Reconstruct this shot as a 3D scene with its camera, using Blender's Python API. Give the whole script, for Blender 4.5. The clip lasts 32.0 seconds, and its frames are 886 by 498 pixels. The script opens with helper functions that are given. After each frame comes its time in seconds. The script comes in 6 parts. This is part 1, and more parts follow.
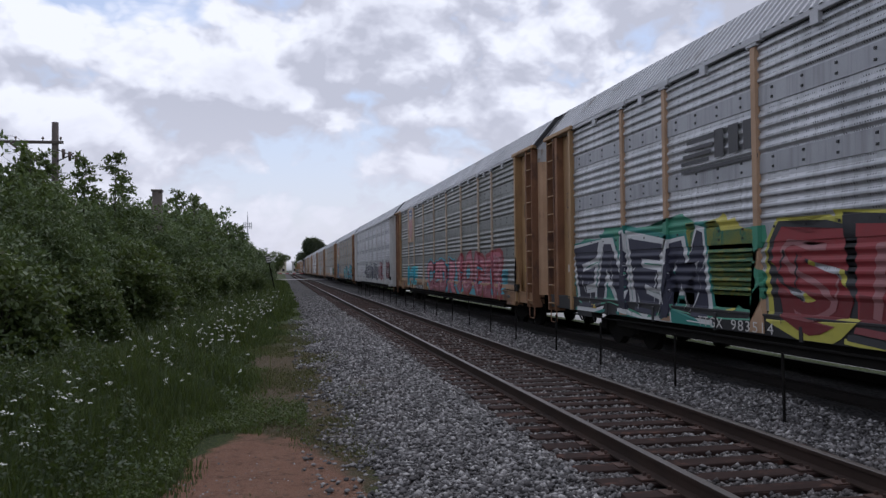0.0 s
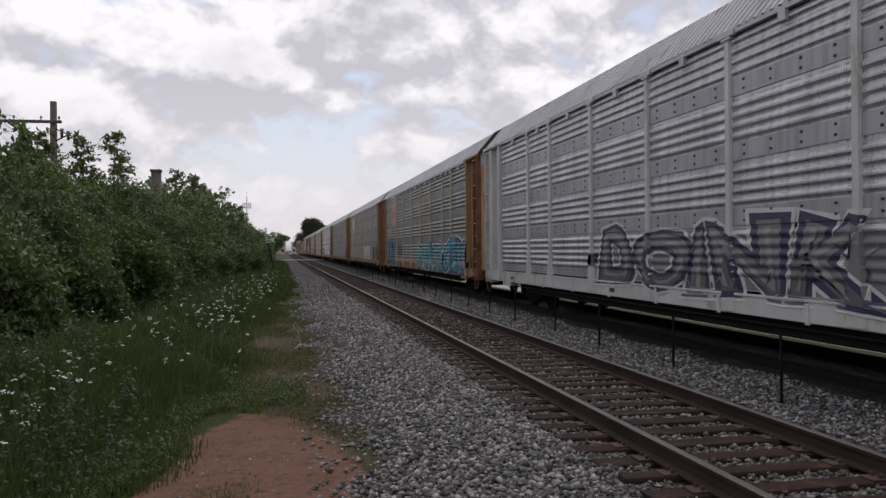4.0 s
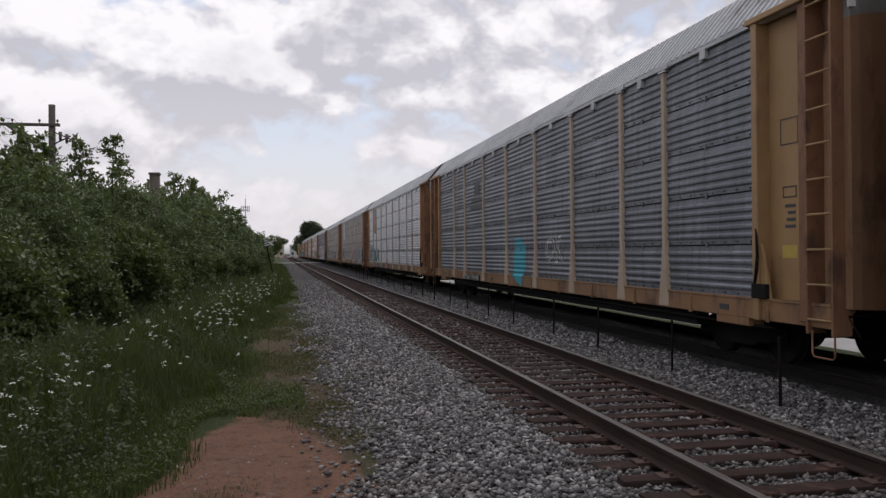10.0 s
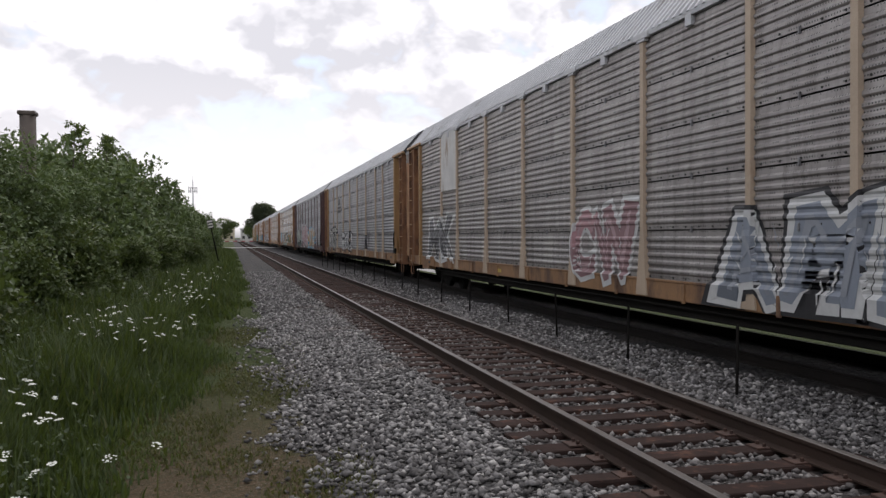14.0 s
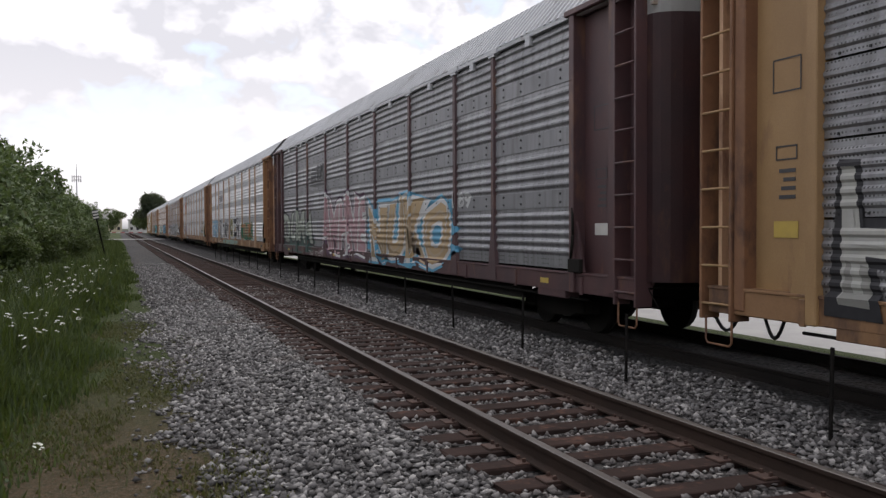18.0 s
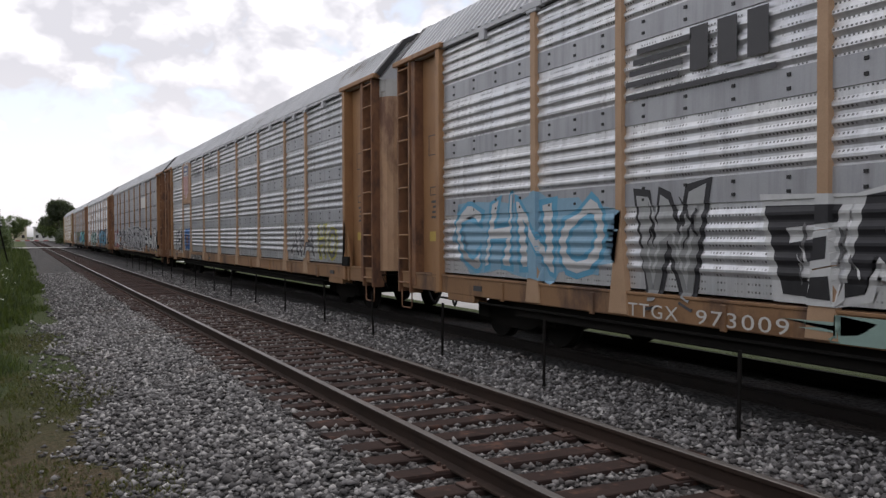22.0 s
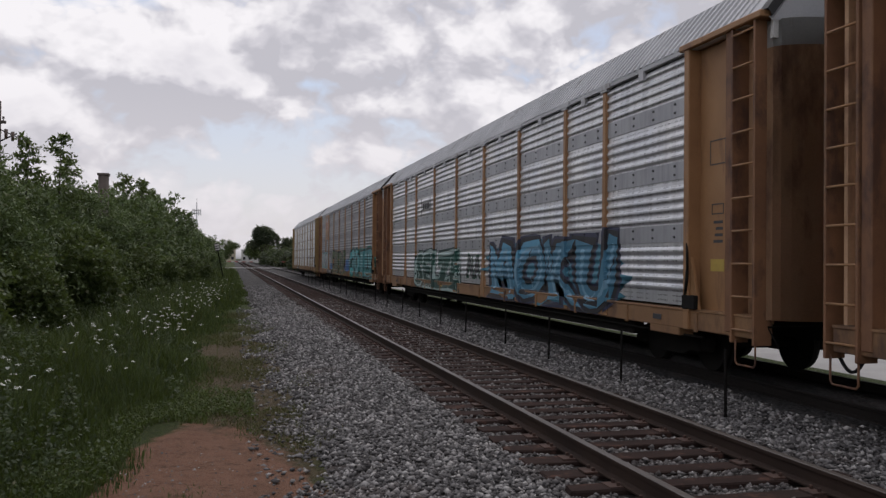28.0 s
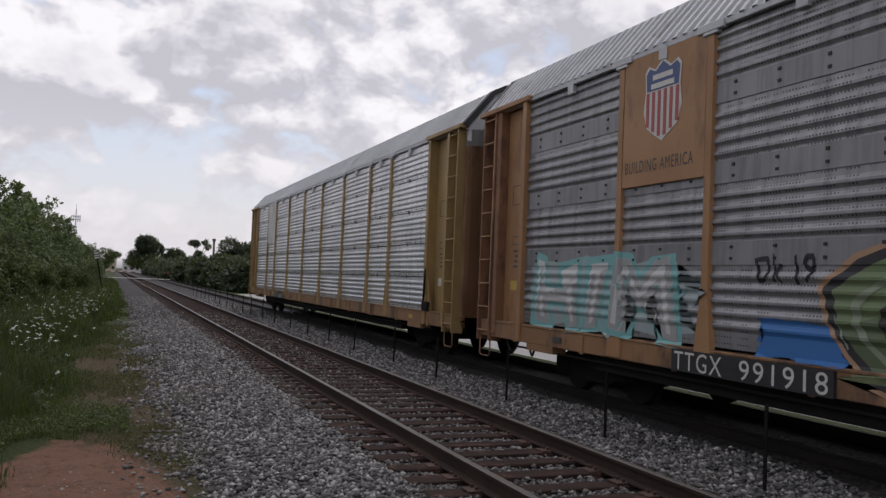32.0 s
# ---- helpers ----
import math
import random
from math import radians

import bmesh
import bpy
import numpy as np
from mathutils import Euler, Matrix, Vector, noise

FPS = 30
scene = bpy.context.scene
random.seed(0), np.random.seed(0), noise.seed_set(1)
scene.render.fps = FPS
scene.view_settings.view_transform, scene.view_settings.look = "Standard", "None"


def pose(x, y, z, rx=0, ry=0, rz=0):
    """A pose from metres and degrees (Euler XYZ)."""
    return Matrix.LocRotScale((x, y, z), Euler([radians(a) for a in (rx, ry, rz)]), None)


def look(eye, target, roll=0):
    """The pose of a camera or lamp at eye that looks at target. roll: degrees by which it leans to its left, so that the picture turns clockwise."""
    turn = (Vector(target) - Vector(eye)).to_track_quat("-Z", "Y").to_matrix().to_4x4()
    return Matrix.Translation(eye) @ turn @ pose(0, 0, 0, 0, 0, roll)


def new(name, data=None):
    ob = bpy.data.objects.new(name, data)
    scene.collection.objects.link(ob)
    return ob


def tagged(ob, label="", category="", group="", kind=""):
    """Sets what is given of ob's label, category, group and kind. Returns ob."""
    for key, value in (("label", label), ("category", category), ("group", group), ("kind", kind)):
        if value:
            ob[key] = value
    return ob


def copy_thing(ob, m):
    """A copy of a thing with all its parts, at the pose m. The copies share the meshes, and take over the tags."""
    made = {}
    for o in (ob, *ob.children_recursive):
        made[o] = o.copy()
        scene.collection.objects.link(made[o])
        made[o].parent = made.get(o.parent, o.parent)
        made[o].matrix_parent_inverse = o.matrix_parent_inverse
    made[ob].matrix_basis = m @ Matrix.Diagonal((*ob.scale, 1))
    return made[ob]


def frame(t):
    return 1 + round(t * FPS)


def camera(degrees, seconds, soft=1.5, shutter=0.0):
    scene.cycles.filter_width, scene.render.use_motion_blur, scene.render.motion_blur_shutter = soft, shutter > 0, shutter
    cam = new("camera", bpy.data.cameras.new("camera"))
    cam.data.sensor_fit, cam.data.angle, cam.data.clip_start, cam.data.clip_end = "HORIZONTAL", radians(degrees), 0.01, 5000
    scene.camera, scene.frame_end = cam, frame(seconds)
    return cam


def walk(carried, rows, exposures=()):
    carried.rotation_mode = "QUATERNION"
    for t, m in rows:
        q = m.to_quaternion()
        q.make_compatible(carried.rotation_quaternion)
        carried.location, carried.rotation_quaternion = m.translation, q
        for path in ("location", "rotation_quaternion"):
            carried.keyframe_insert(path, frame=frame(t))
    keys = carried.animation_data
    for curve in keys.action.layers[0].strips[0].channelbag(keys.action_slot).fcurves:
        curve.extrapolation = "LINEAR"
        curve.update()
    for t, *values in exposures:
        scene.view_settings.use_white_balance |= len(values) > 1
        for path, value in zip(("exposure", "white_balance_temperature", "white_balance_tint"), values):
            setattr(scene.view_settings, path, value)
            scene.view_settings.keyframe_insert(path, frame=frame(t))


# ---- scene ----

# ---- camera: seconds, x, y, yaw, pitch, roll (eye 1.67 m above the rail heads) ----
EYE = 1.668
PATH = [
    (0, 0, 0, -10.64, 1.29, 0.64), (0.5, 0, 0, -11.08, 0.60, 0.79), (1, 0, 0, -11.12, 0.17, 0.69),
    (1.5, 0, 0, -11.07, -0.05, 0.59), (2, 0, 0, -11.29, -0.27, 0.56), (2.5, 0, 0, -11.17, -0.31, 0.68),
    (3, 0, 0, -11.06, -0.22, 0.63), (3.5, 0, 0, -10.68, 0.04, 0.49), (5.5, 0, 0, -10.83, -0.15, 0.32),
    (6, 0, 0, -10.94, -0.12, 0.26), (6.5, 0, 0, -11.06, -0.06, 0.27), (7, 0, 0, -10.98, -0.17, 0.28),
    (7.5, 0, 0, -11.27, -0.21, 0.29), (8, 0, 0, -11.29, -0.17, 0.38), (8.5, 0, 0, -11.18, 0.04, 0.48),
    (9, 0, 0, -11.04, 0.19, 0.48), (9.5, 0, 0, -10.93, 0.21, 0.48), (10, 0, 0, -10.78, 0.21, 0.50),
    (10.4, 0, 0, -10.20, 0.24, 0.47), (10.5, 0.01, 0.71, -9.92, 0.23, 0.44), (10.6, 0.04, 3.12, -11.01, -0.03, 0.40),
    (10.7, 0.08, 6.39, -13.16, -0.27, 0.28), (10.8, 0.12, 9.52, -14.94, 0.18, 0.14), (10.9, 0.15, 11.93, -17.33, 0.32, 0.02),
    (11, 0.16, 12.5, -17.52, 0.37, -0.00), (11.5, 0.16, 12.5, -17.05, 0.07, -0.03), (12, 0.16, 12.5, -17.52, -0.06, 0.15),
    (12.5, 0.16, 12.5, -18.05, -0.40, 0.16), (13, 0.16, 12.5, -19.48, -1.19, 0.09), (13.5, 0.16, 12.5, -15.06, 0.05, 0.43),
    (14, 0.16, 12.5, -13.94, -0.86, 0.31), (14.5, 0.16, 12.5, -15.00, -0.31, 0.43), (16.5, 0.16, 12.5, -17.79, -0.62, 0.25),
    (17, 0.16, 12.5, -18.92, -1.11, 0.22), (17.5, 0.16, 12.5, -19.64, -1.32, 0.23), (18, 0.16, 12.5, -20.82, -1.45, 0.19),
    (18.5, 0.16, 12.5, -21.46, -1.91, 0.26), (19, 0.16, 12.5, -20.57, -1.93, 0.39), (19.5, 0.16, 12.5, -22.14, -1.67, 0.39),
    (20, 0.16, 12.5, -24.17, -1.95, 0.36), (20.5, 0.16, 12.5, -26.16, -1.68, 0.36), (21, 0.16, 12.5, -26.33, -1.09, 0.32),
    (21.5, 0.16, 12.5, -26.05, -0.73, 0.24), (22, 0.16, 12.5, -26.21, -0.98, 0.28), (22.5, 0.16, 12.5, -25.92, -0.89, 0.23),
    (23, 0.16, 12.5, -24.32, -1.24, 0.23), (23.5, 0.16, 12.5, -23.53, -1.91, 0.19), (24, 0.16, 12.5, -21.52, -2.49, 0.16),
    (24.1, 0.15, 12.07, -21.18, -2.42, 0.17), (24.2, 0.12, 9.38, -18.54, -2.05, 0.25), (24.3, 0.08, 6.25, -15.50, -1.58, 0.31),
    (24.4, 0.04, 2.84, -13.12, -1.13, 0.35), (24.5, 0.01, 0.71, -12.03, -1.01, 0.39), (24.6, 0, 0, -11.60, -1.02, 0.43),
    (25, 0, 0, -10.46, -1.09, 0.58), (25.5, 0, 0, -10.26, -1.07, 0.53), (27.5, 0, 0, -12.47, 0.38, -0.30),
    (28, 0, 0, -13.90, 0.75, -0.57), (28.5, 0, 0, -15.18, 1.10, -0.81), (29, 0, 0, -16.33, 0.99, -1.05),
    (29.5, 0, 0, -18.00, 0.92, -1.20), (30, 0, 0, -19.86, 1.14, -1.39), (30.5, 0, 0, -20.11, 1.31, -1.55),
    (31, 0, 0, -20.83, 1.64, -1.65), (31.5, 0, 0, -21.26, 1.89, -1.89), (32, 0, 0, -21.20, 2.13, -2.32),
]
cam = camera(54.8, 32.0, soft=1.4)
walk(cam, [(t, pose(x, y, EYE, 90 + p, r, w)) for t, x, y, w, p, r in PATH],
     exposures=[(0, -0.02, 5850, 14), (0.5, -0.02, 6100, 14), (1.2, 0.02, 6350, 14), (2.0, 0.02, 6450, 14), (10.4, 0.0, 6450, 14), (11.0, 0.0, 6500, 12), (12.0, 0.30, 6500, 12), (13.0, 0.46, 6500, 12),
                (17.0, 0.48, 6500, 12), (20.0, 0.54, 6500, 12), (22.0, 0.44, 6500, 12), (24.0, 0.54, 6500, 12), (24.6, 0.02, 6480, 14), (27.5, -0.10, 6450, 14), (29.0, -0.05, 6440, 14), (32, -0.02, 6420, 14)])

# ---- world, sun ----
SUN_AZ, SUN_EL = radians(22), radians(58)
SKY_SHIFT = 0.0
world = bpy.data.worlds.new("cloudy_sky")
scene.world = world
world.use_nodes = True


class Net:
    """A small writer of node trees."""

    def __init__(self, tree):
        self.tree = tree
        tree.nodes.clear()

    def add(self, kind, _out=0, **values):
        n = self.tree.nodes.new(kind)
        for k, v in values.items():
            if k.startswith("i_"):
                key = k[2:]
                sock = n.inputs[int(key) if key.isdigit() else key.replace("_", " ")]
                if isinstance(v, bpy.types.NodeSocket):
                    self.tree.links.new(v, sock)
                else:
                    sock.default_value = v
            elif k == "operation":
                n.operation = v
            elif k == "blend_type":
                n.blend_type = v
            elif k == "data_type":
                n.data_type = v
            elif k == "sky":
                n.sky_type, n.sun_disc, n.sun_elevation, n.sun_rotation = "NISHITA", False, v[0], v[1]
            elif k == "interpolation":
                n.color_ramp.interpolation = v
            elif k == "stops":
                el = n.color_ramp.elements
                while len(el) < len(v):
                    el.new(0.5)
                for e, (pos, col) in zip(el, v):
                    e.position = pos
                    e.color = (*col, 1) if len(col) == 3 else col
            elif k == "feature":
                n.feature = v
        return n.outputs[_out] if len(n.outputs) else n

    def math(self, op, a, b=0.0, c=0.0):
        return self.add("ShaderNodeMath", operation=op, i_0=a, i_1=b, i_2=c)

    def mix(self, fac, a, b, blend="MIX"):
        n = self.tree.nodes.new("ShaderNodeMix")
        n.data_type, n.blend_type = "RGBA", blend
        for sock, v in ((n.inputs[0], fac), (n.inputs[6], a), (n.inputs[7], b)):
            if isinstance(v, bpy.types.NodeSocket):
                self.tree.links.new(v, sock)
            else:
                sock.default_value = (*v, 1) if isinstance(v, tuple) and len(v) == 3 else v
        return n.outputs[2]

    def ramp(self, fac, *stops, interpolation="LINEAR"):
        return self.add("ShaderNodeValToRGB", i_0=fac, stops=stops, interpolation=interpolation)

    def noise(self, vec, scale, detail=4.0, rough=0.55, dist=0.0, out=0):
        return self.add("ShaderNodeTexNoise", _out=out, i_Vector=vec, i_Scale=scale, i_Detail=detail, i_Roughness=rough, i_Distortion=dist)


def grey(v):
    return (v, v, v)


def make_sky():
    """Heaped clouds, lit along their upper rims, over a little blue, sunk in haze towards the horizon."""
    w = Net(world.node_tree)
    d = w.add("ShaderNodeTexCoord")
    sep = w.tree.nodes.new("ShaderNodeSeparateXYZ")
    w.tree.links.new(d, sep.inputs[0])
    x, y, z = sep.outputs
    tall = w.add("ShaderNodeVectorMath", operation="MULTIPLY", i_0=d, i_1=(1.0, 1.0, 1.45))
    tall = w.add("ShaderNodeVectorMath", operation="ADD", i_0=tall, i_1=(SKY_SHIFT, 0.3, 0.1))

    def heap(v):
        bend = w.add("ShaderNodeVectorMath", operation="SCALE", i_0=w.noise(v, 9.0, 3.0, 0.55, 0.0, 1), i_Scale=0.07)
        v = w.add("ShaderNodeVectorMath", operation="ADD", i_0=v, i_1=bend)
        big = w.noise(v, 3.1, 3.0, 0.5)
        puff = w.add("ShaderNodeTexVoronoi", i_Vector=v, i_Scale=6.8, i_Detail=4.0, i_Roughness=0.58)
        fine = w.noise(v, 24.0, 6.0, 0.6)
        return w.math("ADD", w.math("ADD", w.math("MULTIPLY", big, 0.85), w.math("MULTIPLY", w.math("SUBTRACT", 0.9, puff), 0.22)), w.math("MULTIPLY", fine, 0.07))

    here = heap(tall)
    above = heap(w.add("ShaderNodeVectorMath", operation="ADD", i_0=tall, i_1=(0.012, 0.0, 0.046)))
    rim = w.math("SUBTRACT", here, above)
    cover = w.ramp(here, (0.27, grey(0)), (0.34, grey(1)))
    lit = w.ramp(w.math("ADD", w.math("MULTIPLY", rim, 4.2), 0.5), (0.25, (0.60, 0.60, 0.64)), (0.47, (0.74, 0.735, 0.77)), (0.62, (0.90, 0.895, 0.91)), (0.82, (1.03, 1.02, 1.025)))
    deep = w.ramp(here, (0.46, grey(0)), (0.62, grey(0.5)))
    cloud = w.mix(deep, lit, (0.60, 0.595, 0.65))
    air = w.add("ShaderNodeTexSky", sky=(SUN_EL, SUN_AZ))
    blue = w.mix(1.0, air, (0.12, 0.12, 0.12), "MULTIPLY")
    blue = w.mix(0.45, blue, (0.80, 0.82, 0.88))
    sky = w.mix(cover, blue, cloud)
    low = w.ramp(z, (0.03, grey(1)), (0.19, grey(0)))
    sky = w.mix(w.math("MULTIPLY", low, 0.80), sky, (0.79, 0.765, 0.785))
    below = w.ramp(z, (0.0, grey(1)), (0.012, grey(0)))
    sky = w.mix(below, sky, (0.35, 0.35, 0.36))
    bg = w.add("ShaderNodeBackground", i_0=sky, i_1=0.95)
    w.add("ShaderNodeOutputWorld", i_0=bg)


make_sky()
sun = bpy.data.lights.new("sun", "SUN")
sun.energy, sun.angle, sun.color = 0.7, radians(14), (1.0, 0.95, 0.88)
sun_ob = new("sun", sun)
sun_ob.matrix_world = look((math.sin(SUN_AZ) * math.cos(SUN_EL) * 50, math.cos(SUN_AZ) * math.cos(SUN_EL) * 50, math.sin(SUN_EL) * 50), (0, 0, 0))

# ---- materials ----


def material(name, build):
    m = bpy.data.materials.new(name)
    m.use_nodes = True
    n = Net(m.node_tree)
    build(n)
    return m


def finish(n, colour, rough=0.8, metal=0.0, bump=None, strength=0.3, dist=0.02, spec=0.5):
    b = n.tree.nodes.new("ShaderNodeBsdfPrincipled")
    for key, v in (("Base Color", colour), ("Roughness", rough), ("Metallic", metal), ("Specular IOR Level", spec)):
        if isinstance(v, bpy.types.NodeSocket):
            n.tree.links.new(v, b.inputs[key])
        else:
            b.inputs[key].default_value = (*v, 1) if isinstance(v, tuple) else v
    if bump is not None:
        bp = n.add("ShaderNodeBump", i_Strength=strength, i_Distance=dist, i_Height=bump)
        n.tree.links.new(bp, b.inputs["Normal"])
    n.add("ShaderNodeOutputMaterial", i_0=b.outputs[0])


def coords(n, sx=1.0, sy=1.0, sz=1.0, rand=0.0):
    v = n.add("ShaderNodeTexCoord", _out=3)
    v = n.add("ShaderNodeVectorMath", operation="MULTIPLY", i_0=v, i_1=(sx, sy, sz))
    if rand:
        r = n.add("ShaderNodeObjectInfo", _out=5)
        v = n.add("ShaderNodeVectorMath", operation="ADD", i_0=v, i_1=n.math("MULTIPLY", r, rand))
    return v


def plain(name, a, b, scale=3.0, rough=0.8, metal=0.0, fine=40.0, stain=None, stain_at=0.6, streak=1.0, rand=7.0, spec=0.5, strength=0.25):
    """Two colours in patches, a finer grain, and where given stains, drawn out downwards by streak."""
    def build(n):
        v = coords(n, rand=rand)
        p = n.noise(v, scale, 5.0, 0.6)
        g = n.noise(v, fine, 3.0, 0.6)
        c = n.mix(n.ramp(p, (0.35, grey(0)), (0.65, grey(1))), a, b)
        c = n.mix(n.math("MULTIPLY", g, 0.45), c, tuple(0.55 * q for q in b))
        if stain:
            s = n.noise(coords(n, 1, 1, 1.0 / streak, rand=rand), scale * 1.7, 6.0, 0.65)
            c = n.mix(n.ramp(s, (stain_at - 0.06, grey(0)), (stain_at + 0.08, grey(1))), c, stain)
        finish(n, c, n.math("ADD", n.math("MULTIPLY", p, 0.2), rough - 0.1), metal, n.math("ADD", g, p), strength, 0.01, spec)
    return material(name, build)


def car_paint(name, light, dark, rough, metal, grime=(0.10, 0.09, 0.085), amount=0.5, holes=0.85):
    """Weathered sheet metal: patches, streaks that run down, rows of small punched holes."""
    def build(n):
        v = coords(n, rand=5.0)
        patch = n.noise(v, 0.9, 5.0, 0.6)
        run = n.noise(coords(n, 1, 5.0, 0.35, rand=5.0), 1.6, 5.0, 0.62)
        g = n.noise(v, 55.0, 2.0, 0.6)
        c = n.mix(n.ramp(patch, (0.35, grey(0)), (0.68, grey(1))), light, dark)
        c = n.mix(n.math("MULTIPLY", n.ramp(run, (0.46, grey(0)), (0.72, grey(1))), amount), c, grime)
        c = n.mix(n.math("MULTIPLY", g, 0.3), c, tuple(0.6 * q for q in dark))
        sep = n.tree.nodes.new("ShaderNodeSeparateXYZ")
        n.tree.links.new(n.add("ShaderNodeTexCoord", _out=3), sep.inputs[0])
        hy = n.math("ABSOLUTE", n.math("SUBTRACT", n.math("FRACT", n.math("MULTIPLY", sep.outputs[1], 22.0)), 0.5))
        hz = n.math("ABSOLUTE", n.math("SUBTRACT", n.math("FRACT", n.math("MULTIPLY", sep.outputs[2], 13.3)), 0.5))
        hole = n.math("MULTIPLY", n.math("LESS_THAN", hy, 0.24), n.math("LESS_THAN", hz, 0.13))
        hole = n.math("MULTIPLY", hole, n.ramp(n.noise(coords(n, 0.0, 6.0, 1.1, rand=9.0), 1.0, 2.0, 0.5), (0.43, grey(0)), (0.53, grey(1))))
        c = n.mix(n.math("MULTIPLY", hole, holes), c, (0.05, 0.05, 0.05))
        finish(n, c, n.math("ADD", n.math("MULTIPLY", run, 0.25), rough), metal, n.math("ADD", g, patch), 0.15, 0.006)
    return material(name, build)


def flat_paint(name, colour, rough=0.6):
    def build(n):
        v = coords(n, rand=3.0)
        g = n.noise(v, 9.0, 5.0, 0.65)
        c = n.mix(n.ramp(g, (0.38, grey(0)), (0.75, grey(0.55))), colour, tuple(0.72 * q + 0.022 for q in colour))
        finish(n, c, rough, 0.0, g, 0.1, 0.004)
    return material(name, build)


OCHRE = plain("ochre_paint", (0.385, 0.21, 0.095), (0.295, 0.155, 0.07), 1.1, 0.6, 0.0, 50, (0.17, 0.085, 0.045), 0.60, 3.0)
OCHRE_OLD = plain("faded_ochre_paint", (0.48, 0.315, 0.195), (0.39, 0.25, 0.15), 1.2, 0.65, 0.0, 50, (0.24, 0.155, 0.10), 0.64, 2.0)
# rusty ochre, darkened in colour for the shade at the car ends
STILE_SHADED_RUST = plain("rusting_ochre_paint", (0.27, 0.135, 0.065), (0.19, 0.09, 0.047), 1.4, 0.7, 0.0, 50, (0.09, 0.045, 0.03), 0.56, 2.0)
POST_TAN = plain("chalky_tan_post_paint", (0.50, 0.40, 0.30), (0.42, 0.33, 0.245), 1.2, 0.65, 0.0, 50, (0.28, 0.18, 0.11), 0.64, 2.0)
POST_GREY = plain("galvanised_post", (0.46, 0.45, 0.44), (0.36, 0.35, 0.335), 1.2, 0.6, 0.2, 50, (0.26, 0.13, 0.07), 0.58, 2.0)
END_TAN = plain("tan_ochre_end_paint", (0.40, 0.25, 0.115), (0.32, 0.195, 0.09), 1.1, 0.6, 0.0, 50, (0.20, 0.11, 0.06), 0.62, 3.0)
YELLOW = plain("yellow_paint", (0.35, 0.235, 0.09), (0.28, 0.185, 0.075), 1.1, 0.55, 0.0, 50, (0.2, 0.12, 0.05), 0.62, 3.0)
MAROON = plain("maroon_paint", (0.10, 0.045, 0.045), (0.07, 0.04, 0.045), 1.1, 0.55, 0.0, 50, (0.16, 0.08, 0.05), 0.62, 3.0)
WHITE_PAINT = plain("chalky_white_paint", (0.62, 0.62, 0.60), (0.5, 0.5, 0.49), 1.1, 0.6, 0.0, 50, (0.25, 0.19, 0.14), 0.62, 3.0)
DOOR_RUST = plain("rust_brown_door_paint", (0.66, 0.43, 0.27), (0.55, 0.35, 0.21), 0.9, 0.7, 0.0, 40, (0.22, 0.12, 0.08), 0.58, 3.0)
SILL_PAINT = plain("rust_streaked_sill_paint", (0.32, 0.18, 0.085), (0.25, 0.135, 0.065), 0.8, 0.65, 0.0, 30, (0.10, 0.055, 0.035), 0.56, 2.0)
END_RUST = plain("dull_rust_recess", (0.42, 0.25, 0.14), (0.33, 0.19, 0.105), 0.9, 0.75, 0.0, 40, (0.06, 0.038, 0.03), 0.55, 3.0)
DARK_STEEL = plain("black_oily_steel", (0.012, 0.0115, 0.011), (0.02, 0.018, 0.016), 2.0, 0.9, 0.0, 30, spec=0.15)
ROOF_METAL = plain("galvanised_roof", (0.53, 0.54, 0.56), (0.43, 0.44, 0.46), 0.6, 0.5, 0.2, 30, (0.2, 0.18, 0.16), 0.64, 1.0)
RAIL_SIDE = plain("rusty_rail", (0.034, 0.024, 0.020), (0.05, 0.033, 0.026), 1.5, 0.85, 0.0, 40, spec=0.15)
RAIL_TOP = plain("dull_rail_head", (0.15, 0.137, 0.128), (0.10, 0.09, 0.083), 0.8, 0.45, 0.7, 30, rand=0.0)
TIE_WOOD = plain("weathered_tie_wood", (0.031, 0.022, 0.020), (0.050, 0.033, 0.029), 3.0, 0.9, 0.0, 30, (0.10, 0.055, 0.042), 0.62, 1.0, spec=0.08)
# ties and rails under the train: its shade is put into their near-black colour
SHADE_TIE = plain("oil_black_tie", (0.008, 0.0075, 0.007), (0.014, 0.012, 0.011), 3.0, 0.95, 0.0, 30, spec=0.1)
SHADE_RAIL = plain("oily_rail", (0.014, 0.012, 0.011), (0.022, 0.018, 0.016), 1.5, 0.8, 0.0, 40, spec=0.2)
PLATE_RUST = plain("rusty_plate", (0.085, 0.044, 0.032), (0.055, 0.033, 0.027), 8.0, 0.85, 0.2, 60)
POST_STEEL = plain("dark_post_steel", (0.012, 0.0115, 0.011), (0.02, 0.018, 0.017), 5.0, 0.9, 0.0, 60, spec=0.05)
POLE_WOOD = plain("old_pole_wood", (0.075, 0.062, 0.055), (0.11, 0.09, 0.078), 2.0, 0.9, 0.0, 20, streak=4.0)
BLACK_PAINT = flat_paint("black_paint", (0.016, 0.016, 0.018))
INK = flat_paint("faded_black_lettering", (0.05, 0.05, 0.055))
LETTER = flat_paint("white_lettering", (0.56, 0.55, 0.52))

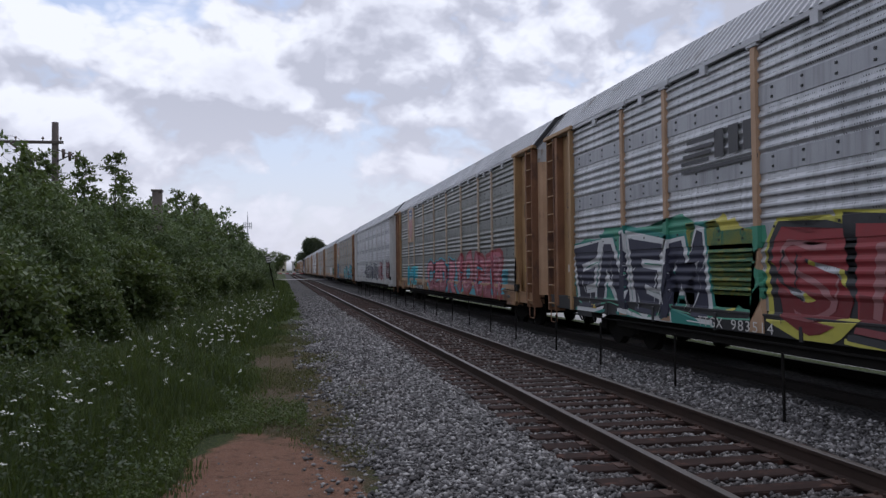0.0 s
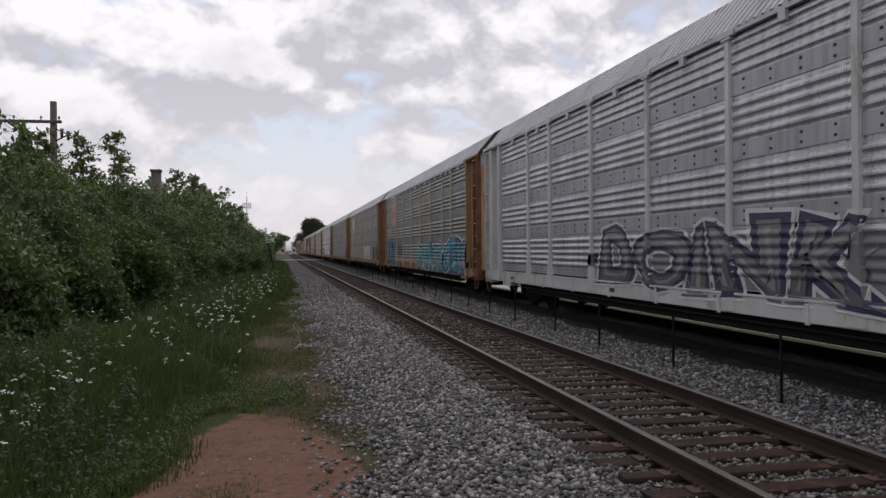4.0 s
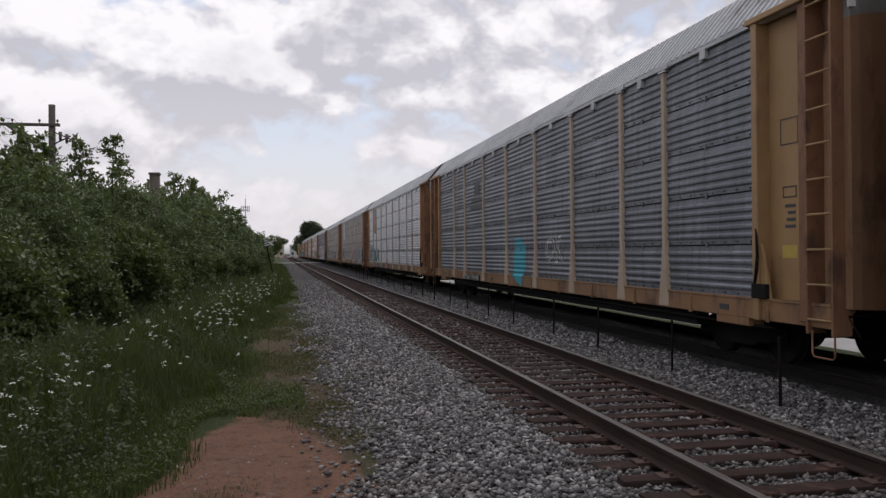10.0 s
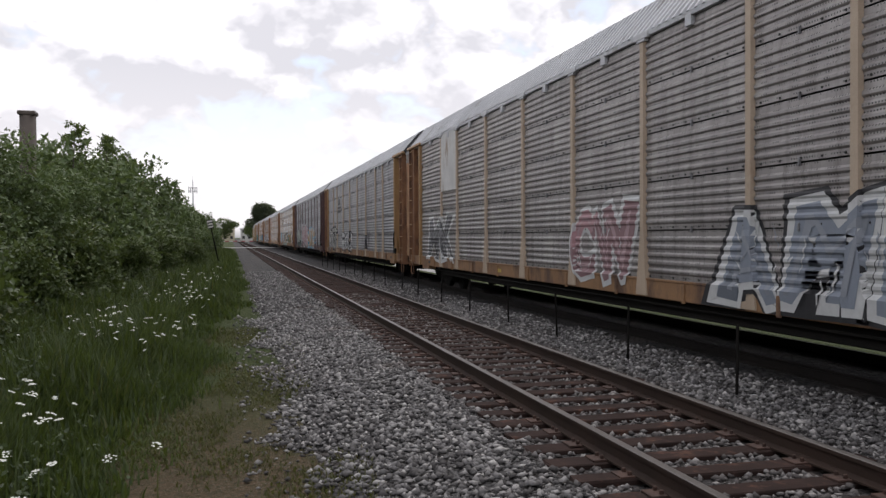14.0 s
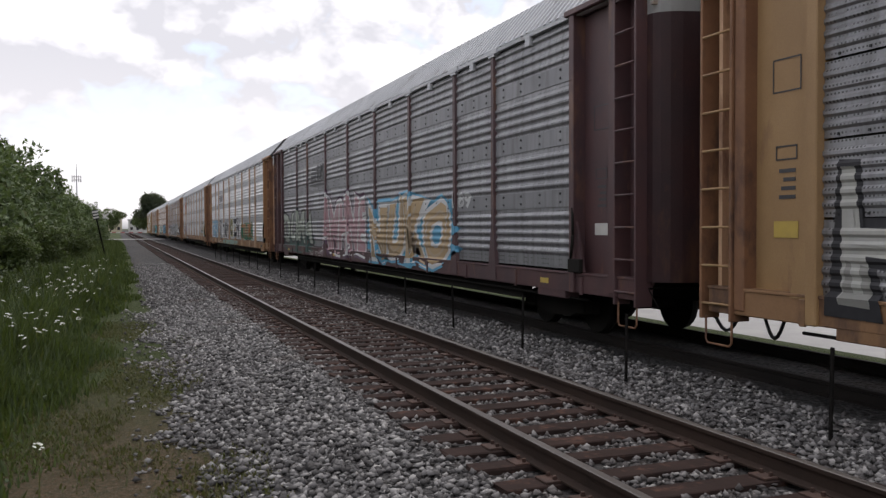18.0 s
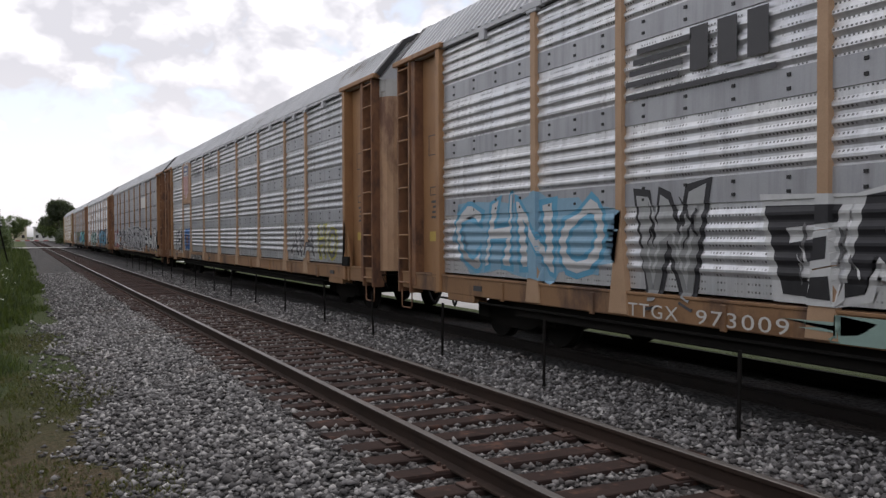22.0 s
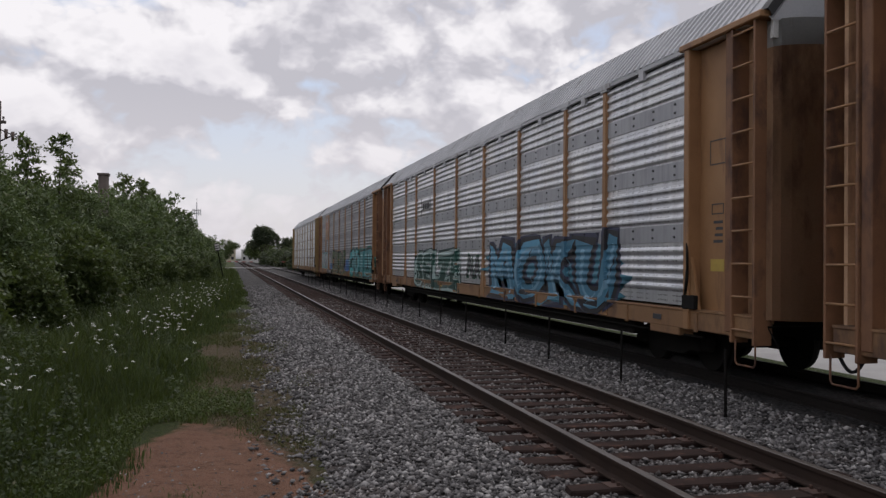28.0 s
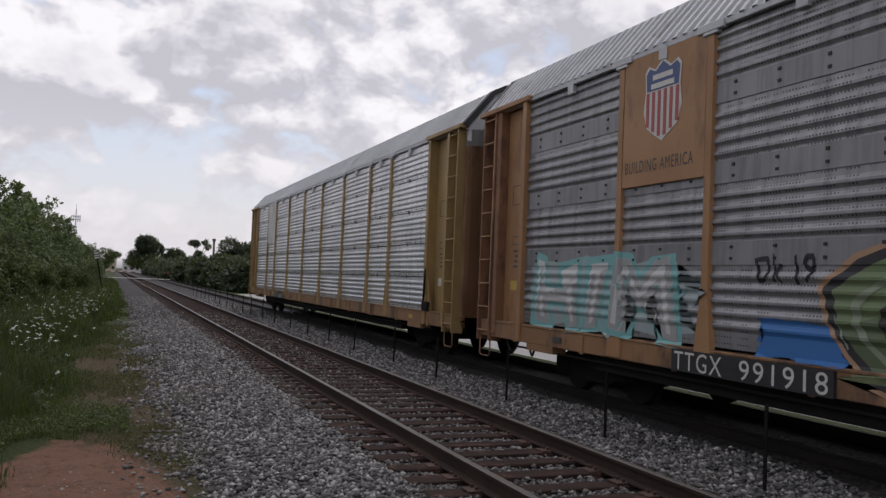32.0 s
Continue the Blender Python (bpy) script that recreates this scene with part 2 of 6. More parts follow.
# side sheets: name -> material
SHEET = {
    "olive": car_paint("olive_grey_sheet", (0.265, 0.275, 0.258), (0.185, 0.194, 0.184), 0.36, 0.7),
    "grey": car_paint("grey_sheet", (0.36, 0.362, 0.375), (0.26, 0.262, 0.277), 0.36, 0.65),
    "blue": car_paint("blue_grey_sheet", (0.26, 0.275, 0.31), (0.175, 0.19, 0.215), 0.40, 0.55),
    "silver": car_paint("bright_silver_sheet", (0.80, 0.80, 0.80), (0.64, 0.66, 0.70), 0.30, 0.7, amount=0.30),
    "pale": car_paint("pale_galvanised_sheet", (0.60, 0.61, 0.63), (0.44, 0.455, 0.475), 0.34, 0.65, amount=0.42),
    "brown": car_paint("brown_grey_sheet", (0.40, 0.38, 0.37), (0.29, 0.27, 0.265), 0.38, 0.55),
}
# smooth lapping straps across the sheets
STRAP = {
    "olive": car_paint("olive_strap", (0.225, 0.235, 0.222), (0.17, 0.178, 0.168), 0.42, 0.4, holes=0.0),
    "grey": car_paint("grey_strap", (0.275, 0.277, 0.29), (0.21, 0.212, 0.225), 0.42, 0.35, holes=0.0),
    "silver": car_paint("silver_strap", (0.42, 0.43, 0.45), (0.34, 0.35, 0.372), 0.42, 0.45, amount=0.3, holes=0.0),
    "pale": car_paint("pale_strap", (0.40, 0.41, 0.43), (0.32, 0.33, 0.35), 0.42, 0.4, amount=0.4, holes=0.0),
}

# ---- small builders ----


def mesh_of(name, bm, *mats):
    me = bpy.data.meshes.new(name)
    bm.to_mesh(me)
    bm.free()
    for m in mats:
        me.materials.append(m)
    return me


def thing(name, m, label, category, group=""):
    ob = new(name)
    ob.matrix_basis = m
    ob.empty_display_size = 0.2
    return tagged(ob, label, category, group)


def put(name, me, parent, m=None, mat=None, label=""):
    """A part that uses the mesh me, with its own material where given."""
    ob = new(name, me)
    ob.parent = parent
    if m is not None:
        ob.matrix_basis = m
    if mat is not None:
        ob.material_slots[0].link = "OBJECT"
        ob.material_slots[0].material = mat
    return tagged(ob, label)


def part(name, bm, mat, parent, label=""):
    return put(name, mesh_of(name, bm, mat), parent, label=label)


def box(bm, x0, x1, y0, y1, z0, z1, mi=0):
    v = [bm.verts.new((x, y, z)) for z in (z0, z1) for y in (y0, y1) for x in (x0, x1)]
    for q in ((0, 2, 3, 1), (4, 5, 7, 6), (0, 1, 5, 4), (2, 6, 7, 3), (0, 4, 6, 2), (1, 3, 7, 5)):
        bm.faces.new([v[i] for i in q]).material_index = mi
    return v


def bevel_box(bm, x0, x1, y0, y1, z0, z1, b=0.01, mi=0):
    t = bmesh.new()
    box(t, x0, x1, y0, y1, z0, z1, mi)
    bmesh.ops.bevel(t, geom=t.edges[:], offset=b, segments=1, affect="EDGES")
    me = bpy.data.meshes.new("tmp")
    t.to_mesh(me)
    t.free()
    bm.from_mesh(me)
    bpy.data.meshes.remove(me)


def rod(bm, a, b, r0, r1=None, n=8):
    a, b = Vector(a), Vector(b)
    r1 = r0 if r1 is None else r1
    q = (b - a).to_track_quat("Z", "Y")
    rings = []
    for p, r in ((a, r0), (b, r1)):
        rings.append([bm.verts.new(p + q @ Vector((r * math.cos(2 * math.pi * i / n), r * math.sin(2 * math.pi * i / n), 0))) for i in range(n)])
    for i in range(n):
        bm.faces.new((rings[0][i], rings[0][(i + 1) % n], rings[1][(i + 1) % n], rings[1][i])).smooth = True
    bm.faces.new(rings[0][::-1])
    bm.faces.new(rings[1])


def extrude_y(bm, pts, y0, y1, mi=0, close=True, caps=True):
    """A profile of (x, z) points drawn along y."""
    a = [bm.verts.new((x, y0, z)) for x, z in pts]
    b = [bm.verts.new((x, y1, z)) for x, z in pts]
    n = len(pts)
    for i in range(n if close else n - 1):
        j = (i + 1) % n
        bm.faces.new((a[i], a[j], b[j], b[i])).material_index = mi
    if caps and close:
        bm.faces.new(a[::-1]).material_index = mi
        bm.faces.new(b).material_index = mi


def fast_mesh(name, verts, faces, mats, mat_index=None, smooth=False):
    """A mesh from arrays: verts (n, 3), faces (m, k)."""
    me = bpy.data.meshes.new(name)
    m, k = faces.shape
    me.vertices.add(len(verts))
    me.vertices.foreach_set("co", np.ascontiguousarray(verts, np.float32).ravel())
    me.loops.add(m * k)
    me.loops.foreach_set("vertex_index", np.ascontiguousarray(faces, np.int32).ravel())
    me.polygons.add(m)
    me.polygons.foreach_set("loop_start", np.arange(0, m * k, k, dtype=np.int32))
    for q in mats:
        me.materials.append(q)
    if mat_index is not None:
        me.polygons.foreach_set("material_index", np.ascontiguousarray(mat_index, np.int32))
    me.update(calc_edges=True)
    return me


RNG = np.random.default_rng(7)

# ---- ground ----
TRACK_1, TRACK_2 = 3.945, 8.05      # centre lines
GROUND_Z = -0.30


def ground_material():
    def build(n):
        v = coords(n)
        sep = n.tree.nodes.new("ShaderNodeSeparateXYZ")
        n.tree.links.new(v, sep.inputs[0])
        x, y, _ = sep.outputs
        wob = n.math("MULTIPLY", n.math("SUBTRACT", n.noise(v, 1.1, 5.0, 0.6), 0.5), 1.5)
        xw = n.math("ADD", x, wob)
        g1, g2 = n.noise(v, 0.6, 5.0, 0.6), n.noise(v, 14.0, 5.0, 0.7)
        grass = n.mix(n.ramp(n.noise(v, 28.0, 5.0, 0.75), (0.38, grey(0)), (0.62, grey(1))), (0.016, 0.026, 0.009), (0.065, 0.09, 0.022))
        grass = n.mix(n.math("MULTIPLY", g1, 0.4), grass, (0.05, 0.06, 0.02))
        grass = n.mix(n.ramp(g2, (0.5, grey(0)), (0.75, grey(0.5))), grass, (0.10, 0.085, 0.04))
        # worn strip of dry turf beside the stones
        dx = n.math("ABSOLUTE", n.math("SUBTRACT", xw, 0.12))
        strip = n.math("MULTIPLY", n.ramp(dx, (0.66, grey(1)), (0.98, grey(0))), n.ramp(n.math("DIVIDE", n.math("ADD", y, wob), 40.0), (0.50, grey(1)), (0.62, grey(0))))
        dry = n.mix(n.ramp(n.noise(v, 22.0, 6.0, 0.8), (0.40, grey(0)), (0.60, grey(1))), (0.155, 0.10, 0.066), (0.045, 0.042, 0.02))
        dry = n.mix(n.ramp(n.noise(v, 75.0, 2.0, 0.6), (0.60, grey(0)), (0.68, grey(0.7))), dry, (0.28, 0.25, 0.22))
        c = n.mix(n.math("MULTIPLY", strip, 0.85), grass, dry)
        # bare reddish earth where people stand
        ex = n.math("DIVIDE", n.math("SUBTRACT", x, -0.2), 1.32)
        ey = n.math("DIVIDE", n.math("SUBTRACT", y, 3.2), 7.3)
        r = n.math("ADD", n.math("ADD", n.math("MULTIPLY", ex, ex), n.math("MULTIPLY", ey, ey)), n.math("MULTIPLY", wob, 0.55))
        bare = n.ramp(r, (0.86, grey(1)), (0.96, grey(0)))
        earth = n.mix(n.noise(v, 2.4, 6.0, 0.65), (0.20, 0.10, 0.064), (0.29, 0.16, 0.108))
        earth = n.mix(n.ramp(n.noise(v, 60.0, 2.0, 0.6), (0.60, grey(0)), (0.68, grey(0.6))), earth, (0.30, 0.25, 0.21))
        earth = n.mix(n.ramp(n.noise(v, 110.0, 3.0, 0.7), (0.50, grey(0)), (0.60, grey(0.55))), earth, (0.10, 0.06, 0.042))
        earth = n.mix(n.ramp(n.noise(v, 8.0, 6.0, 0.75), (0.52, grey(0)), (0.66, grey(0.75))), earth, (0.085, 0.055, 0.036))
        c = n.mix(bare, c, earth)
        finish(n, c, 0.95, 0.0, n.math("ADD", g2, n.noise(v, 60.0, 4.0, 0.7)), 0.9, 0.04, 0.2)
    return material("ground_earth_and_turf", build)


def rail_dust(n, v):
    """Brown-black brake dust and oil on the stones of the nearer track."""
    sep = n.tree.nodes.new("ShaderNodeSeparateXYZ")
    n.tree.links.new(v, sep.inputs[0])
    d = n.math("ABSOLUTE", n.math("SUBTRACT", sep.outputs[0], 3.945))
    d = n.math("ADD", d, n.math("MULTIPLY", n.math("SUBTRACT", n.noise(v, 1.6, 5.0, 0.7), 0.5), 1.1))
    return n.ramp(n.math("DIVIDE", d, 2.0), (0.56, grey(0.30)), (0.72, grey(0)))


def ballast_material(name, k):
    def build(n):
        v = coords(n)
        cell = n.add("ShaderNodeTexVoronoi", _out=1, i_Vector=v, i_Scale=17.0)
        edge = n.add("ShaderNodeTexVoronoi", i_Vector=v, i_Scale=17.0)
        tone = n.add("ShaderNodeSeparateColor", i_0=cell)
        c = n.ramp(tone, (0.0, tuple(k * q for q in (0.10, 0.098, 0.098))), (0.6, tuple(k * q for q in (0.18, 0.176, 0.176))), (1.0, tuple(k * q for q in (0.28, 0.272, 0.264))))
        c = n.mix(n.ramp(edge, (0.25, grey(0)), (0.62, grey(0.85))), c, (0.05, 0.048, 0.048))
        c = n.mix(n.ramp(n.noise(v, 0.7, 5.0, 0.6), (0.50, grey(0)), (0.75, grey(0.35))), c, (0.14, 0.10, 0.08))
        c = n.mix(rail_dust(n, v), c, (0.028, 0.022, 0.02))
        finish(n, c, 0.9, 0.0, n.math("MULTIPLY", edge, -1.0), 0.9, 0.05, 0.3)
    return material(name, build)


def stone_material():
    def build(n):
        r = n.add("ShaderNodeNewGeometry", _out=8)
        v = coords(n)
        c = n.ramp(r, (0.0, (0.055, 0.052, 0.052)), (0.3, (0.085, 0.081, 0.082)), (0.65, (0.19, 0.184, 0.184)), (0.85, (0.31, 0.30, 0.296)), (1.0, (0.50, 0.485, 0.47)))
        c = n.mix(n.math("MULTIPLY", n.noise(v, 30.0, 3.0, 0.6), 0.4), c, (0.10, 0.095, 0.09))
        c = n.mix(n.ramp(n.noise(v, 0.8, 4.0, 0.6), (0.58, grey(0)), (0.78, grey(0.35))), c, (0.19, 0.13, 0.10))
        c = n.mix(rail_dust(n, v), c, (0.05, 0.036, 0.031))
        finish(n, c, 0.88, 0.0, n.noise(v, 50.0, 2.0, 0.6), 0.3, 0.01, 0.35)
    return material("crushed_stone", build)


GROUND, STONE = ground_material(), stone_material()
# the second bed is the same stone with the train's shade in its colour
BALLAST, BALLAST_SHADE = ballast_material("crushed_stone_bed", 0.28), ballast_material("oil_black_stone_bed", 0.05)
GRAVEL_ROAD = plain("pale_gravel_road", (0.46, 0.45, 0.435), (0.38, 0.37, 0.36), 0.8, 0.95, 0.0, 20, rand=0.0, spec=0.04)
ASPHALT = plain("grey_asphalt", (0.10, 0.10, 0.10), (0.14, 0.14, 0.14), 0.8, 0.9, 0.0, 20, rand=0.0)


def bumps(x, y):
    return 0.05 * np.sin(0.9 * x + 0.37 * y) + 0.04 * np.sin(0.23 * y - 1.7 * x) + 0.03 * np.sin(2.1 * x + 1.3 * y)


def ground_height(x, y):
    x, y = np.asarray(x, float), np.asarray(y, float)
    near = np.clip((0.2 - x) / 3.0, 0, 1)
    far = np.exp(-np.abs(y) / 220.0)
    return GROUND_Z + near * bumps(x, y) * far - 0.25 * np.clip((x - 10.6) / 1.5, 0, 1)


def make_ground():
    xs = np.concatenate([[-3000, -800, -250, -100, -50], np.arange(-30, 1.0, 0.5), [1.0, 5, 10.5, 11, 11.5, 12.2, 16, 25, 60, 150, 400, 1200, 3000]])
    ys = np.concatenate([[-3000, -600, -150, -60, -30], np.arange(-20, 60, 0.6), np.arange(60, 200, 5), [230, 300, 420, 700, 1300, 3000]])
    X, Y = np.meshgrid(xs, ys)
    V = np.stack([X, Y, ground_height(X, Y)], -1).reshape(-1, 3)
    nx, ny = len(xs), len(ys)
    i = (np.arange(ny - 1)[:, None] * nx + np.arange(nx - 1)[None]).ravel()
    F = np.stack([i, i + 1, i + nx + 1, i + nx], -1)
    tagged(new("ground", fast_mesh("ground", V, F, [GROUND])), "green verge with bare red earth and worn turf", "ground", kind="structure")


make_ground()


def make_ballast():
    bm = bmesh.new()
    pts = [(0.72, -0.34), (1.12, -0.24), (1.9, -0.21), (2.45, -0.20), (2.75, -0.222), (5.15, -0.222), (5.4, -0.20), (6.0, -0.24), (6.75, -0.165), (9.6, -0.16), (10.4, -0.42), (10.4, -0.6), (0.72, -0.6)]
    ys = [-80] + [i * 4.0 for i in range(-10, 40)] + [200, 400, 900]
    rings = [[bm.verts.new((x, y, z)) for x, z in pts] for y in ys]
    for a, b in zip(rings, rings[1:]):
        for i in range(len(pts) - 1):
            bm.faces.new((a[i], a[i + 1], b[i + 1], b[i]))
    bmesh.ops.recalc_face_normals(bm, faces=bm.faces)
    # faces below the cars get the stone colour darkened for shade
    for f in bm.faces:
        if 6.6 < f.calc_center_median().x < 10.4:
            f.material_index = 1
    ob = new("ballast_bed", mesh_of("ballast_bed", bm, BALLAST, BALLAST_SHADE))
    tagged(ob, "bed of grey crushed stone under two railway tracks", "ballast", kind="structure")


make_ballast()


def ballast_top(x):
    return np.interp(x, [0.72, 1.12, 1.9, 2.45, 2.75, 5.15, 5.4, 6.0, 6.75, 9.6, 10.4], [-0.34, -0.24, -0.21, -0.20, -0.222, -0.222, -0.20, -0.24, -0.165, -0.16, -0.42])


def make_stones():
    """Loose stones on the bed, thick near the path of the camera and thinner far off."""
    parts = []
    for x0, x1, y0, y1, per in ((0.2, 2.75, 3.5, 16, 1100), (0.2, 2.75, 16, 34, 700), (0.7, 2.75, 34, 60, 200),
                                (5.1, 6.95, 5, 16, 800), (5.1, 6.95, 16, 36, 500), (5.1, 6.95, 36, 60, 150), (2.75, 5.1, 4, 16, 750), (2.75, 5.1, 16, 40, 400), (0.9, 2.75, -9, 3.5, 260), (5.1, 6.35, -9, 5, 200), (2.75, 5.1, -9, 4, 200)):
        n = int((x1 - x0) * (y1 - y0) * per)
        parts.append(np.stack([RNG.uniform(x0, x1, n), RNG.uniform(y0, y1, n)], -1))
    p = np.concatenate(parts)
    # fewer towards the ragged edge by the grass, none on the rails and ties
    edge = 0.90 + 0.18 * np.sin(p[:, 1] * 1.7) + 0.12 * np.sin(p[:, 1] * 4.1 + 1)
    keep = RNG.random(len(p)) < np.clip((p[:, 0] - edge + 0.35) / 0.5, 0.05, 1)
    near_rail = np.minimum(np.abs(p[:, 0] - 3.19), np.abs(p[:, 0] - 4.70)) < 0.13
    on_tie = (np.abs(p[:, 0] - TRACK_1) < 1.32) & (np.abs((p[:, 1] + 0.25) % 0.5 - 0.25) < 0.109)
    ragged = RNG.random(len(p)) > np.clip((p[:, 0] - 6.62 - 0.12 * np.sin(p[:, 1] * 1.9)) / 0.22, 0, 1)
    p = p[keep & ~near_rail & ~on_tie & ragged]
    n = len(p)
    s = RNG.uniform(0.013, 0.033, n) * (1 + 0.15 * (p[:, 1] > 16))
    base = np.array([[1, 0, 0], [-1, 0, 0], [0, 1, 0], [0, -1, 0], [0, 0, 1], [0, 0, -1]], float)
    V = base[None] * (1 + RNG.uniform(-0.35, 0.45, (n, 6, 1))) + RNG.uniform(-0.3, 0.3, (n, 6, 3))
    V *= s[:, None, None] * np.stack([RNG.uniform(0.8, 1.4, n), RNG.uniform(0.8, 1.4, n), RNG.uniform(0.45, 0.9, n)], -1)[:, None]
    a = RNG.uniform(0, 6.28, n)
    c, d = np.cos(a)[:, None], np.sin(a)[:, None]
    V[..., 0], V[..., 1] = V[..., 0] * c - V[..., 1] * d, V[..., 0] * d + V[..., 1] * c
    z = np.where(p[:, 0] > 0.80, ballast_top(p[:, 0]), GROUND_Z) + s * RNG.uniform(-0.2, 1.1, n)
    V += np.stack([p[:, 0], p[:, 1], z], -1)[:, None]
    t = np.array([[0, 2, 4], [2, 1, 4], [1, 3, 4], [3, 0, 4], [2, 0, 5], [1, 2, 5], [3, 1, 5], [0, 3, 5]])
    F = (np.arange(n)[:, None, None] * 6 + t[None]).reshape(-1, 3)
    tagged(new("ballast_stones", fast_mesh("ballast_stones", V.reshape(-1, 3), F, [STONE])), "loose angular grey crushed stones along the tracks", "stones", kind="stuff")


make_stones()

# ---- tracks ----


def rail_bm(y0, y1):
    bm = bmesh.new()
    pts = [(-0.07, -0.17), (0.07, -0.17), (0.07, -0.155), (0.012, -0.135), (0.012, -0.045), (0.036, -0.035), (0.036, -0.006), (0.028, 0.0), (-0.028, 0.0), (-0.036, -0.006), (-0.036, -0.035), (-0.012, -0.045), (-0.012, -0.135), (-0.07, -0.155)]
    n = len(pts)
    ys = [y0] + [y for y in range(int(y0) + 12, int(y1), 12)] + [y1]
    rings = [[bm.verts.new((x, y, z)) for x, z in pts] for y in ys]
    for a, b in zip(rings, rings[1:]):
        for i in range(n):
            f = bm.faces.new((a[i], a[(i + 1) % n], b[(i + 1) % n], b[i]))
            f.material_index = 1 if i in (6, 7, 8) else 0
    bm.faces.new(rings[0][::-1])
    bm.faces.new(rings[-1])
    bmesh.ops.recalc_face_normals(bm, faces=bm.faces)
    return bm


def tie_mesh(seed):
    bm = bmesh.new()
    r = random.Random(seed)
    bevel_box(bm, -1.3, 1.3, -0.115, 0.115, -0.34, -0.172, 0.012)
    for v in bm.verts:
        v.co.x += r.uniform(-0.02, 0.02)
        v.co.y += r.uniform(-0.008, 0.008)
        v.co.z += r.uniform(-0.007, 0.003)
    return mesh_of("tie", bm, TIE_WOOD)


def plate_mesh():
    bm = bmesh.new()
    bevel_box(bm, -0.19, 0.19, -0.09, 0.09, -0.178, -0.158, 0.004)
    for sx in (-1, 1):
        for sy in (-1, 1):
            bevel_box(bm, sx * 0.10 - 0.015, sx * 0.10 + 0.015, sy * 0.05 - 0.012, sy * 0.05 + 0.012, -0.165, -0.128, 0.004)
    return mesh_of("tie_plate", bm, PLATE_RUST)


RAIL_MESH = mesh_of("rail", rail_bm(-70, 400), RAIL_SIDE, RAIL_TOP)
RAIL_SHADE_MESH = mesh_of("rail", rail_bm(-70, 400), SHADE_RAIL, SHADE_RAIL)
TIES = [tie_mesh(i) for i in range(6)]
PLATE = plate_mesh()


def make_track(x, label, singles, tie_mat=TIE_WOOD, side_mat=None):
    t = thing("railway_track", pose(x, 0, 0), label, "railway track", "tracks side by side")
    for dx in (-0.755, 0.755):
        put("rail", RAIL_MESH, t, pose(dx, 0, 0), label="worn rail with a dull running head") if side_mat is None else put("rail", RAIL_SHADE_MESH, t, pose(dx, 0, 0), label="rail coloured dark for the shade under the train")
    r = random.Random(int(x * 10))
    y = 1.0
    for i in range(singles):
        put("tie", TIES[i % 6], t, pose(r.uniform(-0.03, 0.03), y, r.uniform(-0.006, 0.004), 0, 0, r.uniform(-0.7, 0.7) + 180 * (i % 2)))
        y += 0.5
    bm = bmesh.new()
    while y < 400:
        box(bm, -1.3, 1.3, y - 0.115, y + 0.115, -0.34, -0.175)
        y += 0.5 if y < 180 else 1.0
    y = 0.5
    while y > -40:
        box(bm, -1.3, 1.3, y - 0.115, y + 0.115, -0.34, -0.175)
        y -= 0.5
    tagged(part("tie_rest", bm, tie_mat, t), kind="stuff")
    me = PLATE
    for i in range(120 if singles else 0):
        for dx in (-0.755, 0.755):
            put("tie_plate", me, t, pose(dx, 1.0 + 0.5 * i, 0))
    return t


make_track(TRACK_1, "railway track with worn rails and weathered wooden ties", 260)
make_track(TRACK_2, "railway track with rusty rails under the train, coloured for its shade", 0, SHADE_TIE, SHADE_RAIL)


def make_marker_posts():
    bm = bmesh.new()
    bevel_box(bm, -0.012, 0.012, -0.018, 0.018, -0.1, 0.85, 0.004)
    bevel_box(bm, -0.008, 0.022, -0.006, 0.006, -0.1, 0.84, 0.002)
    me = mesh_of("marker_post", bm, POST_STEEL)
    r = random.Random(3)
    for i in range(22):
        y = 6.55 + 2.95 * i
        ob = new("marker_post", me)
        ob.matrix_basis = pose(5.95 + r.uniform(-0.04, 0.04), y + r.uniform(-0.12, 0.12), -0.24, r.uniform(-1.5, 1.5), r.uniform(-2, 2), r.uniform(-15, 15))
        tagged(ob, "thin dark steel post standing in the ballast between tracks", "post", "row of posts between the tracks")


make_marker_posts()

# ---- autorack cars: x = 0 at the middle, the near side faces -x, z = 0 at the rail heads ----
PITCH, HALF = 28.5, 13.65
SIDE_X, SILL_Z0, SILL_Z1, EAVE_Z = -1.55, 0.64, 1.0, 4.76
BAYS = [2.85, 1.875, 2.85, 2.85, 2.85, 2.85, 2.85, 1.875, 2.85]
PANEL_Y0 = 11.85      # far end of the first bay; bays run towards -y

GROUP_H = (EAVE_Z - SILL_Z1) / 5


def plain_profile():
    """(z, out) of the ribbed sheet: four fields, each a flat band with four soft ridges over it; the lowest has five ridges."""
    pts, step = [(SILL_Z1 + 0.035, 0.0)], (EAVE_Z - SILL_Z1) / 4
    for g in range(4):
        z = SILL_Z1 + g * step
        first, pitch, n = (0.225, 0.140, 5) if g == 0 else (0.325, 0.150, 4)
        for k in range(n):
            a = z + first + k * pitch
            pts += [(a, 0.0), (a + 0.022, 0.010), (a + 0.048, 0.027), (a + 0.074, 0.027), (a + 0.100, 0.011), (a + 0.122, 0.0)]
    return pts + [(EAVE_Z - 0.045, 0.0)]


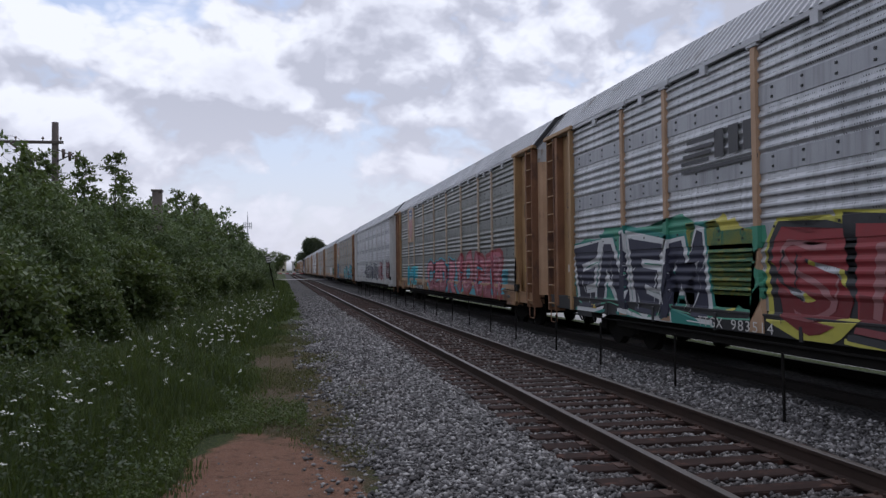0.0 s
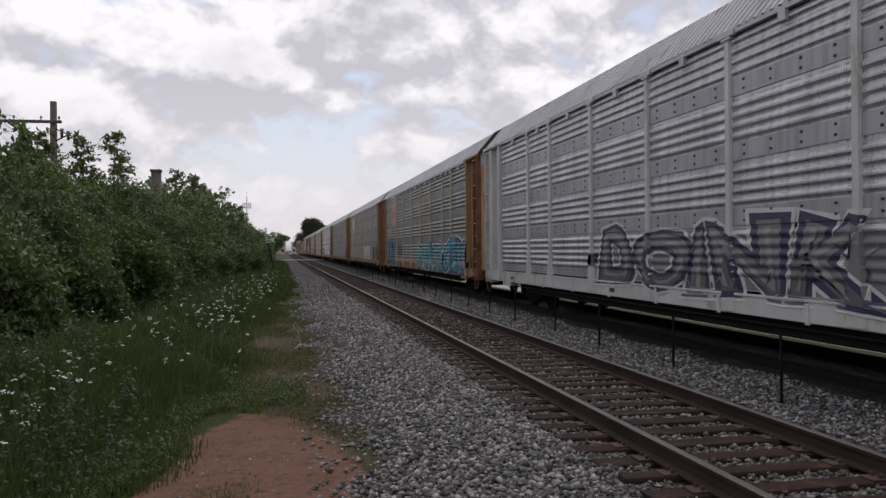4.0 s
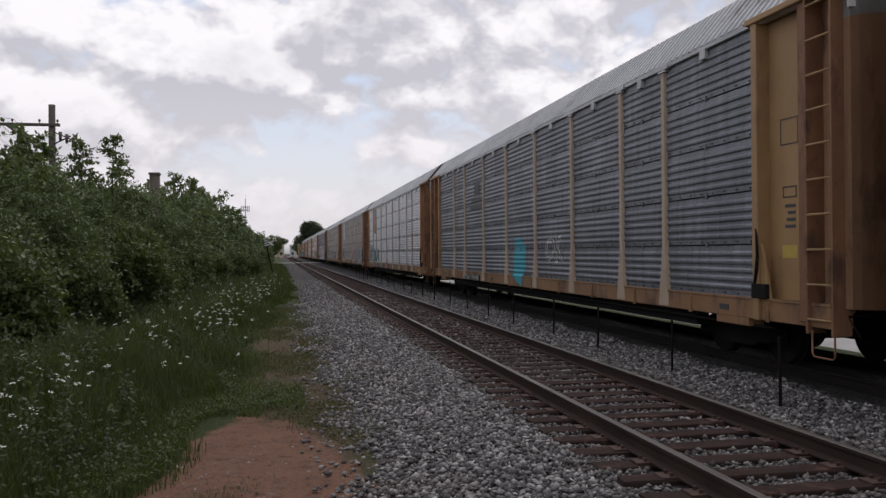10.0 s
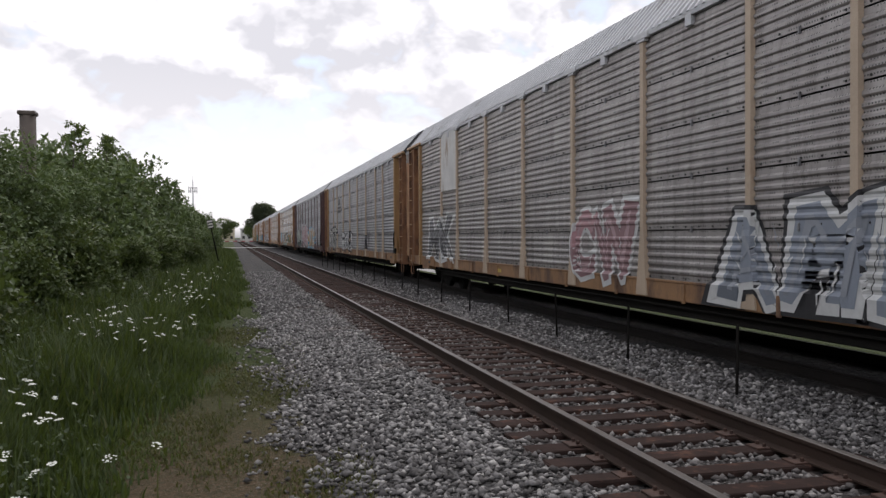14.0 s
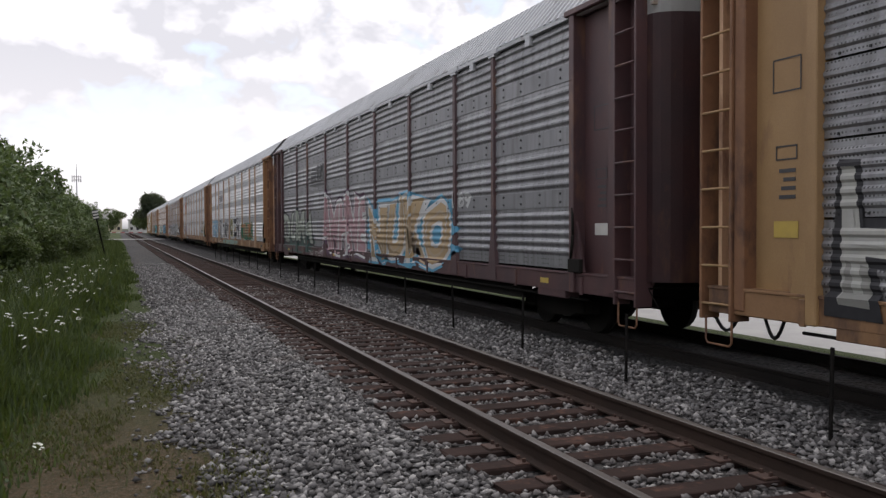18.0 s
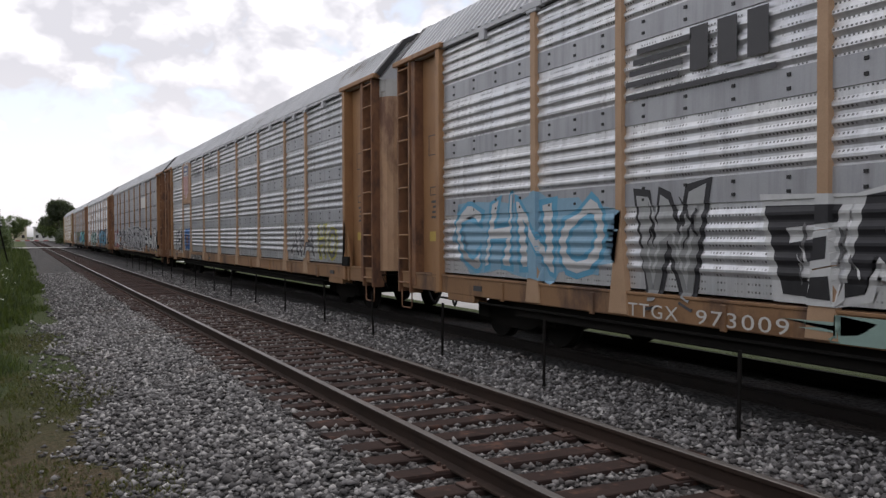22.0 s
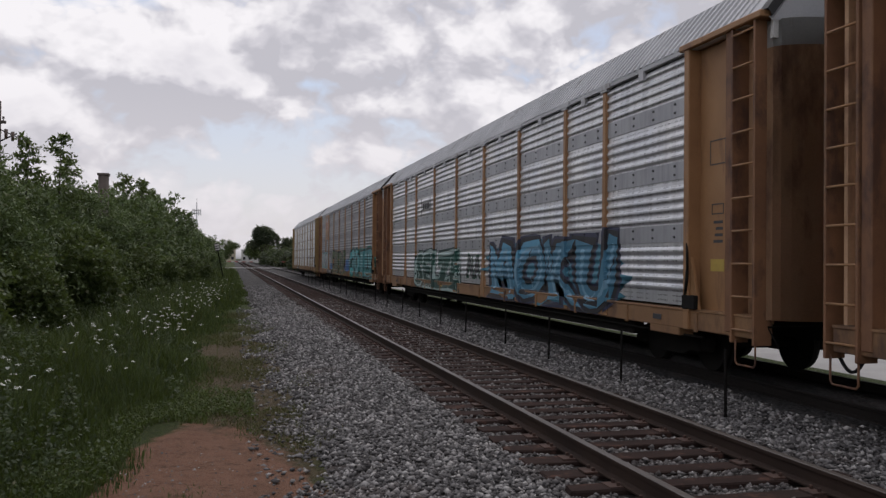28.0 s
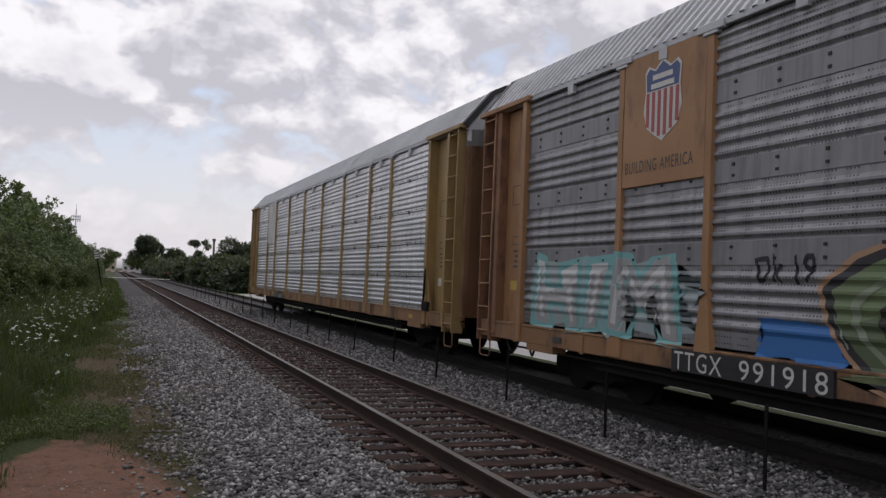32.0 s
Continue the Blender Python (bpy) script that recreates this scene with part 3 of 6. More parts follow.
def slot_profile():
    """(z, out) of one louvred sheet of five small ridges, from 0 to GROUP_H - 0.03."""
    pts = [(0.0, 0.0), (0.05, 0.0)]
    for k in range(5):
        a = 0.075 + k * 0.122
        pts += [(a, 0.0), (a + 0.028, 0.022), (a + 0.060, 0.022), (a + 0.088, 0.0)]
    return pts + [(GROUP_H - 0.024, 0.0)]


STRAP_PTS = [(0.0, 0.017), (0.265, 0.013), (0.272, 0.004)]     # (height over its foot, out)
PROFILE = plain_profile()
SLOT = slot_profile()
SLOT_ALL = [(SILL_Z1 + g * GROUP_H + z, o) for g in range(5) for z, o in SLOT]


def out_at(z, prof):
    return float(np.interp(z, [p[0] for p in prof], [p[1] for p in prof]))


def sheet_mesh(width, prof, bolts):
    bm = bmesh.new()
    front = [(SIDE_X - o, z) for z, o in prof]
    back = [(SIDE_X + 0.02, prof[-1][0]), (SIDE_X + 0.02, prof[0][0])]
    extrude_y(bm, front + back, -width / 2, width / 2)
    bmesh.ops.recalc_face_normals(bm, faces=bm.faces)
    for z in bolts:
        n = max(2, round(width / 0.36))
        for i in range(n):
            y = -width / 2 + (i + 0.5) * width / n
            box(bm, SIDE_X - 0.014, SIDE_X - 0.001, y - 0.012, y + 0.012, z - 0.012, z + 0.012, 1)
    return mesh_of("side_sheet", bm, SHEET["grey"], BLACK_PAINT)


def strap_mesh(width):
    """The flat overlap of two sheets, a thin plate with two rows of bolts."""
    bm = bmesh.new()
    w = width / 2 - 0.06
    extrude_y(bm, [(SIDE_X - o, z) for z, o in STRAP_PTS] + [(SIDE_X, STRAP_PTS[-1][0]), (SIDE_X, STRAP_PTS[0][0])], -w, w)
    bmesh.ops.recalc_face_normals(bm, faces=bm.faces)
    n = 4 if width > 2 else 3
    for i in range(n):
        y = -w + (i + 0.5) * 2 * w / n
        for z in (0.075, 0.205):
            box(bm, SIDE_X - 0.028, SIDE_X - 0.012, y - 0.020, y + 0.020, z - 0.016, z + 0.016, 1)
    return mesh_of("lap_strap", bm, SHEET["grey"], BLACK_PAINT)


STRAPS = {w: strap_mesh(w) for w in (2.85, 1.875)}
SHEETS = {}
for w in (2.85, 1.875):
    SHEETS["plain", w] = sheet_mesh(w - 0.004, PROFILE, [])
    SHEETS["slot", w] = sheet_mesh(w - 0.004, SLOT, [0.03])


def post_mesh(end=False):
    bm = bmesh.new()
    w = 0.058
    for z0, z1, w0, w1, d0, d1 in ((1.7, EAVE_Z - 0.02, w, w, 0.06, 0.06), (0.73, 1.7, 0.175, w, 0.075, 0.06)):
        v = []
        for z, ww, d in ((z0, w0, d0), (z1, w1, d1)):
            v += [bm.verts.new(q) for q in ((SIDE_X - d, -ww, z), (SIDE_X - d, ww, z), (SIDE_X, ww + 0.012, z), (SIDE_X, -ww - 0.012, z))]
        for i in range(4):
            bm.faces.new((v[i], v[(i + 1) % 4], v[4 + (i + 1) % 4], v[4 + i]))
        bm.faces.new(v[:4])
        bm.faces.new(v[4:])
    bmesh.ops.recalc_face_normals(bm, faces=bm.faces)
    return mesh_of("post", bm, OCHRE)


def cap_plate_mesh():
    """The galvanised plate that ties a post to the top chord."""
    bm = bmesh.new()
    bevel_box(bm, SIDE_X - 0.085, SIDE_X, -0.24, 0.24, EAVE_Z - 0.03, EAVE_Z + 0.075, 0.008)
    bevel_box(bm, SIDE_X - 0.080, SIDE_X, -0.13, 0.13, EAVE_Z - 0.07, EAVE_Z - 0.025, 0.006)
    return mesh_of("post_cap", bm, ROOF_METAL)


def roof_clip_mesh():
    """A small hanger on the top chord in the middle of a bay."""
    bm = bmesh.new()
    bevel_box(bm, SIDE_X - 0.072, SIDE_X, -0.085, 0.085, EAVE_Z - 0.15, EAVE_Z + 0.02, 0.006)
    return mesh_of("roof_clip", bm, ROOF_METAL)


def slot_shade_mesh():
    """A black strip that stands for the shade between the sheets and the top chord."""
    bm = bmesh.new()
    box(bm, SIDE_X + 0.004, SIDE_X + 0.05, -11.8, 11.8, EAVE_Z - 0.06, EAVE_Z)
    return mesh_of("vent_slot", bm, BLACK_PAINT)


ROOF_PTS = [(-1.60, 4.80), (-1.54, 4.88), (-1.0, 5.52), (-0.72, 5.66), (0.0, 5.72), (0.72, 5.66), (1.0, 5.52), (1.54, 4.88), (1.60, 4.80)]


def roof_mesh():
    bm = bmesh.new()
    rings = []
    n = int(26.9 / 0.205)
    for i in range(n + 1):
        for k, d in ((0.0, 0.0), (0.11, 0.0), (0.122, 0.042), (0.193, 0.042)):
            y = -13.45 + i * 0.205 + k
            rings.append([bm.verts.new((x + (math.copysign(d, x) * 0.75 if abs(x) > 0.1 else 0), y, z + d * 0.7)) for x, z in ROOF_PTS])
    for a, b in zip(rings, rings[1:]):
        for j in range(len(ROOF_PTS) - 1):
            bm.faces.new((a[j], b[j], b[j + 1], a[j + 1]))
    bmesh.ops.recalc_face_normals(bm, faces=bm.faces)
    return mesh_of("roof", bm, ROOF_METAL)


def cap_mesh():
    """The smooth end hood of the roof over the end doors."""
    bm = bmesh.new()
    outer = [(x * 1.0, z + 0.02) for x, z in ROOF_PTS]
    rings = []
    for y, s, dz in ((-0.25, 1.005, 0.012), (0.30, 1.005, 0.012), (0.52, 0.985, -0.03), (0.58, 0.95, -0.10)):
        rings.append([bm.verts.new((x * s, y, z + dz)) for x, z in outer])
    for a, b in zip(rings, rings[1:]):
        for j in range(len(outer) - 1):
            bm.faces.new((a[j], b[j], b[j + 1], a[j + 1]))
    bm.faces.new(rings[-1][::-1])
    bmesh.ops.recalc_face_normals(bm, faces=bm.faces)
    return mesh_of("roof_hood", bm, ROOF_METAL)


def hood_seal_mesh():
    """The dark rubber rim round the open end of the hood."""
    bm = bmesh.new()
    rings = []
    for y, s, dz in ((0.44, 1.012, 0.03), (0.62, 1.012, 0.03), (0.62, 0.965, -0.06), (0.44, 0.965, -0.06)):
        rings.append([bm.verts.new((x * s, y, z + 0.02 + dz)) for x, z in ROOF_PTS])
    for a, b in zip(rings, rings[1:] + rings[:1]):
        for j in range(len(ROOF_PTS) - 1):
            bm.faces.new((a[j], b[j], b[j + 1], a[j + 1]))
    bmesh.ops.recalc_face_normals(bm, faces=bm.faces)
    return mesh_of("hood_seal", bm, BLACK_PAINT)


def door_mesh():
    """One leaf of the rounded end doors, standing proud of the end, towards +y."""
    bm = bmesh.new()
    cols = []
    for i in range(9):
        a = math.pi / 2 * i / 8
        x, y = 1.48 * math.cos(a) ** 0.7, 0.46 * math.sin(a) ** 0.8
        cols.append([bm.verts.new((x, y, z)) for z in (0.95, 2.1, 2.13, 3.4, 3.43, 4.40, 4.74)])
    for a, b in zip(cols, cols[1:]):
        for j in range(6):
            bm.faces.new((a[j], b[j], b[j + 1], a[j + 1])).material_index = 1 if j == 5 else 0
    bmesh.ops.solidify(bm, geom=bm.faces[:], thickness=0.03)
    return mesh_of("end_door", bm, DOOR_RUST, WHITE_PAINT)


def end_top_mesh():
    bm = bmesh.new()
    v = [(-1.5, 4.50), (-1.48, 4.86), (-0.98, 5.51), (-0.7, 5.64), (0, 5.7), (0.7, 5.64), (0.98, 5.51), (1.48, 4.86), (1.5, 4.50)]
    a = [bm.verts.new((x, 0.30, z)) for x, z in v]
    b = [bm.verts.new((x, 0.36, z)) for x, z in v]
    bm.faces.new(a)
    bm.faces.new(b[::-1])
    for i in range(len(v)):
        j = (i + 1) % len(v)
        bm.faces.new((a[i], b[i], b[j], a[j]))
    bmesh.ops.recalc_face_normals(bm, faces=bm.faces)
    return mesh_of("end_gable", bm, WHITE_PAINT)


def end_plate_mesh():
    bm = bmesh.new()
    bevel_box(bm, SIDE_X + 0.10, SIDE_X + 0.16, -0.60, 0.60, 0.92, EAVE_Z, 0.01)
    return mesh_of("end_plate", bm, OCHRE)


def end_post_mesh(y0, y1, d, z0):
    bm = bmesh.new()
    bevel_box(bm, SIDE_X - d, SIDE_X + 0.12, y0, y1, z0, EAVE_Z + 0.03, 0.012)
    return mesh_of("end_post", bm, OCHRE)


def gusset_mesh():
    bm = bmesh.new()
    v = [bm.verts.new(q) for q in ((SIDE_X - 0.06, -0.46, 0.95), (SIDE_X - 0.06, -0.22, 0.95), (SIDE_X - 0.06, -0.38, 1.55), (SIDE_X - 0.06, -0.46, 1.75))]
    w = [bm.verts.new(q.co + Vector((0.042, 0, 0))) for q in v]
    bm.faces.new(v)
    bm.faces.new(w)
    for i in range(4):
        bm.faces.new((v[i], v[(i + 1) % 4], w[(i + 1) % 4], w[i]))
    bmesh.ops.recalc_face_normals(bm, faces=bm.faces)
    return mesh_of("gusset", bm, OCHRE)


def ladder_mesh():
    bm = bmesh.new()
    bevel_box(bm, SIDE_X + 0.15, SIDE_X + 0.18, -0.28, 0.30, 0.9, EAVE_Z, 0.004)
    return mesh_of("ladder", bm, OCHRE)


def stile_mesh():
    bm = bmesh.new()
    bevel_box(bm, SIDE_X - 0.10, SIDE_X + 0.16, -0.022, 0.022, 0.62, EAVE_Z + 0.05, 0.008)
    return mesh_of("stile", bm, OCHRE)


def rung_mesh():
    bm = bmesh.new()
    rod(bm, (SIDE_X - 0.085, -0.26, 0), (SIDE_X - 0.085, 0.26, 0), 0.016, n=6)
    return mesh_of("rung", bm, OCHRE)


def bracket_mesh():
    bm = bmesh.new()
    bevel_box(bm, SIDE_X - 0.13, SIDE_X + 0.1, -1.0, 1.0, EAVE_Z + 0.0, EAVE_Z + 0.09, 0.012)
    return mesh_of("top_bracket", bm, OCHRE)


def sill_mesh():
    bm = bmesh.new()
    bevel_box(bm, SIDE_X - 0.05, SIDE_X + 0.25, -HALF + 0.15, HALF - 0.15, SILL_Z0 + 0.06, SILL_Z1, 0.012)
    for y0, y1 in ((-HALF + 2.0, -HALF + 2.9), (HALF - 2.9, HALF - 2.0)):
        bevel_box(bm, SIDE_X - 0.045, SIDE_X + 0.2, y0, y1, SILL_Z0 - 0.05, SILL_Z0 + 0.08, 0.01)
    bevel_box(bm, SIDE_X - 0.064, SIDE_X, -HALF + 0.15, HALF - 0.15, SILL_Z1 - 0.035, SILL_Z1 + 0.0, 0.006)
    for i in range(12):
        y = -HALF + 1.5 + i * 2.2
        bevel_box(bm, SIDE_X - 0.075, SIDE_X - 0.04, y - 0.04, y + 0.04, SILL_Z0 + 0.04, SILL_Z1 - 0.05, 0.006)
    return mesh_of("side_sill", bm, OCHRE)


def eave_mesh():
    bm = bmesh.new()
    bevel_box(bm, SIDE_X - 0.06, SIDE_X + 0.05, -HALF + 0.3, HALF - 0.3, EAVE_Z - 0.01, EAVE_Z + 0.07, 0.008)
    return mesh_of("top_chord", bm, ROOF_METAL)


def frame_mesh():
    bm = bmesh.new()
    bevel_box(bm, -1.35, 1.35, -HALF + 0.4, HALF - 0.4, 0.93, 1.12, 0.01)
    return mesh_of("deck", bm, DARK_STEEL)


def low_parts():
    """The pieces under the deck, each a mesh of its own."""
    out = []
    for name, b, r in (("centre_sill", (-0.3, 0.3, -HALF + 0.2, HALF - 0.2, 0.62, 0.95), 0.01), ("brake_box", (-1.3, -0.95, -3.4, -1.6, 0.56, 0.86), 0.02),
                       ("side_beam", (-1.42, -1.2, -9.8, 9.8, 0.455, 0.72), 0.02), ("coupler", (-0.13, 0.13, HALF - 0.22, PITCH / 2 - 0.02, 0.70, 0.95), 0.02),
                       ("coupler", (-0.13, 0.13, -(PITCH / 2 - 0.02), -(HALF - 0.22), 0.70, 0.95), 0.02)):
        bm = bmesh.new()
        bevel_box(bm, *b, r)
        out.append((name, mesh_of(name, bm, DARK_STEEL)))
    for name, a, b, r in (("air_tank", (-0.8, 0.2, 0.68), (-0.8, 1.6, 0.68), 0.17), ("brake_pipe", (-1.5, -HALF + 1.5, 0.60), (-1.5, HALF - 1.5, 0.60), 0.018)):
        bm = bmesh.new()
        rod(bm, a, b, r, n=8)
        out.append((name, mesh_of(name, bm, DARK_STEEL)))
    return out


LOW = low_parts()


def stirrup_mesh():
    """The U-shaped step that hangs under a corner ladder."""
    bm = bmesh.new()
    x = SIDE_X - 0.04
    tube(bm, [(x, -0.22, 0.66), (x, -0.22, 0.38), (x, -0.18, 0.34), (x, 0.18, 0.34), (x, 0.22, 0.38), (x, 0.22, 0.66)], 0.014)
    return mesh_of("stirrup_step", bm, STILE_SHADED_RUST)


def tube(bm, pts, r, n=6):
    """One bent pipe through the points."""
    rings = []
    for i, p in enumerate(pts):
        a, b = Vector(pts[max(0, i - 1)]), Vector(pts[min(len(pts) - 1, i + 1)])
        q = (b - a).to_track_quat("Z", "Y")
        rings.append([bm.verts.new(Vector(p) + q @ Vector((r * math.cos(2 * math.pi * k / n), r * math.sin(2 * math.pi * k / n), 0))) for k in range(n)])
    for a, b in zip(rings, rings[1:]):
        for k in range(n):
            bm.faces.new((a[k], a[(k + 1) % n], b[(k + 1) % n], b[k])).smooth = True
    bm.faces.new(rings[0][::-1])
    bm.faces.new(rings[-1])


def hose_mesh():
    """The brake hose that sags from under the coupler."""
    bm = bmesh.new()
    tube(bm, [(-0.42 + 0.0125 * i, 0.0625 * i, 0.62 - 0.34 * math.sin(math.pi * i / 8.4) + 0.0025 * i) for i in range(9)], 0.024)
    return mesh_of("brake_hose", bm, BLACK_PAINT)


def cut_lever_mesh():
    """The bent uncoupling rod across the end."""
    bm = bmesh.new()
    tube(bm, [(-1.35, 0.10, 0.60), (-1.45, 0.0, 0.86), (-0.25, 0.12, 0.88), (-0.1, 0.24, 0.72)], 0.015)
    return mesh_of("cut_lever", bm, DARK_STEEL)


def wall_mesh():
    """The ribbed side away from the path."""
    bm = bmesh.new()
    front = [(-SIDE_X + o, z) for z, o in PROFILE]
    extrude_y(bm, front + [(-SIDE_X - 0.02, EAVE_Z), (-SIDE_X - 0.02, SILL_Z1)], -HALF + 0.5, HALF - 0.5)
    bevel_box(bm, -SIDE_X - 0.2, -SIDE_X + 0.05, -HALF + 0.15, HALF - 0.15, SILL_Z0, SILL_Z1, 0.01)
    bevel_box(bm, -SIDE_X - 0.05, -SIDE_X + 0.06, -HALF + 0.3, HALF - 0.3, EAVE_Z - 0.01, EAVE_Z + 0.07, 0.008)
    bmesh.ops.recalc_face_normals(bm, faces=bm.faces)
    return mesh_of("far_side", bm, SHEET["grey"])


def bulkhead_mesh():
    bm = bmesh.new()
    box(bm, -1.5, 1.5, -0.03, 0.03, 0.95, 4.8)
    return mesh_of("bulkhead", bm, DOOR_RUST)


def wheel_mesh():
    bm = bmesh.new()
    rod(bm, (-0.065, 0, 0), (0.065, 0, 0), 0.42, n=24)
    rod(bm, (0.045, 0, 0), (0.075, 0, 0), 0.45, n=24)
    rod(bm, (-0.10, 0, 0), (-0.05, 0, 0), 0.14, n=12)
    return mesh_of("wheel", bm, DARK_STEEL)


def truck_mesh():
    bm = bmesh.new()
    for s in (-1, 1):
        v = [(-1.15, 0.32), (-1.15, 0.52), (-0.55, 0.66), (0.55, 0.66), (1.15, 0.52), (1.15, 0.32), (0.8, 0.36), (0.45, 0.22), (-0.45, 0.22), (-0.8, 0.36)]
        a = [bm.verts.new((s * 0.93, y, z)) for y, z in v]
        b = [bm.verts.new((s * 1.07, y, z)) for y, z in v]
        bm.faces.new(a)
        bm.faces.new(b)
        for i in range(len(v)):
            j = (i + 1) % len(v)
            bm.faces.new((a[i], a[j], b[j], b[i]))
        for y in (-0.85, 0.85):
            bevel_box(bm, s * 1.0 - 0.11, s * 1.0 + 0.11, y - 0.13, y + 0.13, 0.30, 0.56, 0.02)
    bevel_box(bm, -0.95, 0.95, -0.22, 0.22, 0.34, 0.62, 0.02)
    for y in (-0.85, 0.85):
        rod(bm, (-0.9, y, 0.42), (0.9, y, 0.42), 0.08, n=10)
    bmesh.ops.recalc_face_normals(bm, faces=bm.faces)
    return mesh_of("truck", bm, DARK_STEEL)


def bar_clip_mesh():
    bm = bmesh.new()
    bevel_box(bm, SIDE_X - 0.032, SIDE_X, -0.012, 0.012, -0.05, 0.04, 0.004)
    return mesh_of("clip", bm, STRAP["grey"])


M = {"post": post_mesh(), "cap": cap_plate_mesh(), "roof_clip": roof_clip_mesh(), "slot": slot_shade_mesh(), "roof": roof_mesh(), "hood": cap_mesh(), "seal": hood_seal_mesh(), "door": door_mesh(), "gable": end_top_mesh(), "plate": end_plate_mesh(), "end_post": end_post_mesh(-0.60, -0.46, 0.10, 0.70), "corner_post": end_post_mesh(0.44, 0.60, 0.07, 0.75), "gusset": gusset_mesh(),
     "ladder": ladder_mesh(), "rung": rung_mesh(), "stile": stile_mesh(), "bracket": bracket_mesh(), "sill": sill_mesh(), "eave": eave_mesh(), "frame": frame_mesh(),
     "wall": wall_mesh(), "bulkhead": bulkhead_mesh(), "wheel": wheel_mesh(), "truck": truck_mesh(), "clip": bar_clip_mesh(), "stirrup": stirrup_mesh(), "hose": hose_mesh(), "lever": cut_lever_mesh()}

FLIP_X, FLIP_Y = Matrix.Diagonal((-1, 1, 1, 1)), Matrix.Diagonal((1, -1, 1, 1))


def bay_edges():
    y, out = PANEL_Y0, [PANEL_Y0]
    for w in BAYS:
        y -= w
        out.append(y)
    return out


EDGES = bay_edges()


# near-black colour for the shade inside the cars, seen between louvres
INTERIOR_SHADE = flat_paint("dim_inner_lining", (0.025, 0.025, 0.028))


def kick_mesh(width):
    bm = bmesh.new()
    bevel_box(bm, SIDE_X - 0.05, SIDE_X, -width / 2 + 0.19, width / 2 - 0.19, SILL_Z1 + 0.03, SILL_Z1 + 0.17, 0.006)
    return mesh_of("kick_panel", bm, OCHRE)


KICK = {w: kick_mesh(w) for w in (2.85, 1.875)}


def autorack(k, label, sheet="grey", slot=False, trim=None, ends=None, posts=None, sill=None, doors=None, roof=None):
    """Car k of the train, nearest first."""
    trim = trim or OCHRE
    ends = ends or (END_TAN if trim is OCHRE_OLD else trim)
    car = thing("autorack_car", pose(TRACK_2, 0, 0), label, "railway car", "cars of the train")
    r = random.Random(k)
    for i, w in enumerate(BAYS):
        y = (EDGES[i] + EDGES[i + 1]) / 2
        if slot:
            for g in range(5):
                put("side_panel", SHEETS["slot", w], car, pose(r.uniform(-0.002, 0.002), y, SILL_Z1 + g * GROUP_H, 0, 0, r.uniform(-0.04, 0.04)), SHEET[sheet])
                if g:
                    put("clip", M["clip"], car, pose(0, y, SILL_Z1 + g * GROUP_H))
        else:
            put("side_panel", SHEETS["plain", w], car, pose(r.uniform(-0.002, 0.002), y, 0, 0, 0, r.uniform(-0.04, 0.04)), SHEET[sheet])
            if sheet == "olive":
                put("kick_panel", KICK[w], car, pose(0, y, 0), trim)
            for g in (1, 2, 3):
                put("lap_strap", STRAPS[w], car, pose(0, y, SILL_Z1 + g * (EAVE_Z - SILL_Z1) / 4 + 0.035), STRAP[sheet])
    for y in EDGES[1:-1]:
        put("post", M["post"], car, pose(0, y, 0), posts or trim)
        put("post_cap", M["cap"], car, pose(0, y, 0), label="galvanised plate")
    for i in range(len(BAYS)):
        put("roof_clip", M["roof_clip"], car, pose(0, (EDGES[i] + EDGES[i + 1]) / 2, 0))
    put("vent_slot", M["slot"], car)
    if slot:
        # a sheet added behind the louvres to stand for the dark interior
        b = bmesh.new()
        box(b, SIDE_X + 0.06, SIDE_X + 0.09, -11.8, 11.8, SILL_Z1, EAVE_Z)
        part("inner_lining", b, INTERIOR_SHADE, car)
    put("roof", M["roof"], car, None, roof, "corrugated grey metal roof")
    put("side_sill", M["sill"], car, None, sill or SILL_PAINT if trim in (OCHRE, OCHRE_OLD, YELLOW) else trim)
    put("top_chord", M["eave"], car)
    put("far_side", M["wall"], car, None, SHEET[sheet])
    put("deck", M["frame"], car)
    for name, me in LOW:
        put(name, me, car)
    for s in (1, -1):
        turn = pose(0, 0, 0) if s > 0 else FLIP_Y
        at = lambda y: Matrix.Translation((0, s * y, 0)) @ turn
        put("end_plate", M["plate"], car, at(12.45), ends)
        for q, n in (("end_post", "end_post"), ("corner_post", "corner_post"), ("gusset", "gusset")):
            put(n, M[q], car, at(12.45), STILE_SHADED_RUST if n == "corner_post" and ends in (OCHRE, END_TAN) else ends)
        put("top_bracket", M["bracket"], car, at(12.75), ends)
        ladder = put("ladder", M["ladder"], car, at(13.33), ends if ends in (WHITE_PAINT, MAROON) else END_RUST)
        for y in (-0.25, 0.25):
            put("stile", M["stile"], ladder, pose(0, y, 0), STILE_SHADED_RUST if ends in (OCHRE, END_TAN) else ends)
        for i in range(10):
            put("rung", M["rung"], ladder, pose(0, 0, 0.80 + 0.43 * i), ends)
        put("stirrup_step", M["stirrup"], car, at(13.33))
        put("brake_hose", M["hose"], car, at(13.55))
        put("cut_lever", M["lever"], car, at(13.60))
        put("roof_hood", M["hood"], car, at(13.2), roof)
        put("hood_seal", M["seal"], car, at(13.2))
        put("end_gable", M["gable"], car, at(13.40))
        put("bulkhead", M["bulkhead"], car, at(13.42), doors)
        for m in (pose(0, 0, 0), FLIP_X):
            put("end_door", M["door"], car, at(13.58) @ m, doors)
        truck = put("truck", M["truck"], car, pose(0, s * 10.4, 0))
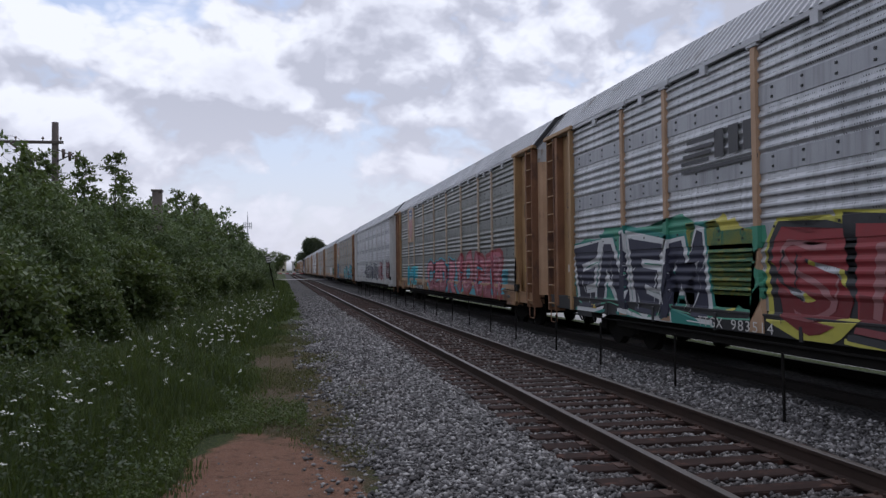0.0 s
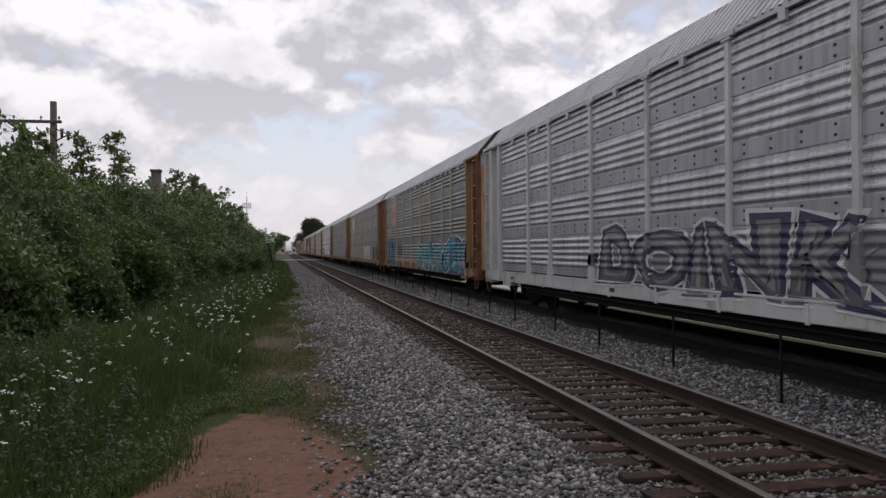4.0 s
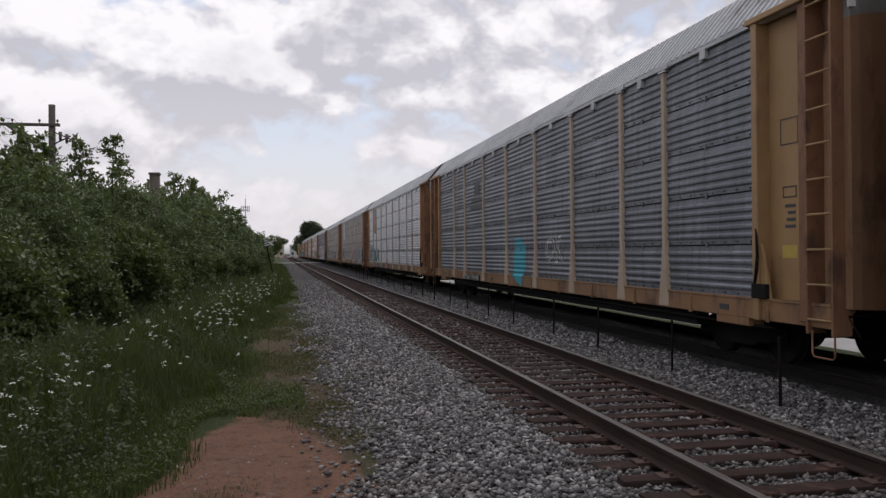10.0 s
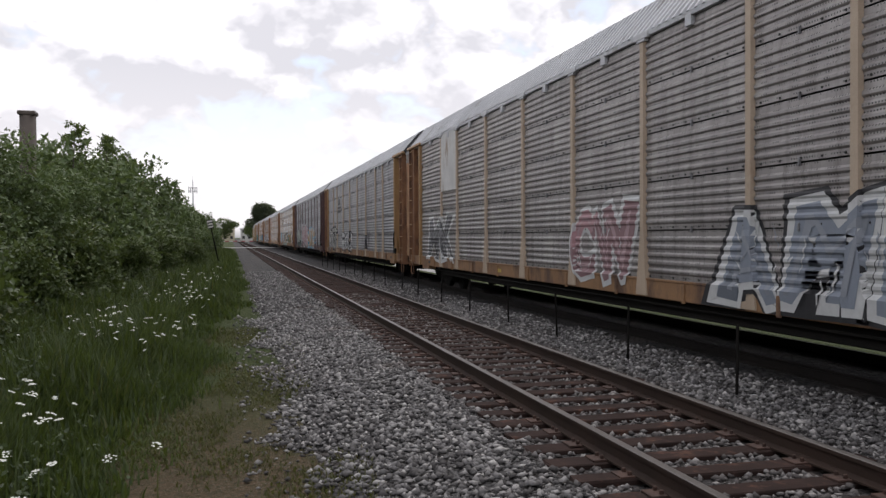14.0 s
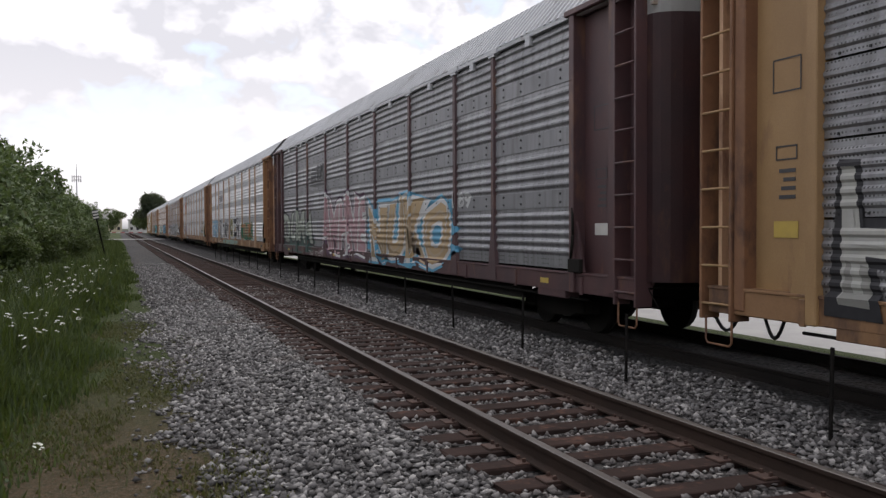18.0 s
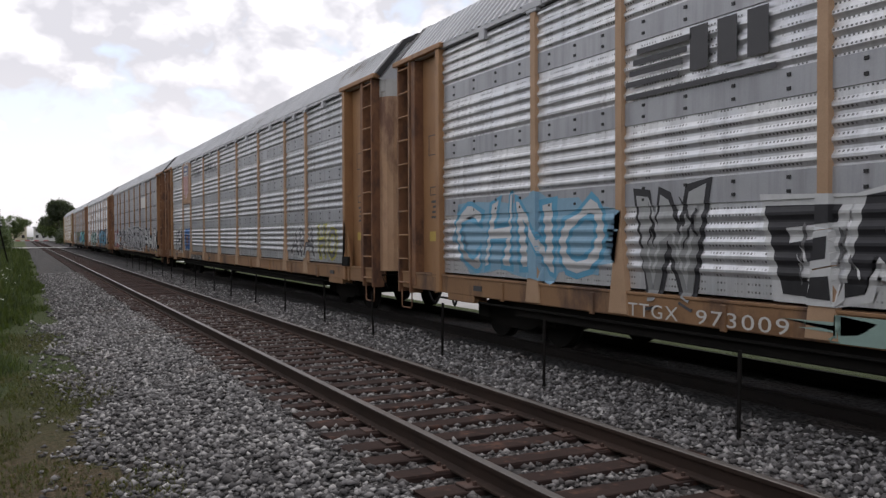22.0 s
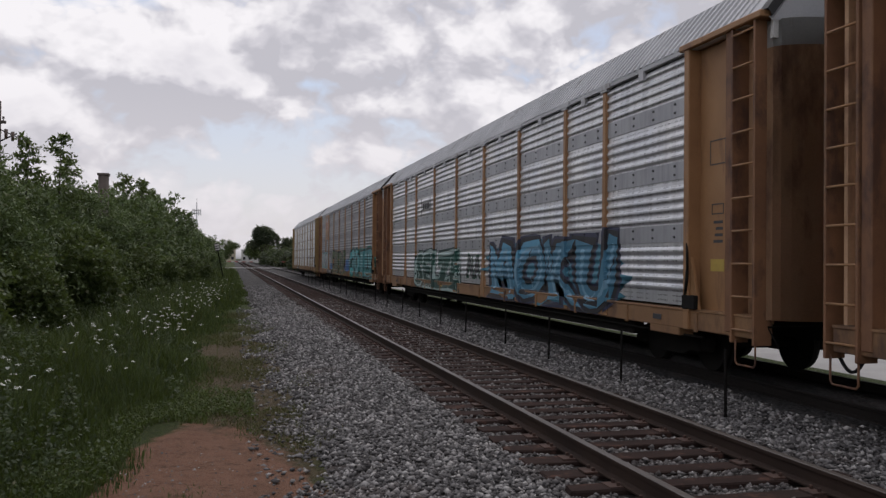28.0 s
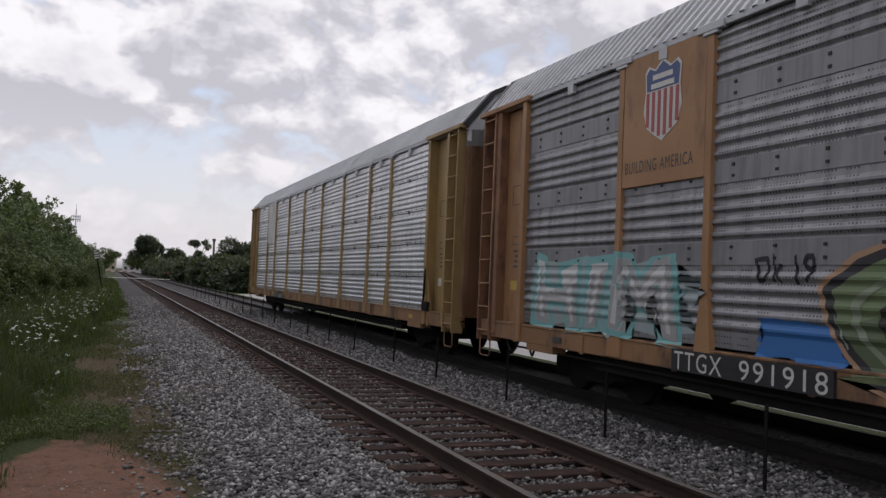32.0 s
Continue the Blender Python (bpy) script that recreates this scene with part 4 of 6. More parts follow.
        for y in (-0.85, 0.85):
            for m in (pose(-0.755, y, 0.42), pose(0.755, y, 0.42) @ FLIP_X):
                put("wheel", M["wheel"], truck, m)
    return car

# ---- the train, nearest car first ----
CARS = [
    autorack(0, "autorack car with pale ribbed sheets and bold red and black graffiti", "pale", trim=OCHRE_OLD, sill=BLACK_PAINT),
    autorack(1, "autorack car with olive grey sheets and pink bubble graffiti", "olive", trim=OCHRE_OLD, posts=POST_TAN),
    autorack(2, "pale autorack car with white ends and red graffiti tags", "pale", trim=WHITE_PAINT),
    autorack(3, "autorack car with olive grey sheets and turquoise graffiti", "olive", trim=OCHRE_OLD, posts=POST_TAN),
    autorack(4, "autorack car with olive grey sheets and a white graffiti block", "olive", trim=OCHRE_OLD, posts=POST_TAN),
    autorack(5, "autorack car with dark blue-grey louvred sheets in five rows", "blue", True, trim=OCHRE_OLD, posts=POST_TAN),
    autorack(6, "bright silver autorack car with louvred sheets in five rows", "silver", True, trim=OCHRE, posts=POST_GREY),
    autorack(7, "brown-grey louvred autorack car with white and pink graffiti", "brown", True, trim=OCHRE_OLD, posts=POST_TAN),
    autorack(8, "grey louvred autorack car with black and white graffiti", "grey", True, trim=OCHRE_OLD, posts=POST_TAN),
    autorack(9, "grey autorack car with maroon ends and large pastel graffiti", "grey", trim=MAROON, sill=BLACK_PAINT, doors=MAROON),
    autorack(10, "silver autorack car with ribbed sheets and mixed graffiti", "silver", trim=OCHRE, posts=OCHRE_OLD),
    autorack(11, "pale autorack car with ochre posts and a painted shield", "pale", trim=OCHRE, posts=OCHRE_OLD),
    autorack(12, "grey louvred autorack car covered in white letter graffiti", "grey", True, trim=OCHRE),
    autorack(13, "silver autorack car with ribbed sheets and blue and green graffiti", "silver", trim=OCHRE),
    autorack(14, "grey autorack car with a painted shield and teal graffiti", "grey", trim=OCHRE),
    autorack(15, "bright silver louvred autorack car at the end of the train", "silver", True, trim=YELLOW),
]
SPEED, GAP_0 = 12.64, 20.8      # metres a second towards the path; where the first gap is at the start


def car_y(k, t):
    return GAP_0 + PITCH * (k - 0.5) - SPEED * t

# ---- plants ----


def leaf_material(name, a, b, dead=(0.14, 0.11, 0.045)):
    def build(n):
        r = n.add("ShaderNodeNewGeometry", _out=8)
        v = coords(n, rand=11.0)
        c = n.mix(r, a, b)
        c = n.mix(n.ramp(r, (0.965, grey(0)), (0.97, grey(0.6))), c, dead)
        c = n.mix(n.math("MULTIPLY", n.noise(v, 0.8, 3.0, 0.6), 0.7), c, tuple(0.55 * q for q in a))
        p = n.tree.nodes.new("ShaderNodeBsdfPrincipled")
        n.tree.links.new(c, p.inputs["Base Color"])
        p.inputs["Roughness"].default_value = 0.55
        t = n.add("ShaderNodeBsdfTranslucent", i_0=n.mix(0.5, c, (0.12, 0.16, 0.02)))
        m = n.add("ShaderNodeMixShader", i_0=0.35, i_1=p.outputs[0], i_2=t)
        n.add("ShaderNodeOutputMaterial", i_0=m)
    return material(name, build)


LEAF = leaf_material("hedge_leaves", (0.082, 0.125, 0.052), (0.19, 0.255, 0.108))
WEED = leaf_material("weed_leaves", (0.034, 0.058, 0.02), (0.075, 0.115, 0.036))
LEAF_LIGHT = leaf_material("young_leaves", (0.068, 0.105, 0.032), (0.155, 0.20, 0.068))
# far leaves: haze is mixed into the colour, paler and greyer
LEAF_HAZED = leaf_material("distant_leaves", (0.055, 0.072, 0.046), (0.085, 0.108, 0.068))
GRASS = leaf_material("meadow_grass", (0.031, 0.056, 0.017), (0.118, 0.158, 0.042), (0.20, 0.17, 0.07))
TURF = leaf_material("short_turf", (0.05, 0.085, 0.014), (0.10, 0.135, 0.026), (0.16, 0.12, 0.06))
DRY_TURF = leaf_material("dry_turf", (0.075, 0.085, 0.03), (0.15, 0.12, 0.055), (0.2, 0.13, 0.07))
BARK = plain("grey_bark", (0.06, 0.05, 0.042), (0.10, 0.085, 0.07), 4.0, 0.9, 0.0, 30)
PETAL = plain("white_petals", (0.72, 0.72, 0.68), (0.62, 0.64, 0.56), 20.0, 0.8, 0.0, 60, rand=0.0)


def leaves(centres, normals_up, size, rng, per=6, spread=0.16):
    """Sprigs: each a short twig's worth of pointed leaflets, as pairs of triangles."""
    n = len(centres)
    a = rng.uniform(0, 2 * np.pi, n)
    tilt = rng.uniform(-0.5, 0.9, n)
    axis = np.stack([np.cos(a) * np.cos(tilt), np.sin(a) * np.cos(tilt), np.sin(tilt)], -1)
    k = np.linspace(-0.5, 0.6, per)
    P = centres[:, None] + axis[:, None] * (k[None, :, None] * spread * 2.0)
    P = P + rng.normal(0, spread * 0.16, P.shape)
    P = P.reshape(-1, 3)
    m = len(P)
    d = np.repeat(axis, per, 0) * 0.5 + rng.normal(0, 0.75, (m, 3))
    d[:, 2] -= 0.15
    d /= np.linalg.norm(d, axis=1, keepdims=True)
    up = rng.normal(0, 0.5, (m, 3)) + np.array([0, 0, 1.0])
    s = np.cross(d, up)
    s /= np.linalg.norm(s, axis=1, keepdims=True) + 1e-6
    L = size * rng.uniform(0.7, 1.3, (m, 1))
    W = L * 0.27
    q = np.stack([P, P + d * L * 0.45 + s * W, P + d * L, P + d * L * 0.45 - s * W], 1)
    F = np.arange(m)[:, None] * 4 + np.arange(4)[None]
    return q.reshape(-1, 3), F


def shoot_cloud(rng, n, blobs):
    """Points spread mostly over the skins of the given balls (x, y, z, radius, height factor)."""
    out = []
    w = np.array([b[3] ** 2 for b in blobs])
    for b, c in zip(blobs, rng.multinomial(n, w / w.sum())):
        v = rng.normal(0, 1, (c, 3))
        v /= np.linalg.norm(v, axis=1, keepdims=True)
        v *= (b[3] * rng.uniform(0.62, 1.06, (c, 1)) ** 0.7)
        v[:, 2] *= b[4]
        out.append(v + np.array(b[:3]))
    return np.concatenate(out)


def bush_meshes(seed, height, width, sprigs, leaf, mat, tips=7):
    rng = np.random.default_rng(seed)
    blobs = [(0, 0, height * 0.42, width * 0.5, 0.85)]
    for i in range(9):
        a = rng.uniform(0, 6.28)
        r = width * rng.uniform(0.12, 0.42)
        blobs.append((r * np.cos(a), r * np.sin(a), height * rng.uniform(0.22, 0.80), width * rng.uniform(0.17, 0.30), rng.uniform(0.8, 1.15)))
    pts = shoot_cloud(rng, sprigs, blobs)
    # upright shoots that break the outline
    for i in range(tips):
        a, r = rng.uniform(0, 6.28), width * rng.uniform(0.0, 0.4)
        z0, z1 = height * 0.7, height * rng.uniform(0.88, 1.16)
        k = max(12, int(sprigs * 0.008))
        t = rng.uniform(0, 1, k)
        wob = 0.30 * (1 - t) + 0.05
        pts = np.concatenate([pts, np.stack([r * np.cos(a) + rng.normal(0, 1, k) * wob, r * np.sin(a) + rng.normal(0, 1, k) * wob, z0 + (z1 - z0) * t], -1)])
    pts = pts[pts[:, 2] > 0.05]
    V, F = leaves(pts, None, leaf, rng)
    crown = fast_mesh("crown", V, F, [mat])
    bm = bmesh.new()
    for i in range(5):
        a = rng.uniform(0, 6.28)
        top = (width * 0.3 * math.cos(a), width * 0.3 * math.sin(a), height * rng.uniform(0.55, 0.85))
        mid = (top[0] * 0.35 + rng.uniform(-0.1, 0.1), top[1] * 0.35, height * 0.3)
        foot = (0.12 * math.cos(a), 0.12 * math.sin(a), -0.15)
        rod(bm, foot, mid, 0.055, 0.04, 6)
        rod(bm, mid, top, 0.04, 0.012, 6)
    return mesh_of("stems", bm, BARK), crown


def make_bush(name, meshes, m, label, group=""):
    t = thing(name, m, label, "bush", group)
    put("stem", meshes[0], t)
    put("crown", meshes[1], t)
    return t


def make_hedge():
    kinds = [bush_meshes(10 + i, 4.5, 3.9, 4400, 0.125, LEAF, 16) for i in range(4)]
    light = [bush_meshes(20 + i, 4.5, 3.9, 1050, 0.23, LEAF, 14) for i in range(3)]
    first = [make_bush("hedge_bush", k, pose(-9, 14 + 2 * i, GROUND_Z), "dense dark green bush in the hedge beside the tracks", "hedge bushes") for i, k in enumerate(kinds)]
    spare = [make_bush("hedge_bush", k, pose(-9, 60 + 2 * i, GROUND_Z), "dense dark green bush in the hedge beside the tracks", "hedge bushes") for i, k in enumerate(light)]
    r = random.Random(5)
    used = set()
    for row in range(2):
        y = 9.0
        while y < 132:
            x = -7.2 + 0.036 * y - row * 2.2 + r.uniform(-0.35, 0.35)
            s = r.uniform(0.88, 1.08) * (1.0 + 0.06 * row) * float(np.interp(y, [20, 27, 33, 36, 42, 50, 62, 80, 110], [0.95, 0.98, 1.0, 0.9, 0.92, 1.1, 1.1, 0.95, 0.9]))
            m = pose(x, y, GROUND_Z - 0.05, 0, 0, r.uniform(0, 360)) @ Matrix.Diagonal((s, s, s * r.uniform(0.92, 1.08), 1))
            kinds = first if row == 0 and y < 42 else spare
            i = r.randrange(len(kinds))
            if kinds[i].name in used:
                copy_thing(kinds[i], Matrix()).matrix_basis = m
            else:
                kinds[i].matrix_basis = m
                used.add(kinds[i].name)
            y += r.uniform(2.2, 3.0) * (1.0 if y < 60 else 1.5)
    small = [bush_meshes(40 + i, 2.3, 2.3, 2000, 0.13, LEAF_LIGHT, 12) for i in range(3)]
    low = [make_bush("low_shrub", k, pose(0, 0, 0), "light green shrub at the foot of the hedge", "shrubs before the hedge") for k in small]
    for i, (x, y, s) in enumerate(((-4.9, 16, 1.0), (-4.4, 20.5, 0.8), (-4.3, 26, 1.15), (-3.9, 31, 0.8), (-3.7, 36, 0.95), (-3.2, 43, 0.8), (-2.9, 52, 0.9), (-5.3, 12.5, 0.9), (-2.3, 64, 0.8))):
        m = pose(x, y, GROUND_Z - 0.03, 0, 0, 77 * i) @ Matrix.Diagonal((s, s, s, 1))
        ob = low[i] if i < 3 else copy_thing(low[i % 3], Matrix())
        ob.matrix_basis = m


make_hedge()


def make_saplings():
    """Slim upright shoots with feathered leaves that stand out of the hedge."""
    kinds = []
    for i in range(3):
        rng = np.random.default_rng(90 + i)
        h = 5.6
        bm = bmesh.new()
        rod(bm, (0, 0, -0.1), (0.08, 0.05, 3.2), 0.045, 0.03, 6)
        rod(bm, (0.08, 0.05, 3.2), (0.02, 0.1, h), 0.03, 0.008, 6)
        stem = mesh_of("stem", bm, BARK)
        pts = []
        for j in range(60):
            z = h * rng.uniform(0.30, 1.0)
            a, reach = rng.uniform(0, 6.28), 0.20 + 0.60 * min(1.0, (h - z) / 2.2 + 0.15)
            for q in np.linspace(0.12, 1.0, 7):
                pts.append((reach * q * math.cos(a), reach * q * math.sin(a), z + 0.35 * q - 0.32 * q * q))
        V, F = leaves(np.array(pts), None, 0.15, rng, 4, 0.07)
        kinds.append((stem, fast_mesh("crown", V, F, [LEAF_LIGHT])))
    r = random.Random(17)
    first = [make_bush("sapling", k, pose(0, 0, 0), "slim young tree with feathery light green leaves in the hedge", "saplings in the hedge") for k in kinds]
    for i, (x, y, s) in enumerate(((-6.0, 31.5, 1.10), (-6.3, 29.0, 1.0), (-6.6, 27.0, 0.98), (-5.9, 34.5, 1.02), (-6.7, 24.5, 0.95), (-6.9, 21.0, 0.94), (-6.9, 19.0, 0.86), (-7.0, 17.2, 0.9), (-5.5, 46, 1.1), (-5.2, 52, 1.15), (-5.1, 57, 1.2), (-4.9, 63, 1.18), (-6.7, 15.2, 0.82), (-6.4, 22.8, 0.9))):
        m = pose(x, y, GROUND_Z - 0.03, r.uniform(-4, 4), r.uniform(-4, 4), r.uniform(0, 360)) @ Matrix.Diagonal((s, s, s, 1))
        ob = first[i] if i < 3 else copy_thing(first[i % 3], Matrix())
        ob.matrix_basis = m


make_saplings()


def blades(p, h, lean, width, rng):
    """Bent blades of grass: three triangles each."""
    n = len(p)
    a = rng.uniform(0, 6.28, n)
    d = np.stack([np.cos(a), np.sin(a)], -1)
    s = np.stack([-d[:, 1], d[:, 0]], -1) * (width * rng.uniform(0.6, 1.3, n))[:, None]
    b = (h * lean * rng.uniform(0.3, 1.2, n))[:, None] * d
    V = np.zeros((n, 5, 3))
    for j, (f, z, w) in enumerate(((0, 0, 1), (0, 0, -1), (0.35, 0.6, 0.8), (0.35, 0.6, -0.8), (1.0, 1.0, 0))):
        V[:, j, :2] = p[:, :2] + b * f + s * w
        V[:, j, 2] = p[:, 2] + h * z
    t = np.array([[0, 1, 2], [1, 3, 2], [2, 3, 4]])
    return V.reshape(-1, 3), (np.arange(n)[:, None, None] * 5 + t[None]).reshape(-1, 3)


def bare(x, y):
    return ((x + 0.2) / 1.36) ** 2 + ((y - 3.2) / 7.4) ** 2 < 1.0 + 0.25 * np.sin(3 * x + y)


def make_grass():
    rng = np.random.default_rng(21)
    sets = []
    for x0, x1, y0, y1, per in ((-6.0, 0.0, 3.5, 14, 1000), (-6.5, 0.6, 14, 28, 620), (-6.0, 0.9, 28, 50, 300), (-5.0, 0.9, 50, 130, 60), (-10, -1.6, -9, 3.5, 130), (-10, -6, 3.5, 30, 90)):
        n = int((x1 - x0) * (y1 - y0) * per)
        sets.append(np.stack([rng.uniform(x0, x1, n), rng.uniform(y0, y1, n)], -1))
    p = np.concatenate(sets)
    x, y = p.T
    edge = -0.78 + 0.24 * np.sin(y * 0.55) + 0.16 * np.sin(y * 1.7) + np.clip((y - 17) * 0.048, 0, 1.35)
    keep = (x < edge + rng.normal(0, 0.12, len(x))) & ~bare(x - 0.25, y)
    p, x, y, edge = p[keep], x[keep], y[keep], edge[keep]
    tall = np.clip((edge - x) / 0.9, 0.12, 1.0) * np.clip((np.sqrt(((x + 0.2) / 1.36) ** 2 + ((y - 3.2) / 7.4) ** 2) - 1.12) / 0.55, 0.06, 1.0)
    clump = 0.75 + 0.35 * np.sin(2.3 * x + 0.8 * y) * np.sin(1.1 * y - 0.7 * x)
    h = (0.10 + 0.62 * tall * clump) * rng.uniform(0.55, 1.25, len(x))
    P = np.concatenate([p, ground_height(x, y)[:, None] - 0.02], 1)
    V, F = blades(P, h, 0.45, 0.006 + 0.006 * (y > 14) + 0.012 * (y > 28), rng)
    tagged(new("meadow_grass", fast_mesh("meadow_grass", V, F, [GRASS])), "tall uncut green grass and weeds beside the tracks", "grass", kind="stuff")
    # low bright turf at the rim of the bare earth, dry sparse turf on the worn strip
    n = 230000
    x, y = rng.uniform(-2.6, 1.3, n), 3.6 + 28 * rng.random(n) ** 1.25
    rim = ((x + 0.2) / 1.36) ** 2 + ((y - 3.2) / 7.4) ** 2
    patch = np.sin(2.1 * x + 1.3 * y) + np.sin(0.9 * y - 2.7 * x) + 0.6 * np.sin(5.3 * x - 3.1 * y) + rng.normal(0, 0.45, n)
    lush = (x < -0.50 + 0.25 * np.sin(1.9 * y)) & ((rim < 1.75) | (rng.random(n) < 0.25)) & ~bare(x, y) & (patch > -1.2)
    dry = (x > -0.95) & ~lush & (patch > 0.1 + 1.5 * np.clip(x - 0.6, 0, 1)) & (rim > 0.93) & (rng.random(n) < 0.6)
    stray = (rim < 0.95) & (patch > 1.75) & (rng.random(n) < 0.30)
    for name, keep, hi, mat, label in (("short_turf", lush, 0.085, TURF, "short bright green turf around the bare earth"), ("dry_turf", dry | stray, 0.065, DRY_TURF, "short dry patchy turf at the edge of the stones")):
        q, w = x[keep], y[keep]
        P = np.stack([q, w, np.maximum(ground_height(q, w), np.where(q > 0.82, ballast_top(q), -1)) - 0.008], -1)
        V, F = blades(P, rng.uniform(0.02, hi, len(q)), 0.9, 0.0045 + 0.004 * (w > 11), rng)
        tagged(new(name, fast_mesh(name, V, F, [mat])), label, "grass", kind="stuff")
    # small round leaves of low creeping plants at the rim of the bare earth
    n = 26000
    x, y = rng.uniform(-3.0, 0.3, n), 3.8 + 12 * rng.random(n) ** 1.2
    rim = ((x + 0.2) / 1.36) ** 2 + ((y - 3.2) / 7.4) ** 2
    keep = ~bare(x, y) & (rim < 1.9 + 0.4 * np.sin(1.7 * y)) & (np.sin(3.1 * x + 1.7 * y) + np.sin(2.3 * y - 1.1 * x) + rng.normal(0, 0.5, n) > -0.5)
    c = np.stack([x, y, ground_height(x, y) + rng.uniform(0.02, 0.11, n)], -1)[keep]
    V, F = leaves(c, None, 0.032, rng, 5, 0.035)
    tagged(new("creeping_plants", fast_mesh("creeping_plants", V, F, [TURF])), "low bright green creeping plants around the bare earth", "plants", kind="stuff")
    # leafy stems that stand in the meadow in loose drifts
    n = 1500
    x, y = rng.uniform(-6.0, -1.2, n), 6.0 + 34 * rng.random(n) ** 1.2
    keep = (np.sin(1.1 * x + 0.45 * y) + np.sin(0.7 * y - 1.9 * x) + rng.normal(0, 0.4, n) > 0.1) & ~bare(x + 0.6, y)
    x, y = x[keep], y[keep]
    h = rng.uniform(0.45, 1.15, len(x)) * np.clip((-x - 0.7) / 1.5, 0.4, 1)
    k = 9
    f = np.tile(np.linspace(0.2, 1.0, k), len(x))
    c = np.stack([np.repeat(x, k), np.repeat(y, k), np.repeat(ground_height(x, y), k) + np.repeat(h, k) * f], -1) + rng.normal(0, 0.03, (len(x) * k, 3))
    V, F = leaves(c, None, 0.052, rng, 7, 0.07)
    tagged(new("tall_weeds", fast_mesh("tall_weeds", V, F, [WEED])), "tall leafy light green weeds standing in the meadow", "weeds", kind="stuff")
    # broad leaves of weeds low in the grass
    n = 5200
    x, y = rng.uniform(-4.5, -0.6, n), 4.5 + 26 * rng.random(n) ** 1.3
    mask = ~bare(x + 0.1, y) & (np.sin(1.7 * x + 0.6 * y) + rng.normal(0, 0.5, n) > -0.2)
    c = np.stack([x, y, ground_height(x, y) + rng.uniform(0.05, 0.38, n) * np.clip(-x - 0.3, 0.25, 1)], -1)[mask]
    V, F = leaves(c, None, 0.05, rng, 7, 0.07)
    tagged(new("weeds", fast_mesh("weeds", V, F, [WEED])), "leafy green weeds low in the grass", "weeds", kind="stuff")


make_grass()


def make_pebbles():
    rng = np.random.default_rng(51)
    n = 900
    x, y = rng.normal(-0.3, 0.75, n), 3.4 + 6.0 * rng.random(n)
    s = rng.uniform(0.005, 0.014, n) * (1 + 1.2 * (rng.random(n) > 0.94))
    base = np.array([[1, 0, 0], [0, 1, 0], [-1, 0, 0], [0, -1, 0], [0, 0, 0.8]])
    V = base[None] * s[:, None, None] * rng.uniform(0.6, 1.3, (n, 5, 1)) + np.stack([x, y, ground_height(x, y)], -1)[:, None]
    t = np.array([[0, 1, 4], [1, 2, 4], [2, 3, 4], [3, 0, 4]])
    F = (np.arange(n)[:, None, None] * 5 + t[None]).reshape(-1, 3)
    tagged(new("pebbles", fast_mesh("pebbles", V.reshape(-1, 3), F, [STONE])), "small pale pebbles scattered on the bare earth", "pebbles", kind="stuff")


make_pebbles()


def make_flowers():
    """Flat white flower heads on thin stems."""
    rng = np.random.default_rng(33)
    n = 1000
    y = 6.0 + 40 * rng.random(n) ** 1.3
    x = np.interp(y, [6, 9, 16, 26, 46], [-2.6, -2.3, -1.7, -1.3, -0.5]) + rng.normal(0, 0.55, n) * np.where(rng.random(n) > 0.8, 2.2, 1.0)
    keep = ~bare(x + 0.5, y) & (np.sin(2.3 * x + 0.9 * y) + np.sin(0.8 * y) + 0.7 * np.sin(4.1 * x - 1.9 * y) + rng.normal(0, 0.35, n) > 0.45) & (x > -4.6) & (x < -0.5 + 0.015 * y)
    x, y = x[keep], y[keep]
    n = len(x)
    g = ground_height(x, y)
    h = rng.uniform(0.5, 0.9, n)
    top = np.stack([x, y, g + h], -1)
    r = rng.uniform(0.02, 0.045, n)
    k = 16
    a = rng.uniform(0, 6.28, (n, k))
    d = np.sqrt(rng.random((n, k))) * r[:, None]
    tilt = rng.normal(0, 0.35, (n, 2))
    dx, dy = d * np.cos(a), d * np.sin(a)
    C = np.stack([top[:, 0:1] + dx, top[:, 1:2] + dy, top[:, 2:3] - 6 * d ** 2 + dx * tilt[:, 0:1] + dy * tilt[:, 1:2]], -1).reshape(-1, 3)
    s = 0.0075 * rng.uniform(0.7, 1.3, (len(C), 1, 1)) * (1 + 0.15 * (np.repeat(y, k) > 16))[:, None, None]
    base = np.array([[1, 0, 0], [0, 1, 0], [-1, 0, 0], [0, -1, 0], [0, 0, 0.7]])
    V = (C[:, None] + base[None] * s).reshape(-1, 3)
    t = np.array([[0, 1, 4], [1, 2, 4], [2, 3, 4], [3, 0, 4]])
    F = (np.arange(len(C))[:, None, None] * 5 + t[None]).reshape(-1, 3)
    tagged(new("wild_flowers", fast_mesh("wild_flowers", V, F, [PETAL])), "white flat-headed wild carrot flowers in the grass", "flowers", kind="stuff")
    P = np.stack([x, y, g], -1)
    V, F = blades(P, h - 0.004, 0.0, 0.003 + 0.002 * (y > 16), rng)
    tagged(new("flower_stems", fast_mesh("flower_stems", V, F, [GRASS])), "thin green flower stems in the grass", "stems", kind="stuff")


make_flowers()


